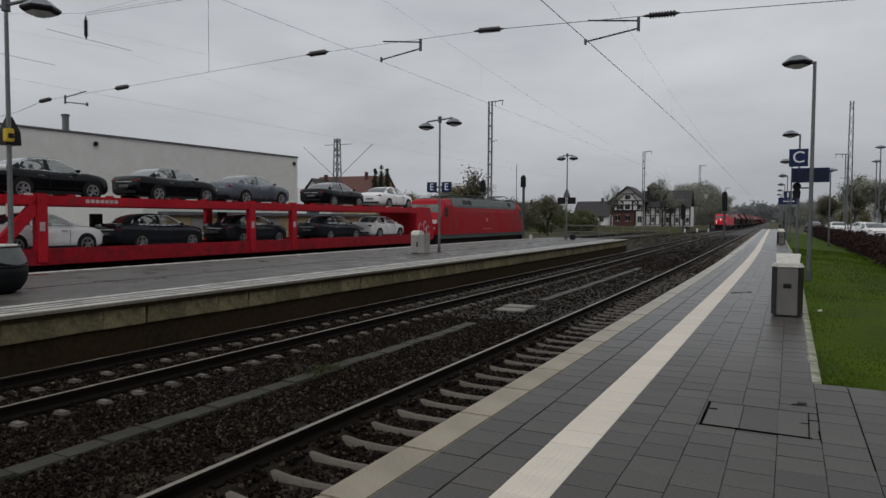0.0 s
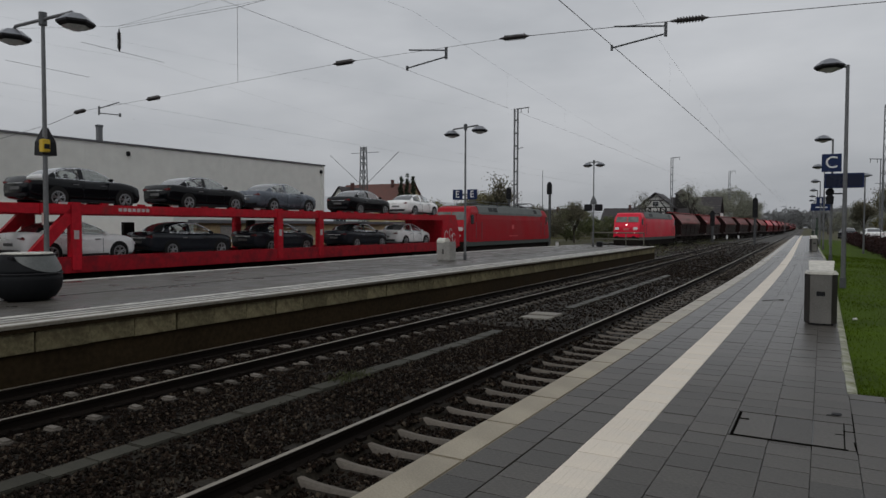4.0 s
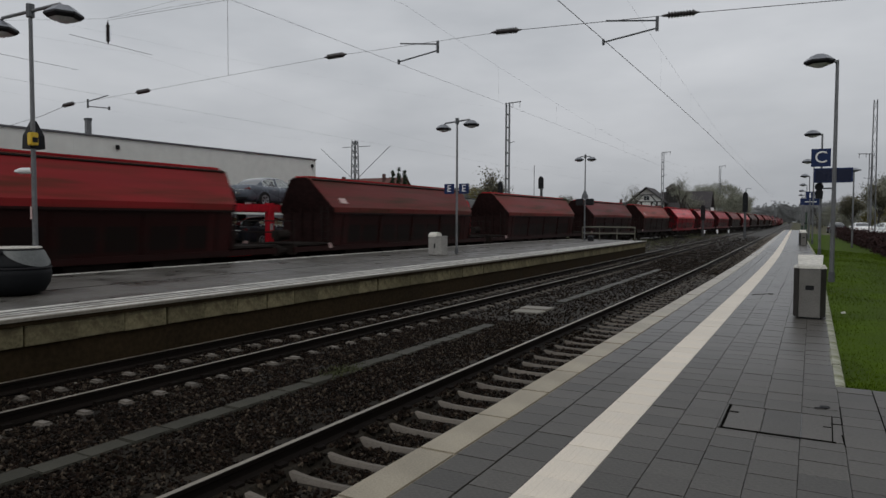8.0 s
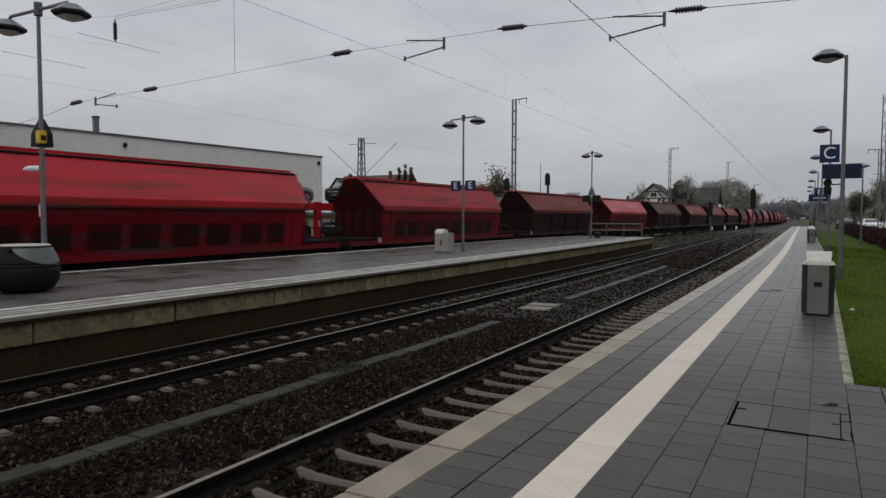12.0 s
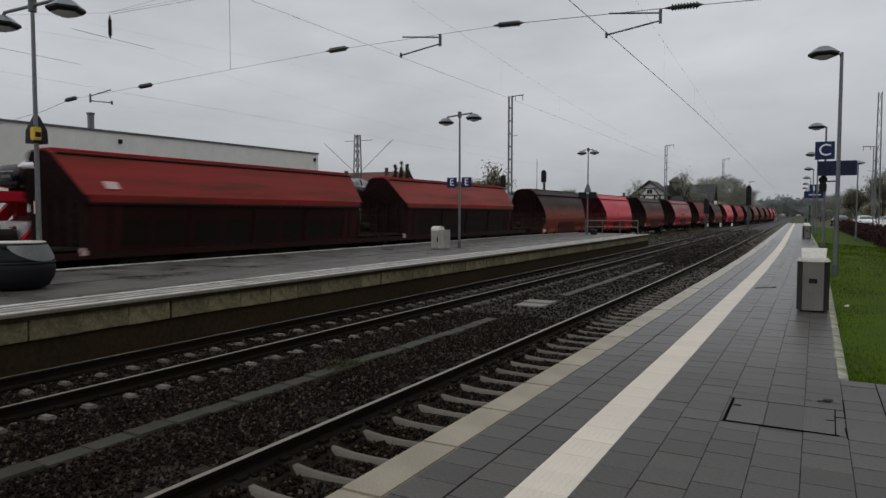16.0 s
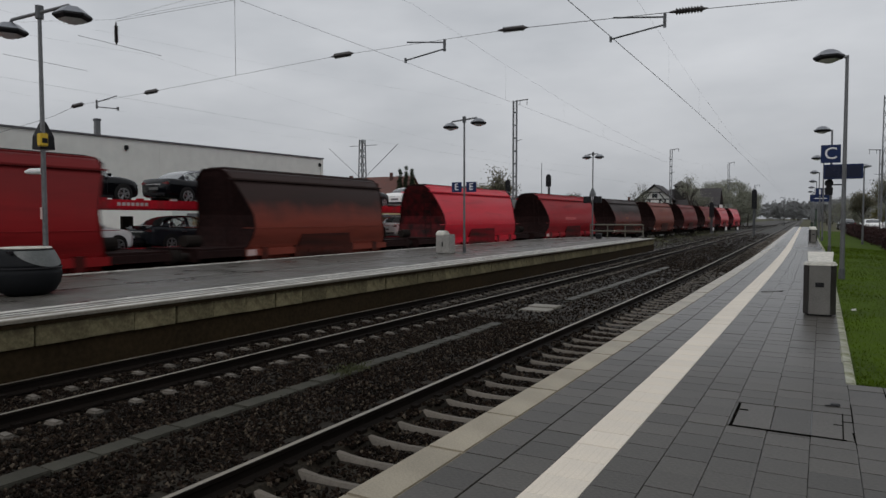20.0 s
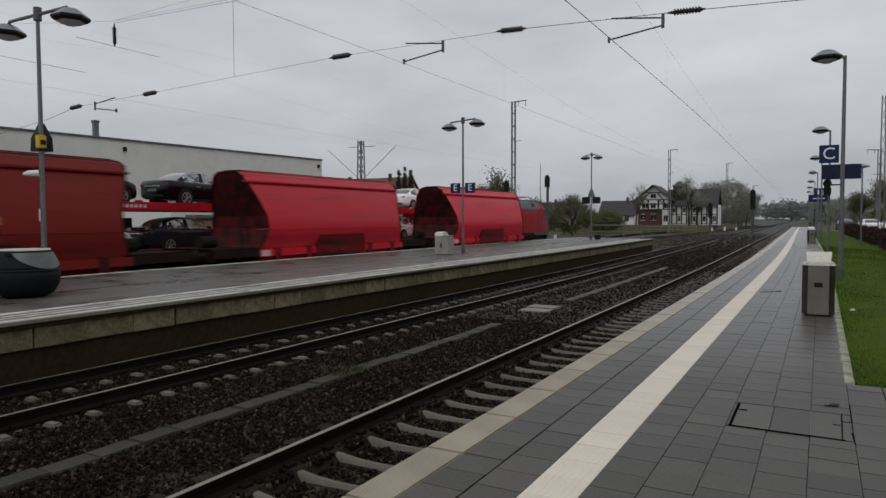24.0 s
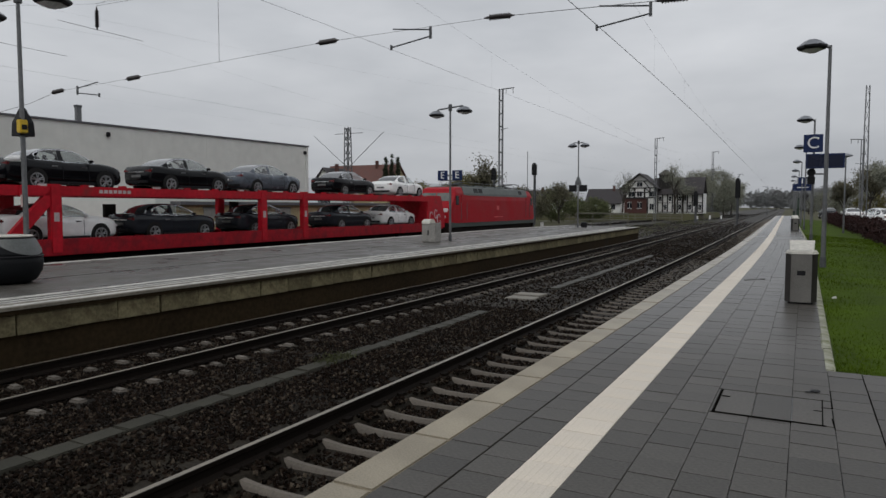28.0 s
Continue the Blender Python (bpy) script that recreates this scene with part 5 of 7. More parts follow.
def freight_pose(c, t, length):
    """Pose of a vehicle whose middle is c metres from the train's origin, at t seconds."""
    s = c - SPEED * t
    a, b = s - length * .35, s + length * .35
    p, q = on_line(a, freight_line(a), RAIL_Z), on_line(b, freight_line(b), RAIL_Z)
    return Matrix.Translation((p + q) / 2) @ pose(0, 0, 0, 0, 0, math.degrees(math.atan2(q.y - p.y, q.x - p.x)) - 90)


GRIME = (.05, .03, .026)
# roof colour, then the lower body's, darker for the shade under it
P_ROOF = (
    ((0.215, 0.075, 0.07), (.09, .03, .028), "brown hopper wagon with a faded pinkish folded roof"),
    ((0.2, 0.017, 0.018), (.10, .02, .02), "dark red-brown hopper wagon with a folded roof"),
    ((0.118, 0.0231, 0.0202), (.07, .02, .02), "dark brown hopper wagon with a folded roof"),
    ((0.155, 0.026, 0.022), (.08, .02, .02), "red-brown hopper wagon with a folded roof"),
    ((0.12, 0.017, 0.016), (.09, .022, .02), "red-brown hopper wagon with a folded roof"),
    ((0.27, 0.05, 0.04), (.08, .024, .022), "faded rust-brown hopper wagon with a folded roof"),
    ((0.58, 0.0125, 0.0273), (.42, .008, .025), "bright red hopper wagon with a folded roof"),
    ((0.40, 0.0115, 0.022), (.25, .008, .018), "red hopper wagon with a folded roof"),
    ((0.31, 0.03, 0.038), (.21, .012, .018), "dusty pinkish red hopper wagon with a folded roof"),
    ((0.163, 0.026, 0.0219), (.10, .02, .02), "brown hopper wagon with a folded roof"),
    ((0.45, 0.0234, 0.0273), (.25, .012, .02), "red hopper wagon with a folded roof"),
    ((0.062, 0.022, 0.016), (.06, .02, .018), "olive-brown stained hopper wagon with a red ridge"),
    ((0.2, 0.0231, 0.0202), (.10, .02, .02), "red-brown hopper wagon with a folded roof"),
    ((0.2, 0.022, 0.019), (.10, .02, .02), "red-brown hopper wagon with a pale mark"),
    ((0.229, 0.0333, 0.0259), (.08, .024, .022), "faded orange-red hopper wagon with a folded roof"),
)
C_ROOF = (198.5, 215.6, 234.1, 253.1, 271.8, 290.1, 308.6, 327.1, 345.6, 364.4, 383.0, 401.5, 419.8, 438.8, 457.6, 474.9)
LIGHT_MARK = material("chalky_lettering", (.5, .085, .085), .7, bump=0)
YELLOW_MARK = material("faded_yellow_lettering", (.33, .16, .04), .75, blotch=6, dark=.4)
ORANGE_MARK = material("faded_orange_mark", (.26, .085, .04), .75, blotch=6, dark=.4)
P_BARREL_FRONT = (
    (490.1, (.21, .05, .03), (.018, .013, .012), "dark brown rounded hopper wagon", (2, .5, .4, ORANGE_MARK)),
    (505.2, (.64, .01, .035), (.30, .012, .02), "bright red rounded hopper wagon", (3, .35, .3, LIGHT_MARK)),
    (520.1, (.19, .04, .029), (.03, .016, .014), "dark brown rounded hopper wagon", ()),
    (537.9, (.37, .016, .019), (.12, .012, .012), "dusty red rounded hopper wagon", (5, .4, .35, ORANGE_MARK)),
    (552.8, (.25, .014, .016), (.05, .014, .012), "red rounded hopper wagon with soot stains", ()),
    (567.2, (.2, .045, .03), (.016, .012, .012), "sooty dark brown rounded hopper wagon", ()),
    (582.6, (.64, .01, .033), (.28, .012, .018), "bright red rounded hopper wagon", ()),
)
P_BARREL_REAR = (
    (599.4, (.33, .014, .022), (.045, .014, .014), "dull red rounded hopper wagon with faded lettering bars", (7, .34, .26, LIGHT_MARK)),
    (614.9, (.13, .034, .027), (.014, .012, .012), "black-brown rounded hopper wagon", (2, .45, .5, ORANGE_MARK)),
    (630.8, (.2, .05, .034), (.03, .014, .012), "rust-orange rounded hopper wagon", (2, .4, .3, ORANGE_MARK)),
    (646.4, (.16, .02, .018), (.03, .012, .012), "dark red-brown rounded hopper wagon", ()),
    (661.6, (.185, .019, .016), (.025, .012, .012), "red-brown rounded hopper wagon with faded yellow lettering bars", (8, .42, .42, YELLOW_MARK)),
    (676.8, (.54, .013, .028), (.04, .012, .012), "red rounded hopper wagon with a sooty roof", ()),
    (692.1, (.65, .01, .036), (.20, .012, .018), "bright red rounded hopper wagon at the train's end", ()),
)
P_BARREL = P_BARREL_FRONT + P_BARREL_REAR
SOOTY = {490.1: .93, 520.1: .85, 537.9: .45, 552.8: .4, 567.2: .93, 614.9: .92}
FREIGHT = []


def build_freight_train():
    c = (180.2 + 198.5) / 2 + .75
    FREIGHT.append((locomotive("freight_locomotive", freight_pose(c, 0, 18), LOCO_RED, "bright red electric locomotive hauling the freight train, headlights lit", 1, -1, 18.1), c, 18))
    for i, (top, low, label) in enumerate(P_ROOF):
        c = C_ROOF[i + 1] - 6.95
        # side, end, opening and gable paints are lit and shaded copies of one colour
        w = roof_hopper(freight_pose(c, 0, 18), paint("hopper_roof_paint", top, (.45 * top[0], .6 * top[1] + .01, .6 * top[2]), .56), paint("hopper_shaded_side_paint", (tuple(.5 * x for x in low) if low[0] > .2 else (.021, .0062, .0056)), tuple((.3 if low[0] < .2 else 1) * x for x in GRIME), .56), (label, i in (1, 2, 5, 12, 13)), paint("hopper_lit_end_paint", tuple(.75 * x for x in low) if low[0] > .2 else (.032, .0085, .008), tuple(.4 * x for x in GRIME), .6), paint("opening_shade_paint", tuple(.18 * x for x in low) if low[0] > .2 else (.011, .006, .0055), (.01, .007, .006), .5), paint("gable_shade_paint", tuple(.32 * x for x in low), (.02, .009, .009), .5) if low[0] > .2 else END_DARK)
        FREIGHT.append((w, c, 18.4))
    start = C_ROOF[-1]
    for rear, shell, low, label, marks in P_BARREL:
        length = min(rear - start, 17.3)
        c = rear - (length - 4.95) / 2
        # chute and end paints are the shell colour with shade put in
        w = barrel_hopper(freight_pose(c, 0, length), paint("barrel_paint", shell, tuple(.55 * x for x in shell), .66, SOOTY.get(rear, .15)), paint("barrel_dark_paint", low, GRIME, .5), (label, marks), length, paint("barrel_shaded_chute_paint", tuple(.42 * x for x in shell), (.03, .012, .01), .48), paint("barrel_shaded_end_paint", (.10, .011, .013), (.02, .009, .009), .5) if shell[0] > .45 else END_DARK)
        FREIGHT.append((w, c, length))
        start = rear


def motions():
    for vehicle, c, length in FREIGHT:
        walk(vehicle, [(t, freight_pose(c, t, length)) for t in range(0, 29)])


build_car_train()
build_freight_train()


# ---------- platform furniture ----------
def lamp_head(parent, x, z, size=1.0):
    """Flat six-sided lamp head: dark shell above, milky cone below; it hangs at x beside the pole."""
    prof = [(.05, .22), (.2, .18), (.40, .03), (.41, -.01)]
    bm = turned([(r * size, q * size) for r, q in prof], 6)
    head = part("lamp_head", bm, LAMP_SHELL, parent, "grey faceted lamp shell", m=Matrix.Translation((x, 0, z)))
    part("lamp_cover", turned([(.38 * size, -.012 * size), (.33 * size, -.09 * size), (.14 * size, -.17 * size), (.05 * size, -.185 * size)], 6), LAMP_GLASS, head, "milky unlit cover")
    part("lamp_band", turned([(.415 * size, .012 * size), (.415 * size, -.035 * size), (.34 * size, -.10 * size)], 6), BLACK, head, "dark rim")
    return head


def pole(parent, h, r=.05):
    part("pole", rodded((0, 0, 0), (0, 0, h), r * 1.15, r * .75, n=12), STEEL, parent, "galvanised steel pole")
    part("base_collar", rodded((0, 0, 0), (0, 0, .25), r * 1.5, r * 1.4, n=12), DARK_STEEL, parent)


def side_lamp(s, o, label):
    lamp = thing("platform_lamp", at(s, o, -.02), label, "street lamp", "lamps along the side platform")
    pole(lamp, 5.33)
    part("arm", rodded((0, 0, 5.28), (-.3, 0, 5.40), .035), STEEL, lamp)
    lamp_head(lamp, -.38, 5.34, .82)
    return lamp


def twin_lamp(s, o, h, spread, label, turn=0):
    lamp = thing("twin_platform_lamp", at(s, o, ISLAND_Z, turn), label, "street lamp", "twin lamps on the island platform")
    pole(lamp, h)
    bm = bmesh.new()
    rod(bm, (-spread, 0, h + .02), (spread, 0, h + .02), .035, n=8)
    part("cross_arm", bm, STEEL, lamp, "straight cross arm")
    for d in (-1, 1):
        lamp_head(lamp, d * (spread + .12), h - .2, .85)
        part("arm_end", rodded((d * spread, 0, h + .02), (d * (spread + .12), 0, h - .08), .03), STEEL, lamp)
    part("clamp", rodded((0, 0, h - .1), (0, 0, h + .16), .08), DARK_STEEL, lamp)
    return lamp


def build_lamps():
    for i, s in enumerate((18.94, 34.5, 50.2, 66, 82, 98, 114)):
        side_lamp(s, .44, "single-headed grey platform lamp at the lawn's edge" if i else "tall single-headed grey platform lamp behind the litter bin")
    first = twin_lamp(8.2, -13.95, 5.66, .98, "twin-headed platform lamp carrying a yellow box")
    box_ = part("ticket_box", boxed(.03, .18, -.14, .01, 2.98, 3.24, bevel=.015), YELLOW, first, "yellow ticket validator box")
    part("box_face", boxed(.176, .186, -.12, -.01, 3.04, 3.14), BLACK, box_)
    part("loudspeaker", lofted([[(a * r - .09, b * r + .065, z) for a, b in ((-1, -1), (1, -1), (1, 1), (-1, 1))] for r, z in ((.15, 2.93), (.14, 3.2), (.04, 3.5))]), BLACK, first, "black loudspeaker horn")
    bm = rodded((0, 0, 2.42), (-.05, -.09, 2.45), .02)
    rod(bm, (-.03, -.05, 2.48), (-.12, -.2, 2.47), .065, .062, n=12)
    rod(bm, (-.12, -.2, 2.47), (-.17, -.29, 2.45), .062, .02, n=12)
    part("camera_box", bm, WHITE, first, "small white camera housing")
    part("number_plate", boxed(-.03, .03, -.075, -.065, 1.5, 1.75), PALE_MARK, first)
    second = twin_lamp(26.7, -13.72, 5.8, .8, "twin-headed platform lamp with two blue section signs", -22)
    for d in (-1, 1):
        sign = part("section_sign", boxed(d * .36 - .24, d * .36 + .24, -.05, -.01, 2.66, 3.1, bevel=.01), BLUE_SIGN, second, "dark blue sign with a white letter")
        lettering("E", .42, WHITE, sign, Matrix.Translation((d * .36, -.056, 2.88)) @ pose(0, 0, 0, 90), "letter")
    part("sign_bracket", boxed(-.6, .6, -.012, .012, 2.84, 2.92), DARK_STEEL, second)
    # the signs stay square to the platform while the arms are turned
    for ob in second.children:
        if ob.name.startswith(("section_sign", "sign_bracket")):
            ob.matrix_basis = pose(0, 0, 0, 0, 0, 22)
    third = twin_lamp(48.9, -14.25, 6.15, .34, "twin-headed platform lamp near the platform's end")
    for d in (-1, 1):
        part("signal_lamp_box", boxed(d * .38 - .28, d * .38 + .28, -.14, .1, 2.62, 3.1, bevel=.03), BLACK, third, "black monitor housing")
    part("loudspeaker", lofted([[(a * r, b * r, z) for a, b in ((-1, -1), (1, -1), (1, 1), (-1, 1))] for r, z in ((.2, 3.1), (.18, 3.3), (.05, 3.7))]), DARK_STEEL, third)


def hopper_bin(m, label):
    """Steel litter bin: plain front with a slot, dark chamfered sides, overhanging rim and a sloping pale lid."""
    b = thing("litter_bin", m @ Matrix.Diagonal((1.08, 1, 1.07, 1)), label, "litter bin", "litter bins on the side platform")
    part("front_panel", boxed(-.13, .13, -.235, -.2, .02, .70, bevel=.006), INOX, b, "brushed steel front")
    part("back_body", boxed(-.19, .19, -.12, .22, .02, .70, bevel=.01), DARK_STEEL, b)
    for d in (-1, 1):
        part("side_panel", lofted([[(d * .135, -.225, z), (d * .2, -.1, z), (d * .19, -.08, z), (d * .12, -.2, z)] for z in (.02, .70)]), BIN_SIDE, b, "dark chamfered side")
    part("foot", boxed(-.15, .15, -.2, .18, -.005, .03), BLACK, b)
    part("slot", boxed(-.052, .052, -.241, -.23, .4, .465, bevel=.004), BLACK, b, "dark slot")
    part("rim", lofted([[(-.145, -.25, .70), (.145, -.25, .70), (.212, -.1, .70), (.205, .24, .70), (-.205, .24, .70), (-.212, -.1, .70)], [(-.14, -.24, .73), (.14, -.24, .73), (.19, -.1, .735), (.18, .23, .735), (-.18, .23, .735), (-.19, -.1, .735)]]), LID_PALE, b, "pale wet rim")
    part("lid", lofted([[(-.14, -.2, .735), (.14, -.2, .735), (.155, .2, .735), (-.155, .2, .735)], [(-.145, -.18, .75), (.145, -.18, .75), (.162, .2, .875), (-.162, .2, .875)]]), LID_PALE, b, "pale wet sloping lid")
    return b


BIN_SIDE = material("dark_bin_side", (.02, .018, .016), .5, grain=20, blotch=3)
LID_PALE = material("pale_wet_lid", (.55, .53, .47), .4, grain=20, blotch=4, bump=.03)
CREAM = material("cream_bin_plastic", (.30, .29, .27), .6, grain=20, blotch=3)
GRIT = material("dark_grey_grit_bin", (.0095, .0105, .012), .7, grain=30, blotch=2, spec=.15)
GRIT_SCOOP = material("grey_bin_scoop", (.10, .108, .105), .5, grain=30, blotch=2)


def build_bins():
    hopper_bin(at(11.66, -.015, 0), "steel litter bin with a pale sloping lid beside the lawn")
    hopper_bin(at(46.5, -.12, 0, 8), "steel litter bin farther along the platform")
    b = thing("island_litter_bin", at(25.7, -14.12, ISLAND_Z), "grey litter bin with a rounded pale hood on the island", "litter bin")
    part("body", boxed(-.33, .33, -.28, .28, 0, .78, bevel=.03), CREAM, b)
    part("hood", lofted([[(-.33, .28 * math.cos(a), .78 + .2 * math.sin(a)) for a in [math.pi * i / 8 for i in range(9)]], [(.05, .28 * math.cos(a), .78 + .2 * math.sin(a)) for a in [math.pi * i / 8 for i in range(9)]]]), LID_PALE, b, "rounded pale hood")
    part("hood_cap", boxed(.05, .33, -.28, .28, .775, .82, bevel=.01), CREAM, b)
    part("slot", boxed(-.04, .02, -.29, -.275, .3, .5), BLACK, b)
    # round grit bin: bulging bowl, domed lid with a paler crescent scoop
    g = thing("grit_bin", at(7.75, -13.85, ISLAND_Z), "big dark grey round grit bin standing by the lamp", "grit bin")
    part("bowl", turned([(.36, 0), (.50, .08), (.60, .25), (.63, .42), (.61, .55)], 28), GRIT, g, "bulging dark grey bowl", smooth=True)
    bm = turned([(.615, .55), (.60, .62), (.52, .80), (.47, .90), (.42, .92)], 28)
    part("lid", bm, GRIT, g, "dark domed lid", smooth=True)
    part("lid_slot", boxed(-.2, .34, -.47, -.42, .83, .88, bevel=.01), BLACK, g)
    def on_lid(a, z):
        r = .615 - (z - .55) * .214 if z < .62 else (.60 - (z - .62) * .444 if z < .8 else .52 - (z - .8) * .5)
        return ((r + .012) * math.cos(a), (r + .012) * math.sin(a), z)
    strips = []
    for i in range(29):
        k = -1 + 2 * i / 28
        a, low = radians(16 + 70 * k), .565 + .29 * k * k
        strips.append([on_lid(a, low), on_lid(a, (low + .885) / 2), on_lid(a, .885), (on_lid(a, .885)[0] * .93, on_lid(a, .885)[1] * .93, .88), (on_lid(a, low)[0] * .93, on_lid(a, low)[1] * .93, low)])
    part("scoop", lofted(strips), GRIT_SCOOP, g, "paler crescent scoop patch on the lid")
    part("lid_edge", turned([(.45, .915), (.46, .93), (.44, .95), (.1, .96)], 24), LID_PALE, g, "pale wet flat lid")
    part("seam", turned([(.632, .53), (.634, .545), (.62, .56)], 28), BLACK, g)


def build_signs():
    c = thing("platform_section_sign", at(34.2, .40, 3.85), "dark blue square sign with a white section letter", "sign")
    part("panel", boxed(-.38, .38, -.04, 0, 0, .78, bevel=.01), BLUE_SIGN, c)
    lettering("C", .72, WHITE, c, Matrix.Translation((0, -.046, .39)) @ pose(0, 0, 0, 90), "letter")
    part("clamp", boxed(-.05, .05, 0, .3, .3, .4), DARK_STEEL, c)
    b = thing("train_indicator", at(34.0, .87, 3.13), "dark blue train indicator board hung beside the lamp", "display board")
    part("housing", boxed(-.74, .74, -.12, .12, 0, .63, bevel=.02), BLUE_SIGN, b, "dark blue housing")
    part("screen", boxed(-.68, .68, -.128, -.12, .06, .57), BLUE_DARK, b, "blank dark screen")
    part("bracket", boxed(-.5, -.38, -.05, .55, .25, .4), DARK_STEEL, b)
    l = thing("loudspeaker_cluster", at(34.3, .36, 2.45), "dark loudspeaker and clock cluster on the lamp pole", "loudspeaker")
    part("horn", lofted([[(a * r, b_ * r, z) for a, b_ in ((-1, -1), (1, -1), (1, 1), (-1, 1))] for r, z in ((.14, 0), (.16, .3), (.1, .38))]), BLACK, l)
    part("clock_drum", rodded((.0, -.1, .52), (.0, .1, .52), .17, n=18), BLACK, l)
    part("arm", boxed(-.02, .55, -.03, .03, .42, .48), DARK_STEEL, l)
    n = thing("station_name_sign", at(62, .5, 0), "dark blue station name sign on two posts", "sign")
    for x in (-.6, .6):
        part("post", rodded((x, 0, 0), (x, 0, 3.4), .04), STEEL, n)
    part("panel", boxed(-.75, .75, -.04, .04, 2.75, 3.3, bevel=.01), BLUE_SIGN, n)
    part("lettering_bar", boxed(-.42, .42, -.05, -.04, 2.98, 3.05), WHITE, n, "pale bar in place of the name")
    k = thing("track_number_sign", at(56, .35, 0), "small blue track number sign on a green post", "sign")
    part("post", rodded((0, 0, 0), (0, 0, 3.6), .045), STEEL, k)
    part("panel", boxed(-.28, .28, -.04, .04, 3.05, 3.6, bevel=.01), BLUE_SIGN, k)
    part("mark", boxed(-.05, .05, -.05, -.04, 3.15, 3.5), WHITE, k)
    for s, o, h in ((47.6, .02, 1.3), (52.5, -.15, 1.1), (70, .3, 2.2)):
        q = thing("equipment_post", at(s, o, 0), "dark green equipment post on the platform", "post")
        part("shaft", boxed(-.07, .07, -.07, .07, 0, h, bevel=.01), GREEN_POST, q)
        part("cap", boxed(-.09, .09, -.09, .09, h, h + .05, bevel=.01), BLACK, q)


BLUE_DARK = material("blank_display_glass", (.008, .012, .035), .3, bump=0, spec=.25)
GREEN_POST = material("dark_green_paint", (.03, .055, .035), .5)


# ---------- overhead line ----------
def strand(bm, a, b, r=.012, sag=0.0, n=1):
    a, b = Vector(a), Vector(b)
    pts = [a.lerp(b, i / n) - Vector((0, 0, sag * 4 * (i / n) * (1 - i / n))) for i in range(n + 1)]
    for p, q in zip(pts, pts[1:]):
        rod(bm, p, q, r, n=5)


def insulator(m, along=True, size=1.0):
    ins = thing("line_insulator", m, "dark ribbed insulator in the overhead line", "insulator", "insulators of the overhead line")
    bm = bmesh.new()
    prof = []
    for i in range(9):
        prof += [(.035, -.24 + i * .06), (.075, -.225 + i * .06)]
    prof = [(.012, -.38), (.03, -.3)] + prof + [(.03, .32), (.012, .4)]
    n = 10
    rings = [[(q * size, r * size * math.cos(6.2832 * i / n), r * size * math.sin(6.2832 * i / n)) for i in range(n)] for r, q in prof]
    part("ribbed_body", loft(bm, rings), INSULATOR, ins)
    return ins


SPAN_S = 15.0
SPAN = ((5.2, 5.35), (.85, 5.60), (-2.54, 5.77), (-6.49, 5.92), (-11.53, 5.90), (-15.53, 5.76), (-19.38, 5.62), (-23.36, 5.50), (-25.0, 5.20), (-30.8, 4.6))


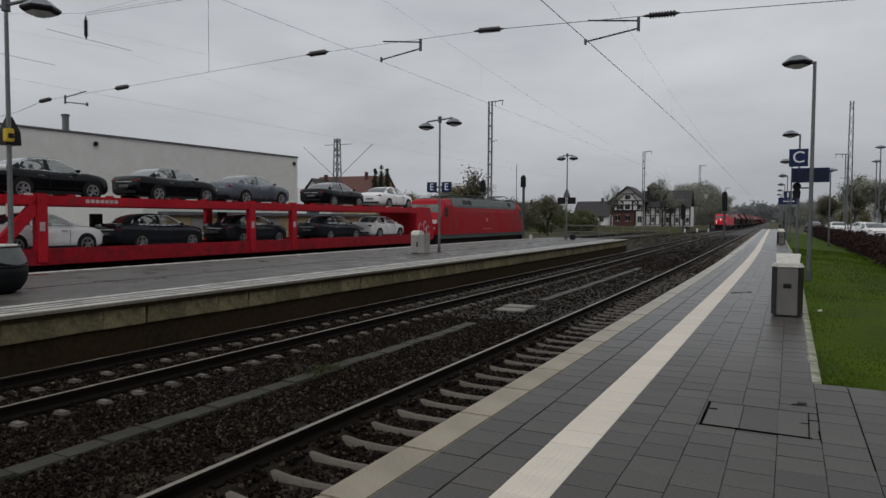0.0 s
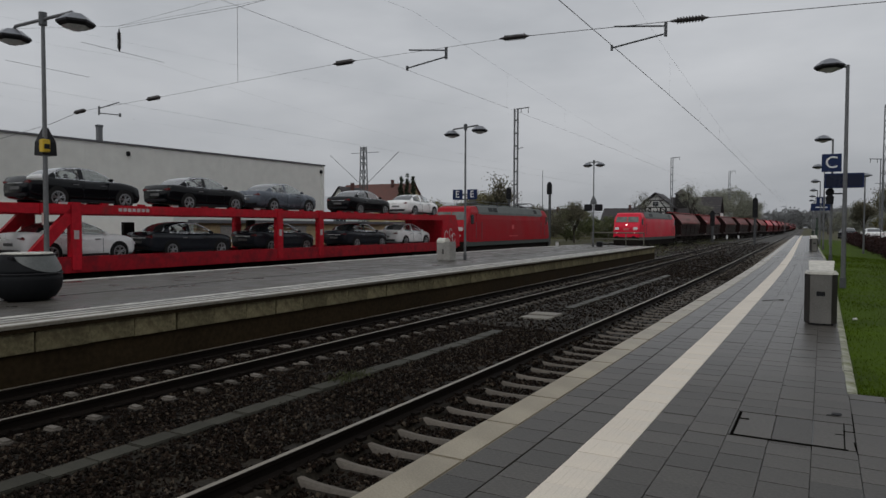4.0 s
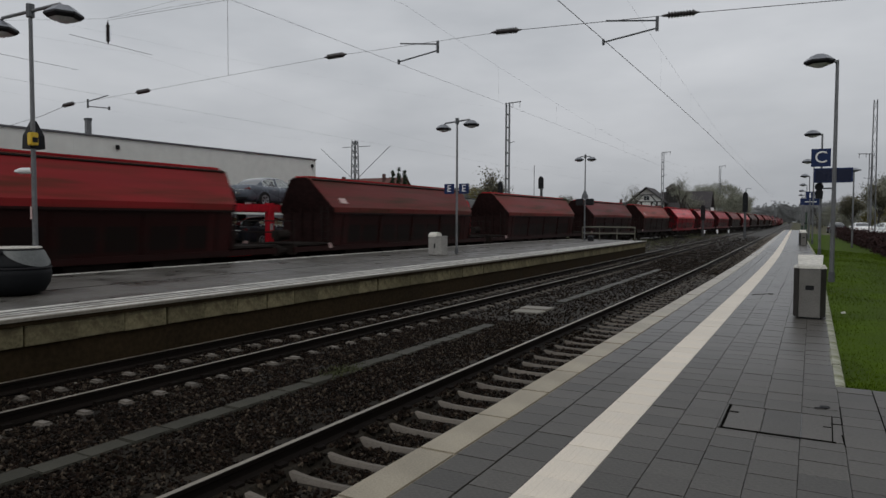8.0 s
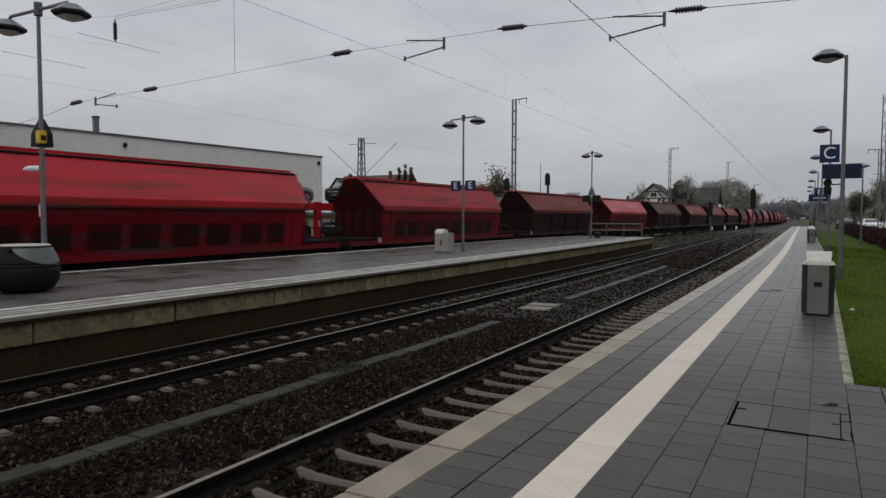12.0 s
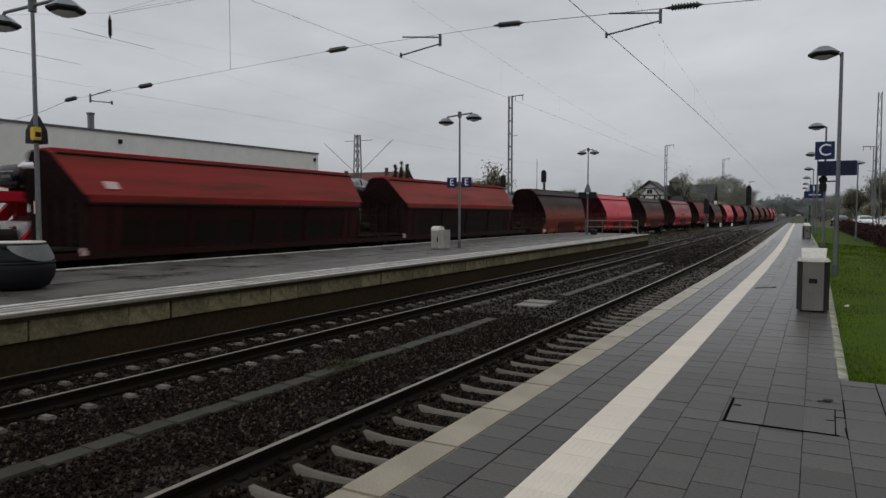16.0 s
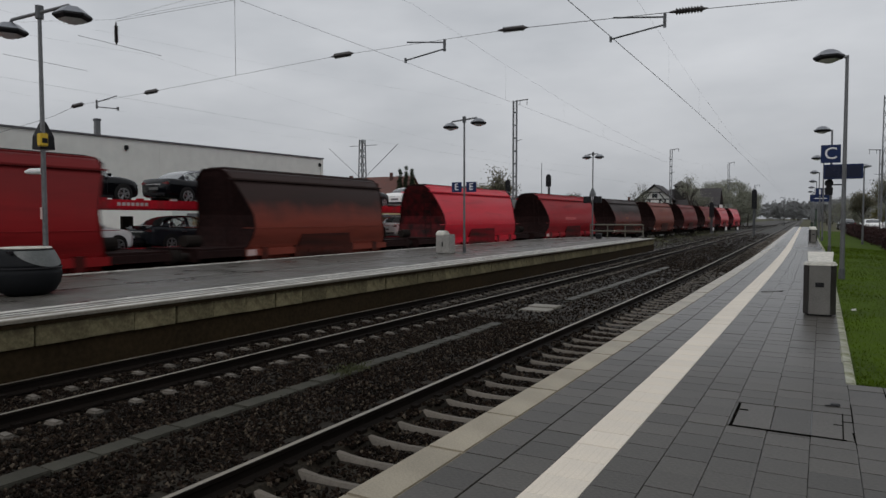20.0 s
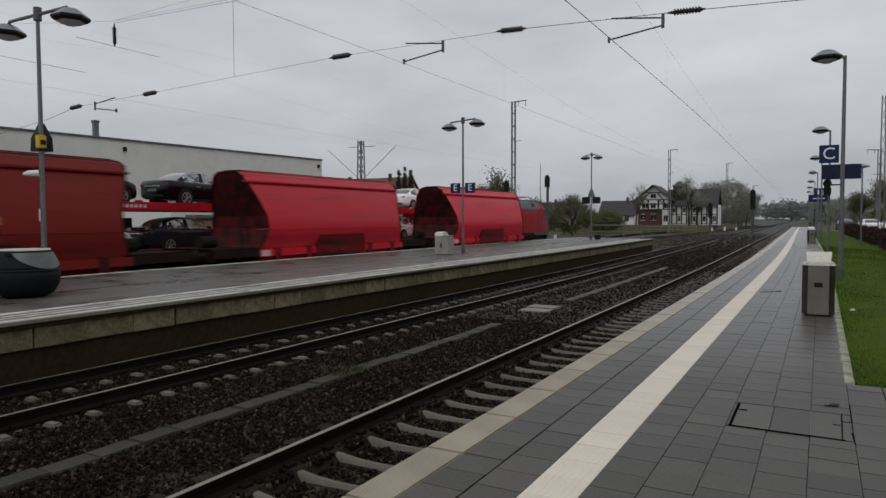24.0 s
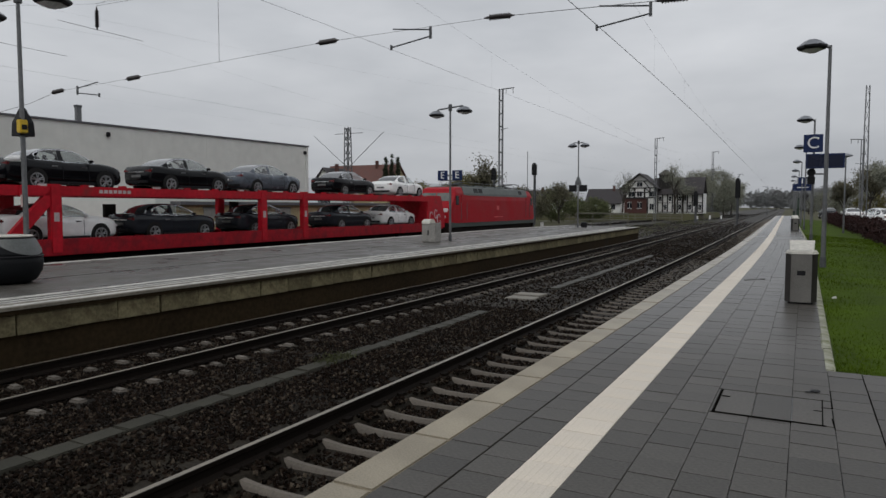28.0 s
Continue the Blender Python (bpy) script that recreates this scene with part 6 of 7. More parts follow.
def build_overhead():
    span = thing("cross_span", label="steel cross-span wire over all tracks", category="overhead wire", kind="structure")
    for (o0, z0), (o1, z1) in zip(SPAN, SPAN[1:]):
        bm = bmesh.new()
        strand(bm, on_line(SPAN_S, o0, z0), on_line(SPAN_S, o1, z1), .008 if o0 > -3 or o1 < -23.4 else .005)
        part("wire", bm, WIRE, span)
    upper = [(5.2, 9.4), (-8, 8.3), (-15.53, 8.0), (-21.1, 8.15)]
    for (o0, z0), (o1, z1) in zip(upper, upper[1:]):
        bm = bmesh.new()
        strand(bm, on_line(SPAN_S, o0, z0), on_line(SPAN_S, o1, z1), .006)
        part("carrier_wire", bm, WIRE, span)
    bm = bmesh.new()
    strand(bm, on_line(SPAN_S, -15.53, 5.76), on_line(SPAN_S, -15.53, 8.0), .007)
    part("hanger", bm, WIRE, span)
    for o, z, lean in ((-2.54, 5.77, 2), (-6.49, 5.92, 2), (-11.53, 5.90, -1), (-19.38, 5.62, -2), (-23.36, 5.50, -4)):
        insulator(at(SPAN_S, o, z) @ pose(0, 0, 0, 0, lean, 0), size=1.0)
    insulator(at(SPAN_S, -21.1, 7.75) @ pose(0, 0, 0, 0, 90, 0))
    for i, (o, d, z) in enumerate(((-3.0, -1, 5.68), (-8.33, -1, 5.82), (-22.25, 1, 5.5))):
        arm = thing("steady_arm", at(SPAN_S, o, z), "steel steady arm holding the contact wire", "steady arm", "steady arms of the overhead line")
        part("drop_bracket", boxed(-.03, .03, -.02, .02, -.2, .1), DARK_STEEL, arm)
        part("upper_tube", rodded((0, 0, .02), (d * 1.1, 0, .16 if d < 0 else .14), .018, n=6), DARK_STEEL, arm)
        part("steady_tube", rodded((0, 0, -.14), (d * 1.15, 0, -.3), .018, n=6), DARK_STEEL, arm)
        part("wire_clamp", boxed(d * 1.15 - .02, d * 1.15 + .02, -.03, .03, -.36, -.24), DARK_STEEL, arm)
    for name, path, z in (("track_1", main_track(-4.05), 5.34), ("track_2", main_track(-9.3), 5.40), ("track_3", freight_line, 5.30)):
        thick = .008 if path(0) > -5 else (.0035 if path(0) > -15 else .0025)
        line = thing("overhead_line_" + name, label="contact and messenger wire over a track", category="overhead wire", kind="structure")
        marks = [-45, SPAN_S, 75, 135, 195, 255]
        for a, b in zip(marks, marks[1:]):
            n = 10
            low, top = bmesh.new(), bmesh.new()
            for i in range(n):
                s0, s1 = a + (b - a) * i / n, a + (b - a) * (i + 1) / n
                def up(q):
                    return z + 1.55 - 1.1 * 4 * q * (1 - q)
                rod(low, on_line(s0, path(s0), z), on_line(s1, path(s1), z), thick, n=5)
                rod(top, on_line(s0, path(s0), up(i / n)), on_line(s1, path(s1), up((i + 1) / n)), .002 if path(0) > -15 else .0015, n=5)
            part("contact_wire", low, WIRE, line)
            part("messenger_wire", top, WIRE, line)
            for i in range(1, n if path(0) > -15 else 1):
                s0, q = a + (b - a) * i / n, i / n
                part("dropper", rodded(on_line(s0, path(s0), z), on_line(s0, path(s0), z + 1.55 - 4.4 * q * (1 - q)), .0012, n=4), WIRE, line)
    # stiffened pieces of the messenger wires at the cross-span
    for o, z in ((-21.2, 7.39), (-25.6, 7.31)):
        part("support_piece", rodded(on_line(SPAN_S - 1.3, o, z), on_line(SPAN_S + 1.9, o, z), .008, n=6), WIRE, span)
    for a in ((-29.49, 9.26), (-14.0, 8.44), (-12.15, 8.0)):
        bm = bmesh.new()
        strand(bm, on_line(SPAN_S, -21.17, 8.22), on_line(SPAN_S, *a), .004)
        part("head_wire", bm, WIRE, span)
    # two more wires crossing high over the yard
    feeder = thing("feeder_lines", label="thin feeder wires high over the yard", category="overhead wire", kind="structure")
    for a, b in (((-30, -29.5, 8.9), (60, -25.4, 12.0)), ((-10, -30, 8.0), (75, -52, 11.3))):
        bm = bmesh.new()
        strand(bm, on_line(*a), on_line(*b), .0016, 1.0, 8)
        part("wire", bm, WIRE, feeder)


def lattice_mast(name, m, h, w, label, arms=()):
    mast = thing(name, m, label, "mast")
    for x in (-1, 1):
        for y in (-1, 1):
            part("leg", rodded((x * w, y * w, 0), (x * w * .55, y * w * .55, h), .03 + .16 * (w - .2), .03 + .13 * (w - .2), n=5), DARK_STEEL if w > .4 else STEEL, mast)
    n = int(h / .9)
    bm = bmesh.new()
    for i in range(n):
        z0, z1 = h * i / n, h * (i + 1) / n
        a, b = w * (1 - .45 * i / n), w * (1 - .45 * (i + 1) / n)
        for k in range(4):
            c = [(-1, -1), (1, -1), (1, 1), (-1, 1)]
            p, q = c[k], c[(k + 1) % 4]
            if i % 2:
                p, q = q, p
            rod(bm, (p[0] * a, p[1] * a, z0), (q[0] * b, q[1] * b, z1), .018 + .16 * max(w - .35, 0), n=4)
    part("lattice", bm, DARK_STEEL if w > .4 else STEEL, mast, "diagonal lattice bars")
    part("foundation", boxed(-w - .2, w + .2, -w - .2, w + .2, -.3, .12), SLEEPER, mast)
    for a, b in arms:
        part("arm", rodded(a, b, .035, n=6), STEEL, mast)
    return mast


def line_mast(s, o, h, d, label):
    """Steel channel mast with a short bracket on top."""
    mast = thing("overhead_line_mast", at(s, o, -1.1), label, "mast", "overhead line masts")
    for x in (-.16, .16):
        part("channel", boxed(x - .05, x + .05, -.12, .12, 0, h, bevel=.01), STEEL, mast)
    for i in range(int(h / 1.2)):
        part("batten", boxed(-.16, .16, -.125, -.115, .4 + i * 1.2, .55 + i * 1.2), STEEL, mast)
    part("top_bracket", rodded((0, 0, h - .05), (d * 1.3, 0, h + .02), .05), STEEL, mast)
    part("hanger", rodded((d * 1.2, 0, h), (d * 1.2, 0, h - .5), .03), STEEL, mast)
    part("hanger", rodded((d * .5, 0, h), (d * .5, 0, h - .45), .03), STEEL, mast)
    part("side_arm", rodded((0, 0, h * .72), (d * .7, 0, h * .73), .03), STEEL, mast)
    part("foundation", boxed(-.4, .4, -.4, .4, -.3, .15), SLEEPER, mast)
    return mast


def signal(s, o, top, label, high=1.5):
    g = thing("railway_signal", at(s, o, -1.05), label, "railway signal")
    part("mast", rodded((0, 0, 0), (0, 0, top - .4), .07), DARK_STEEL, g)
    part("screen", lofted([[(-.32, y, top - high), (.32, y, top - high), (.32, y, top - .3), (.12, y, top), (-.12, y, top), (-.32, y, top - .3)] for y in (-.08, .08)]), BLACK, g, "black signal screen")
    part("ladder", boxed(-.16, .16, .14, .17, .3, top - high), DARK_STEEL, g)
    part("hood", boxed(-.12, .12, -.3, -.08, top - high * .6, top - high * .5), BLACK, g)


def build_masts():
    line_mast(60, -24.85, 13.6, 1, "tall steel overhead line mast beyond the car train")
    line_mast(120, -20.8, 14.2, 1, "tall steel overhead line mast before the half-timbered house")
    line_mast(172, -16.6, 15.5, 1, "distant overhead line mast")
    line_mast(215, -13.5, 12, 1, "distant overhead line mast")
    line_mast(240, -6.5, 9.0, -1, "distant overhead line mast")
    line_mast(95, 7.2, 10.6, -1, "overhead line mast behind the hedge")
    lattice_mast("lattice_mast", at(60, 4.55, -.4), 10.9, .2, "slim steel lattice mast behind the hedge")
    lattice_mast("lattice_mast", at(15, 5.4, -.4), 10.0, .3, "steel lattice mast carrying the cross-span")
    lattice_mast("lattice_mast", at(15, -31.0, -1.1), 10.6, .3, "steel lattice mast carrying the cross-span")
    p = lattice_mast("power_pylon", at(75, -52.7, -1.1), 13.0, .5, "grey lattice pylon with spreading arms behind the yard", (((-.4, 0, 11.6), (.4, 0, 12.0)), ((-2.0, 0, 12.2), (2.4, 0, 12.2)), ((-.35, 0, 12.9), (.35, 0, 12.9))))
    for d in (-1, 1):
        part("slanted_arm", rodded((d * .4, 0, 8.0), (d * 5.5, 0, 12.1), .035, n=6), STEEL, p)
    signal(80, -28.5, 7.9, "black-faced railway signal beside the loco")
    signal(80, -33.9, 7.4, "black-faced railway signal by the bushes")
    signal(98, -6.5, 6.3, "tall black railway signal between the tracks", 2.6)
    signal(106.5, -12.7, 4.8, "black railway signal beside the freight line", 2.2)
    for s, o, w, h in ((115, -11.5, .13, 1.1), (115, -13.4, .13, 1.0), (122, -10.4, .12, 1.0), (62, -21.4, .14, .95)):
        k = thing("marker_post", at(s, o, -1.0), "small white trackside marker post", "marker post")
        part("board", boxed(-w, w, -.05, .05, h * .45, h, bevel=.02), WHITE, k)
        part("post", boxed(-.06, .06, -.04, .04, 0, h * .5), DARK_STEEL, k)
    k = thing("equipment_box", at(49.2, -13.85, ISLAND_Z), "small dark equipment box by the lamp", "equipment box")
    part("case", boxed(-.2, .2, -.18, .18, 0, .34, bevel=.03), BLACK, k)
    part("lid", boxed(-.22, .22, -.2, .2, .34, .39, bevel=.01), DARK_STEEL, k)
    k = thing("slim_mast", at(90, -33, -1.1), "thin grey steel pole beside the signals", "mast")
    part("shaft", rodded((0, 0, 0), (0, 0, 10.2), .07, .04), STEEL, k)
    part("foundation", boxed(-.25, .25, -.25, .25, -.1, .15), SLEEPER, k)
    for s, o, h in ((49.5, 2.62, 5.0), (60, 6.5, 7.3), (70, 7.4, 7.0)):
        l = thing("car_park_lamp", at(s, o, -.3), "slim street lamp by the car park", "street lamp", "car park lamps")
        pole(l, h, .05)
        part("hood", turned([(.05, h + .1), (.38, h - .02), (.40, h - .08), (.1, h - .16)], 14), LAMP_SHELL, l)


# ---------- plants ----------
def leaf_material(name, colour, spread=.5):
    m = bpy.data.materials.new(name)
    m.use_nodes = True
    nodes, links = m.node_tree.nodes, m.node_tree.links
    geo, mapr, mix = nodes.new("ShaderNodeNewGeometry"), nodes.new("ShaderNodeMapRange"), nodes.new("ShaderNodeMixRGB")
    mapr.inputs["To Min"].default_value, mapr.inputs["To Max"].default_value = 1 - spread, 1 + spread
    links.new(geo.outputs["Random Per Island"], mapr.inputs["Value"])
    mix.blend_type, mix.inputs["Fac"].default_value = "MULTIPLY", 1.0
    mix.inputs["Color1"].default_value = (*colour, 1)
    links.new(mapr.outputs["Result"], mix.inputs["Color2"])
    links.new(mix.outputs[0], nodes["Principled BSDF"].inputs["Base Color"])
    nodes["Principled BSDF"].inputs["Roughness"].default_value = .7
    nodes["Principled BSDF"].inputs["Specular IOR Level"].default_value = .15
    return m


BARK = material("wet_bark", (.045, .038, .03), .9, grain=8)
LEAF_GREEN = leaf_material("spring_leaves", (.088, .10, .045))
LEAF_DARK = leaf_material("dark_needles", (.025, .035, .02))
LEAF_YELLOW = leaf_material("yellow_green_leaves", (.12, .105, .03))
LEAF_RED = leaf_material("copper_hedge_leaves", (.023, .0085, .0075))
LEAF_TWIG = leaf_material("budding_twigs", (.10, .094, .062))
# far leaves are painted pale grey, with the distance haze in the colour
LEAF_FAR = leaf_material("haze_paled_wood", (.22, .225, .225), .2)
# leaf colour lightened so that it carries the haze of mid-distance trees
LEAF_HAZY = leaf_material("haze_paled_leaves", (.2, .205, .16), .4)


def leaves(rnd, points, per, spread, size):
    verts, faces = [], []
    for p in points:
        for _ in range(per):
            c = p + Vector((rnd.gauss(0, spread), rnd.gauss(0, spread), rnd.gauss(0, spread * .8)))
            u = Vector((rnd.uniform(-1, 1), rnd.uniform(-1, 1), rnd.uniform(-1, 1))).normalized()
            v = u.orthogonal().normalized()
            k, r = len(verts), size * rnd.uniform(.6, 1.3)
            verts += [c - u * r, c + v * r * .5, c + u * r, c - v * r * .5]
            faces.append((k, k + 1, k + 2, k + 3))
    return verts, faces


def tree(m, h, width, leaf, label, seed, per=26, size=.16, bare=.0, name="tree"):
    rnd = random.Random(seed)
    t = thing(name, m, label, "tree")
    bm, tips = bmesh.new(), []

    def grow(p, d, length, r, depth):
        q = p + d * length
        rod(bm, p, q, r, r * .65, n=6 if depth < 2 else 4)
        if depth >= 2:
            tips.append(q)
            tips.append(p.lerp(q, .5))
        if depth == 4:
            return
        for _ in range(3 if depth else 5):
            a = rnd.uniform(0, 6.2832)
            side = Vector((math.cos(a), math.sin(a), 0)) * width / h * 1.9
            nd = (d * rnd.uniform(.5, .9) + side * rnd.uniform(.35, .8) + Vector((0, 0, .25))).normalized()
            grow(p.lerp(q, rnd.uniform(.55, 1)), nd, length * rnd.uniform(.55, .78), r * .55, depth + 1)
    grow(Vector((0, 0, 0)), Vector((rnd.uniform(-.06, .06), rnd.uniform(-.06, .06), 1)), h * .36, h * .022, 0)
    part("trunk", bm, BARK, t, "dark wet trunk with limbs")
    if per:
        keep = [p for p in tips if rnd.random() > bare]
        v, f = leaves(rnd, keep, int(per * 1.5), h * .055, size * .75)
        soup("crown", v, f, leaf, t, "", "")
    return t


def conifer(m, h, label, seed):
    rnd = random.Random(seed)
    t = thing("fir_tree", m, label, "tree")
    part("trunk", rodded((0, 0, 0), (0, 0, h), h * .02, .02), BARK, t)
    pts = []
    for i in range(220):
        k = 1 - rnd.random() ** .6
        a, r = rnd.uniform(0, 6.28), ((1 - k) * h * .105 + .04) * rnd.uniform(.2, 1)
        pts.append(Vector((r * math.cos(a), r * math.sin(a), h * (.1 + .9 * k))))
    v, f = leaves(rnd, pts, 34, .16, .12)
    soup("crown", v, f, LEAF_DARK, t, "", "")


def bush(m, w, d, h, leaf, label, seed, count=160, size=.2):
    rnd = random.Random(seed)
    b = thing("bush", m, label, "bush")
    bm = bmesh.new()
    for i in range(7):
        a = rnd.uniform(0, 6.28)
        rod(bm, (0, 0, 0), (w * .4 * math.cos(a), d * .4 * math.sin(a), h * .8), .05, .015, n=4)
    part("woody_base", bm, BARK, b)
    pts = []
    for _ in range(count):
        u = Vector((rnd.gauss(0, 1), rnd.gauss(0, 1), rnd.gauss(0, 1))).normalized() * rnd.uniform(.5, 1) ** .5
        pts.append(Vector((u.x * w / 2, u.y * d / 2, h * .52 + u.z * h * .46 * rnd.uniform(.7, 1.1))))
    v, f = leaves(rnd, pts, 34, min(.22 * h / 3, .42), size * .62)
    soup("foliage", v, f, leaf, b, "", "")


def build_plants():
    # copper hedge between lawn and car park
    rnd = random.Random(31)
    h = thing("hedge", label="dark copper-leaved hedge between lawn and car park", category="hedge")
    bm = bmesh.new()
    for i in range(150):
        s = 10 + i * .5
        p = on_line(s, 3.6 + rnd.uniform(-.1, .1), -.35)
        rod(bm, p, p + Vector((rnd.uniform(-.15, .15), rnd.uniform(-.15, .15), 1.0)), .02, .008, n=4)
    part("woody_base", bm, BARK, h)
    pts = [on_line(rnd.uniform(10, 86), 3.65 + rnd.gauss(0, .22), rnd.uniform(-.28, .74)) for _ in range(2600)]
    v, f = leaves(rnd, pts, 9, .10, .07)
    soup("foliage", v, f, LEAF_RED, h, "", "")
    # behind the car park
    tree(at(104, 12.2, -.3), 8.4, 4.4, LEAF_HAZY, "budding green tree behind the parked cars", 1)
    tree(at(112, 9.6, -.3), 7.8, 4.2, LEAF_TWIG, "twiggy budding tree behind the car park", 2, 14, .14, .2)
    tree(at(122, 7.2, -.3), 7.0, 3.6, LEAF_TWIG, "twiggy budding tree behind the car park", 3, 14, .14, .2)
    tree(at(108, 17.5, -.3), 9.4, 5.0, LEAF_HAZY, "budding green tree behind the parked cars", 4)
    tree(at(132, 12.5, -.3), 9.6, 5.0, LEAF_HAZY, "budding green tree beyond the car park", 5)
    for i, (s, o, w, hh) in enumerate(((106, 16.5, 11, 4.6), (116, 13, 10, 4.2), (127, 9.4, 8, 4.4), (100, 24, 10, 5), (142, 8, 11, 5.2))):
        bush(at(s, o, -.4), w, 4, hh, LEAF_YELLOW if i % 2 else LEAF_HAZY, "yellowish green shrubs behind the car park", 40 + i, 170)
    # weeds on the gravel past the island's end
    pts = []
    for _ in range(700):
        s, o = rnd.uniform(55, 128), rnd.uniform(-16.6, -11.3)
        if noise.noise((s * .12, o * .5, 3)) > -.05:
            pts.append(on_line(s, o, rnd.uniform(-1.05, -.97)))
    for half, leaf, label in ((pts[::2], LEAF_TWIG, "withered brown weeds on the far gravel"), (pts[1::2], LEAF_GREEN, "low green weeds on the far gravel")):
        v, f = leaves(rnd, half, 10, .3, .07)
        soup("weeds", v, f, leaf, None, label, "stuff", "weeds")
    # beyond the standing locomotive
    tree(at(85, -37.0, -1.1), 10.4, 4.0, LEAF_TWIG, "dark sparse tree rising behind the locomotive", 11, 9, .2, .5)
    tree(at(92, -35.0, -1.1), 6.5, 4.4, LEAF_TWIG, "twiggy bare tree behind the locomotive", 12, 8, .14, .3)
    tree(at(100, -31.5, -1.1), 6.8, 4.2, LEAF_TWIG, "twiggy bare tree beyond the signals", 13, 8, .14, .3)
    bush(at(90, -42.0, -1.1), 10, 4, 7.3, LEAF_YELLOW, "yellow-green budding shrubs beyond the siding", 14, 240, .22)
    bush(at(104, -38.5, -1.1), 9, 4, 5.4, LEAF_TWIG, "brown twiggy shrubs beyond the siding", 15, 240, .2)
    bush(at(112, -35.5, -1.1), 8, 5, 6.0, LEAF_GREEN, "dark green shrubs beyond the locomotive", 16, 260, .22)
    bush(at(118, -31.5, -1.1), 7, 5, 4.2, LEAF_GREEN, "dark green shrubs beside the line", 17, 220, .2)
    bush(at(126, -33.5, -1.1), 7, 4, 3.4, LEAF_TWIG, "brownish shrubs before the house", 18, 160)
    for i, (x, hh) in enumerate(((-68.4, 12.0), (-67.1, 12.5), (-65.8, 12.0))):
        conifer(at(110, x, -1.1), hh, "dark fir tree behind the red roof", 60 + i)
    bush(at(95, -53.4, -1.1), 6.5, 4, 6.9, LEAF_YELLOW, "yellow-green shrubs behind the car train", 33, 200)
    bush(at(95, -44.2, -1.1), 7.5, 4, 7.7, LEAF_YELLOW, "yellow-green budding shrubs behind the locomotive", 34, 220)
    bush(at(112, -58, -1.1), 11, 4, 6.5, LEAF_YELLOW, "yellow-green shrubs behind the siding", 20, 220)
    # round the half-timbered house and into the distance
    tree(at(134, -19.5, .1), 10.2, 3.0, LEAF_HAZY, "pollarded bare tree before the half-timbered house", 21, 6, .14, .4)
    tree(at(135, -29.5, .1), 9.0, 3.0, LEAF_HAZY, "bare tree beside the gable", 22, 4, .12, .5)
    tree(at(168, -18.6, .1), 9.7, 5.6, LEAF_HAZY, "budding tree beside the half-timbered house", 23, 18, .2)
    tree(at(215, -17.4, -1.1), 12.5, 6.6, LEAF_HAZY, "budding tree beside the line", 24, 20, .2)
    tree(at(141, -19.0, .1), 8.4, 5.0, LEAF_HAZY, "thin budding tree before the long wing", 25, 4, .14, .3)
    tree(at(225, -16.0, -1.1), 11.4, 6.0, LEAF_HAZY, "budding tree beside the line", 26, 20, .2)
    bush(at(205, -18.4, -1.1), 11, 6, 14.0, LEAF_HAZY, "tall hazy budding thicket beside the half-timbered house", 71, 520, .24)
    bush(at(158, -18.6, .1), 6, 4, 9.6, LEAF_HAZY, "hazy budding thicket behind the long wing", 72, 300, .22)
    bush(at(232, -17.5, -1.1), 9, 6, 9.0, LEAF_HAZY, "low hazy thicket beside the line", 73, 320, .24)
    for i in range(16):
        s = 250 + 14 * i
        o, k = -22 + 2.6 * i + (i % 3) * 3, 1
        if -20 < o < 6:
            # the wood behind the open line stands farther off
            s, o, k = 770 + 9 * i, (o + 4) * 2.6, 2.4
        bush(at(s, o, -1.1), 16 * k, 8, (6.5 + 3 * ((i * 7) % 5) / 4) * k, LEAF_FAR, "distant wood edge, leaves paled for haze", 80 + i, 130 if k == 1 else 260, .5 * (k + 1) / 2)
    for i in range(6):
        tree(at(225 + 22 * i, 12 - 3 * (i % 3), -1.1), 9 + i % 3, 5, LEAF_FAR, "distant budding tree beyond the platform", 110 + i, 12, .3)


# ---------- buildings ----------
ROOF_RED = material("red_roof_tiles", (.125, .055, .045), .8, grain=12, blotch=1)
ROOF_DARK = material("dark_slate_roof", (.045, .04, .042), .8, grain=10, blotch=1)
TIMBER = material("black_timber", (.018, .016, .015), .8, grain=12)
PLASTER = material("white_plaster", (.75, .75, .73), .8, grain=6, blotch=.6)
BRICK = material("red_brick", (.085, .036, .03), .85, grain=20, blotch=1.2)


def gable_roof(parent, x0, x1, y0, y1, z, h, over=.4, along="y", mat=None):
    if along == "y":
        xm = (x0 + x1) / 2
        rings = [[(x0 - over, y, z - .12), (xm, y, z + h), (x1 + over, y, z - .12), (x1 + over, y, z - .3), (xm, y, z + h - .22), (x0 - over, y, z - .3)] for y in (y0 - over, y1 + over)]
    else:
        ym = (y0 + y1) / 2
        rings = [[(x, y0 - over, z - .12), (x, ym, z + h), (x, y1 + over, z - .12), (x, y1 + over, z - .3), (x, ym, z + h - .22), (x, y0 - over, z - .3)] for x in (x0 - over, x1 + over)]
    return part("roof", lofted(rings), mat or ROOF_DARK, parent)


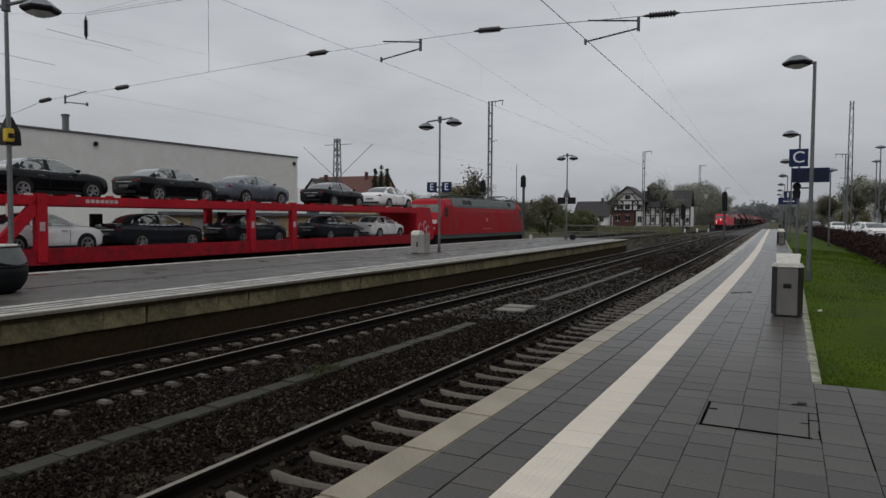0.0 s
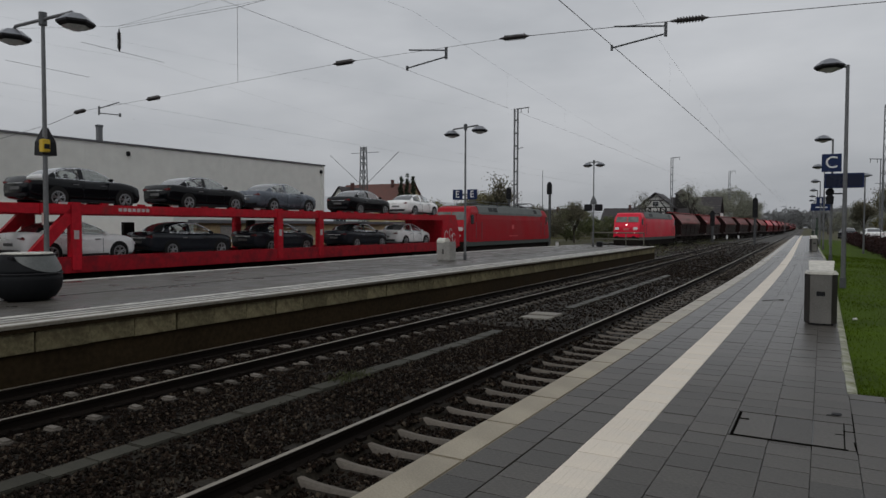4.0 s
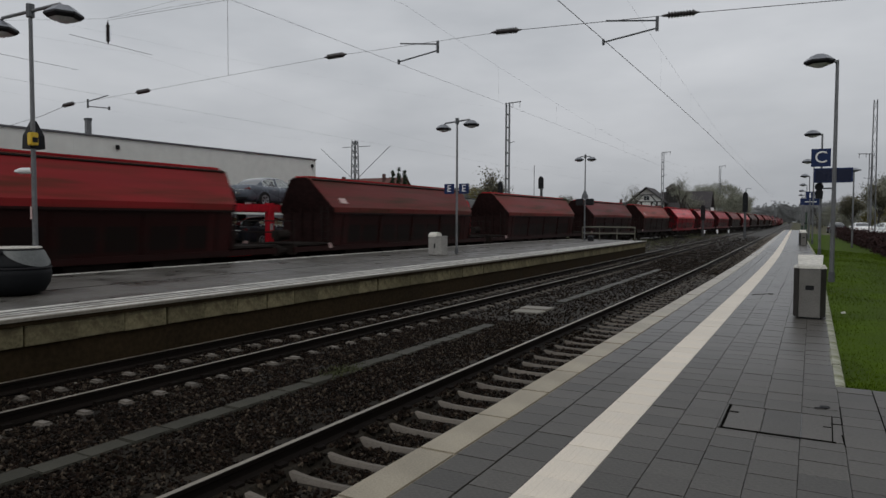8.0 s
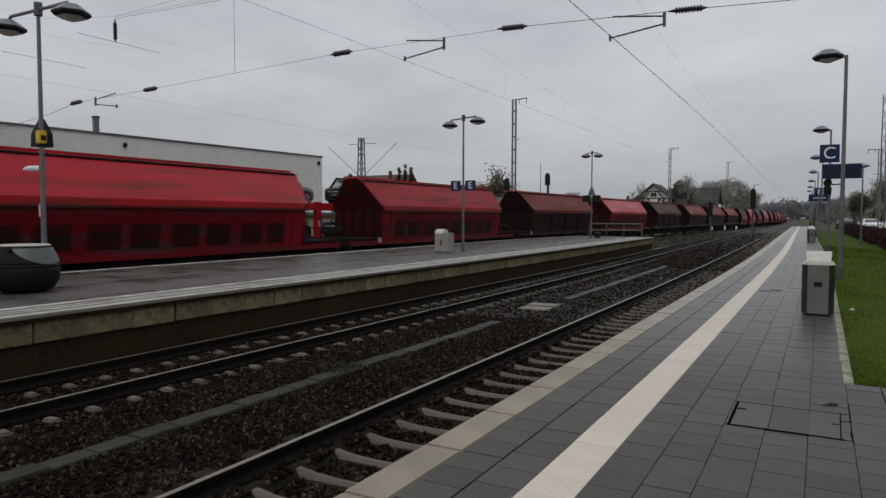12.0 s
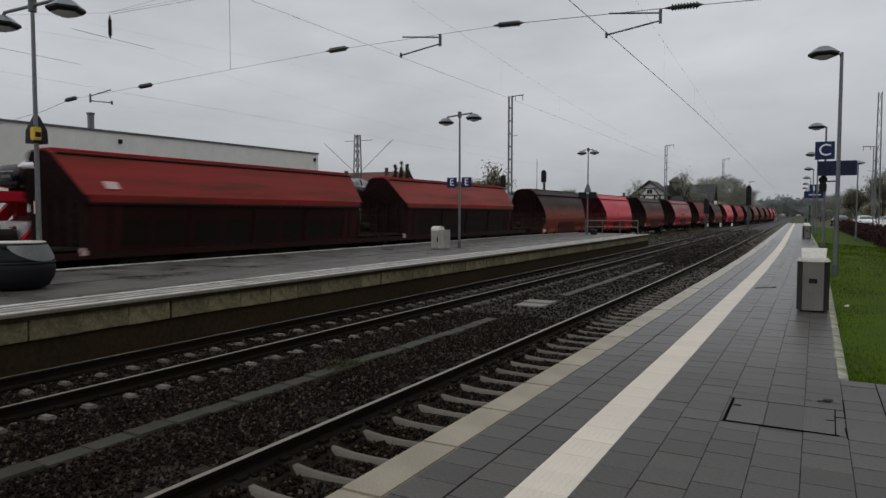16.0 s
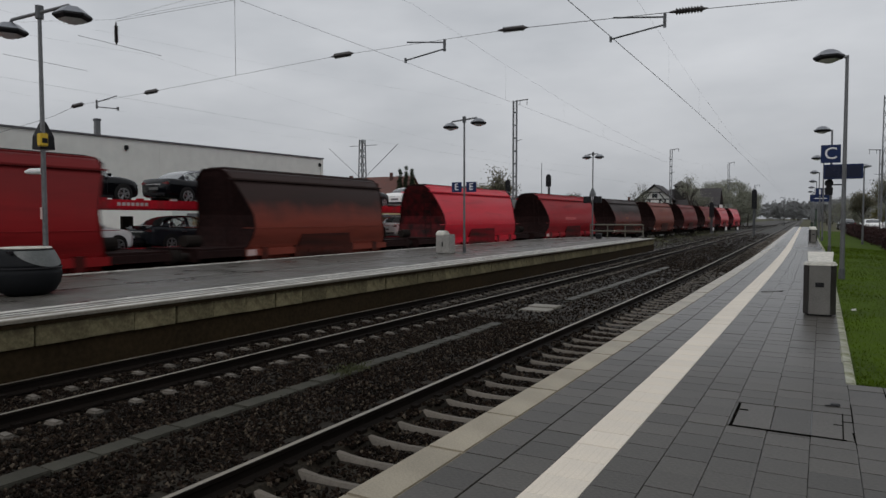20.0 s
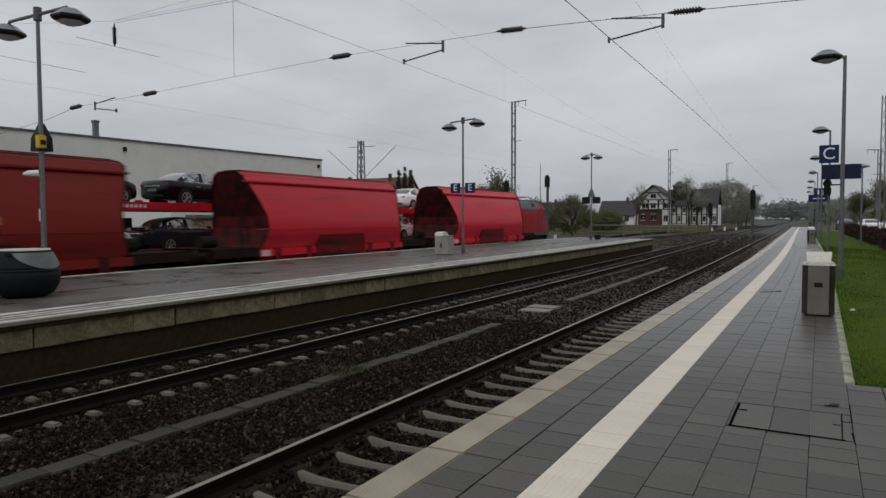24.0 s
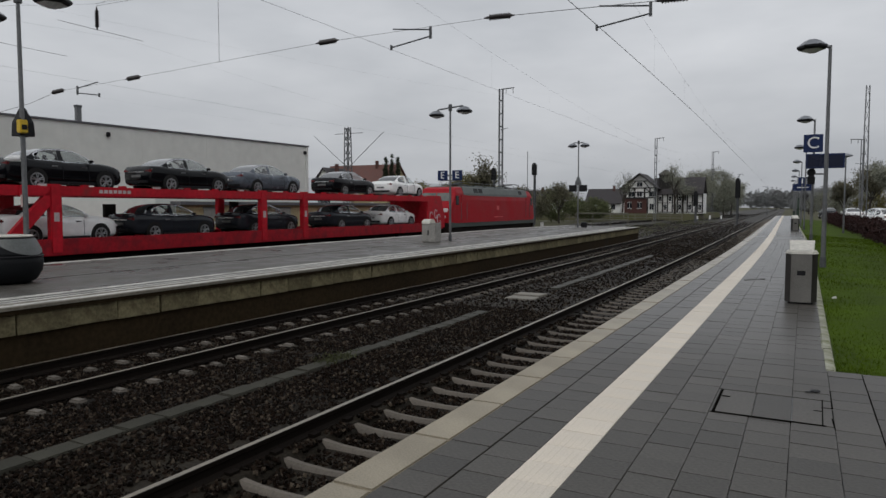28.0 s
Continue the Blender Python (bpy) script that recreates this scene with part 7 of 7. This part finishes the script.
def build_hall():
    hall = thing("warehouse", Matrix.Identity(4), "long pale sheet-metal warehouse with a dark parapet", "building")
    s0, s1, o = -60, 40.2, -32.0
    def skew(s):
        return -(40.4 - s) * .085
    part("front_wall", sweep(rect(o - .3, o, -1.16, 5.80), s0, s1, 5, skew), HALL_WALL, hall, "pale smooth front wall")
    part("white_base", sweep(rect(o, o + .08, -1.16, 2.5), s0, 27.2, 5, skew), WHITE_BASE, hall, "white rendered base of the front wall")
    part("end_wall", lofted([[on_line(s1, q, z) for q, z in ((o, -1.16), (o - 26, -1.16), (o - 26, 5.80), (o, 5.80))], [on_line(s1 - .3, q, z) for q, z in ((o, -1.16), (o - 26, -1.16), (o - 26, 5.80), (o, 5.80))]]), HALL_WALL, hall)
    part("roof", sweep(rect(o - 26, o - .3, 5.5, 5.72), s0, s1, 10, skew), HALL_TRIM, hall)
    part("parapet", sweep(rect(o - .32, o + .07, 5.80, 5.90), s0, s1 + .05, 5, skew), HALL_TRIM, hall, "dark parapet edge")
    for i in range(12):
        part("sheet_seam", boxed(0, .006, -.01, .01, -1.1, 5.7), HALL_WALL, hall, m=at(-14 + i * 4.5, o + skew(-14 + i * 4.5)))
    for s, z in ((24.4, 5.22), (39.8, 5.24)):
        part("wall_lamp", boxed(-.02, .16, -.09, .09, z, z + .24, bevel=.03), BLACK, hall, "small dark wall lamp", m=at(s, o + skew(s)))
    vent = thing("roof_vent", at(24.55, -36, 5.66), "grey ribbed roof vent of the warehouse", "roof vent")
    part("vent_shaft", boxed(-.14, .14, -.13, .13, 0, 1.42, bevel=.02), STEEL, vent)
    part("cowl", boxed(-.16, .16, -.15, .15, 1.32, 1.45), DARK_STEEL, vent)
    low = thing("low_beige_annex", Matrix.Identity(4), "low beige loading annex with a dark roof edge", "building")
    part("wall", sweep(rect(-31.6, -31.4, -1.16, 1.55), 27.4, 60, 5), BEIGE_WALL, low, "beige rendered wall")
    part("roof_edge", sweep(rect(-31.95, -31.1, 1.55, 1.75), 27.3, 60, 5), HALL_TRIM, low, "dark flat roof edge")
    for s in (30.1, 36.5, 43):
        win = part("window", boxed(-.03, .03, -.8, .8, .75, 1.35), CREAM, low, "grey shuttered window", m=at(s, -31.4))
        part("window_frame", boxed(-.02, .045, -.86, .86, 1.35, 1.42), HALL_TRIM, win)


def window(parent, x, y, z, w, h):
    """A dark pane in a white frame, on a wall that faces the railway."""
    win = part("window", boxed(x - w / 2, x + w / 2, y - .06, y, z, z + h), GLASS, parent, "dark window")
    part("window_frame", boxed(x - w / 2 - .06, x + w / 2 + .06, y - .09, y - .05, z + h, z + h + .08), PLASTER, win)
    part("sill", boxed(x - w / 2 - .08, x + w / 2 + .08, y - .14, y - .02, z - .08, z), PLASTER, win)
    part("glazing_bar", boxed(x - .02, x + .02, y - .08, y - .05, z, z + h), PLASTER, win)


def build_timber_house():
    h = thing("half_timbered_house", at(140, -26.8, .15) @ Matrix.Diagonal((.94, .94, .84, 1)), "white half-timbered house with a dark gabled roof", "house")
    # gabled block: timber framing above, a brick annex below; local y faces away from the camera
    part("lower_wall", boxed(-3.9, 3.0, .02, 8, 0, 3.6), PLASTER, h)
    part("brick_annex", boxed(-3.5, 1.1, -.5, .02, 0, 3.5), BRICK, h, "red brick ground floor")
    part("annex_roof", boxed(-3.7, 1.3, -.7, .02, 3.5, 3.62), ROOF_DARK, h)
    part("upper_wall", boxed(-3.9, 3.0, .02, 8, 3.6, 6.0), PLASTER, h)
    part("gable_wall", lofted([[(-3.9, y, 6.0), (3.0, y, 6.0), (-.45, y, 9.2)] for y in (.02, 8)]), PLASTER, h)
    gable_roof(h, -3.9, 3.0, -.3, 8.4, 6.0, 3.6, .7)
    for x in (-3.8, -2.6, -1.5, 0.6, 1.7, 2.9):
        part("timber", boxed(x - .17, x + .17, -.06, .04, 3.6, 6.0), TIMBER, h)
    for x in (1.25, 2.9):
        part("timber", boxed(x - .13, x + .13, -.06, .04, .1, 3.6), TIMBER, h)
    for z, x0, x1 in ((3.72, -3.8, 2.9), (5.0, -3.8, 2.9), (6.05, -3.8, 2.9), (7.7, -2.0, 1.1)):
        part("timber", boxed(x0, x1, -.07, .04, z - .11, z + .11), TIMBER, h)
    for a, b in (((-3.7, 3.8), (-2.7, 5.0)), ((2.8, 3.8), (1.8, 5.0)), ((-2.5, 5.1), (-1.6, 6.0)), ((1.6, 5.1), (.7, 6.0)), ((-2.4, 6.1), (-1.3, 7.6)), ((1.5, 6.1), (.4, 7.6))):
        bm = lofted([[(x - .12, -.05, z), (x + .12, -.05, z), (x + .12, .04, z), (x - .12, .04, z)] for x, z in (a, b)])
        part("timber", bm, TIMBER, h)
    for x in (-2.05, -.45, 2.3):
        window(h, x, -.03, 4.0, 1.0, 1.2)
    for x in (-2.4, -.3):
        window(h, x, -.53, 1.2, .9, 1.4)
    window(h, 2.1, -.03, .9, .8, 1.4)
    window(h, -.45, -.03, 6.4, 1.1, 1.0)
    # long wing under a steep slate roof
    part("wing_wall", boxed(3.0, 12.2, 1.5, 8, 0, 4.7), PLASTER, h, "white plastered wing with timber frames")
    gable_roof(h, 2.2, 11.8, 1.5, 8, 4.7, 3.9, .5, "x")
    for i in range(10):
        x = 3.1 + i * 1.0
        part("timber", boxed(x - .13, x + .13, 1.42, 1.54, .2, 4.7), TIMBER, h)
        if i in (1, 3, 4, 6, 8):
            window(h, x + .5, 1.48, .9, .55, 1.2)
        if i in (0, 2, 4, 5, 7):
            window(h, x + .5, 1.48, 3.0, .55, 1.0)
    for z in (.3, 2.5, 4.5):
        part("timber", boxed(3.0, 12.2, 1.42, 1.53, z - .07, z + .07), TIMBER, h)
    # stair turret with its own dark roof
    part("turret", boxed(3.2, 5.6, 2.2, 4.4, 4.4, 9.2), TIMBER, h, "dark boarded turret")
    part("turret_roof", lofted([[(2.9, 1.8, 9.2), (5.9, 1.8, 9.2), (5.9, 4.8, 9.2), (2.9, 4.8, 9.2)], [(4.2, 3.1, 10.4), (4.6, 3.1, 10.4), (4.6, 3.5, 10.4), (4.2, 3.5, 10.4)]]), ROOF_DARK, h)
    part("chimney", boxed(-1.6, -1.0, 5, 5.6, 7.5, 9.6), BRICK, h)


def small_house(m, w, d, z, roof_h, wall, roof, label, along="x"):
    h = thing("house", m, label, "house")
    part("wall", boxed(-w / 2, w / 2, 0, d, 0, z), wall, h)
    r = gable_roof(h, -w / 2, w / 2, 0, d, z, roof_h, .4, along, roof)
    part("chimney", boxed(w * .2, w * .2 + .5, d * .4, d * .4 + .5, z + roof_h * .5, z + roof_h + .7), BRICK, r)
    for i in range(3):
        window(h, -w * .3 + i * w * .3, -.01, z * .35, .9, 1.1)
    if along == "y":
        part("gable_wall", lofted([[(-w / 2, y, z), (w / 2, y, z), (0, y, z + roof_h - .2)] for y in (.01, d - .01)]), wall, h)
    else:
        part("gable_wall", lofted([[(x, 0, z), (x, d, z), (x, d / 2, z + roof_h - .2)] for x in (-w / 2 + .01, w / 2 - .01)]), wall, h)


def build_dark_wall():
    """Plain unseen wall closing the lawn's side, added to darken reflections and side light."""
    part_ = part("unseen_brick_wall", sweep(rect(32, 33, -1.2, 10), -70, 150, 10), BRICK)
    tagged(part_, "unseen plain brick wall behind the car park, added to darken reflections", "building", kind="structure")


def build_houses():
    build_dark_wall()
    build_hall()
    build_timber_house()
    small_house(at(150, -37, .1), 7.5, 7, 2.2, 3.2, PLASTER, ROOF_DARK, "small white house with a dark pitched roof", "x")
    small_house(at(108, -74.9, -1.1), 15.5, 9, 6.2, 4.5, BEIGE_WALL, ROOF_RED, "house with a broad red tiled roof behind the yard", "x")
    small_house(at(96.6, -72.8, -1.1), 2.9, 6, 7.4, 2.0, PLASTER, ROOF_DARK, "narrow white gabled house behind the yard", "y")
    small_house(at(170, -62, -1.1), 14, 9, 3.5, 3.5, PLASTER, ROOF_DARK, "distant pale house with a dark roof", "x")
    bank = [on_line(131, -16.5, 0), on_line(131, -48, 0), on_line(178, -48, 0), on_line(178, -15.5, 0)]
    mid = on_line(152, -30, 0)
    part_ = part("bank", lofted([[p + Vector((0, 0, -1.16)) + (p - mid) * .06 for p in bank], [p + Vector((0, 0, .15)) for p in bank]]), EARTH)
    tagged(part_, "low weedy bank on which the houses stand", "bank", kind="structure")
    # weathered rail fence along the foot of the bank
    f = thing("yard_fence", at(128.5, -33, -1.1), "low weathered rail fence along the foot of the bank", "fence")
    w, n = 15.5, 15
    for i in range(n + 1):
        part("post", boxed(-w + 2 * w * i / n - .07, -w + 2 * w * i / n + .07, -.06, .06, 0, 1.25), FENCE, f)
    for q in (.55, 1.08):
        part("rail", boxed(-w, w, -.03, .03, q - .07, q + .07), FENCE, f)
    for s, o, turn, c, n in ((86, 5.7, 4, CAR_WHITE, "white"), (88, 8.0, 66, CAR_WHITE, "white"), (60, 5.9, 14, CAR_WHITE, "white"), (89, 11.0, 8, CAR_SILVER, "silver"), (105, 4.3, 5, CAR_NIGHT, "dark blue")):
        p = car(at(s, o, -.12, turn), c, "%s car parked behind the hedge" % n, True)
        tagged(p, group="parked cars")
    # distant ridge as an upright sheet whose glow stands in for haze
    bm = bmesh.new()
    n, rings = 60, []
    for i in range(n + 1):
        a = radians(-12 + 100 * i / n)
        d = 2300
        k = i / n
        top = 40 + 60 * math.exp(-((k - .55) / .2) ** 2) + 14 * noise.noise((k * 7, 1, 0)) + 5 * noise.noise((k * 30, 2, 0))
        x, y = -d * math.sin(a), d * math.cos(a)
        rings.append([bm.verts.new((x, y, -2)), bm.verts.new((x, y, top))])
    for p, q in zip(rings, rings[1:]):
        bm.faces.new((p[0], q[0], q[1], p[1]))
    tagged(part("backdrop", bm, HAZE_GLOW), "distant hill ridge, glowing in haze grey", "hills", kind="structure")


# the ridge gives off its haze tone itself, almost without base colour
HAZE_GLOW = glowing("haze_glow_grey", (.30, .31, .335), 1.0)
HAZE_GLOW.node_tree.nodes["Principled BSDF"].inputs["Base Color"].default_value = (.02, .02, .02, 1)

build_lamps()
build_bins()
build_signs()
build_overhead()
build_masts()
build_plants()
build_houses()


pave(PLATFORM)
motions()
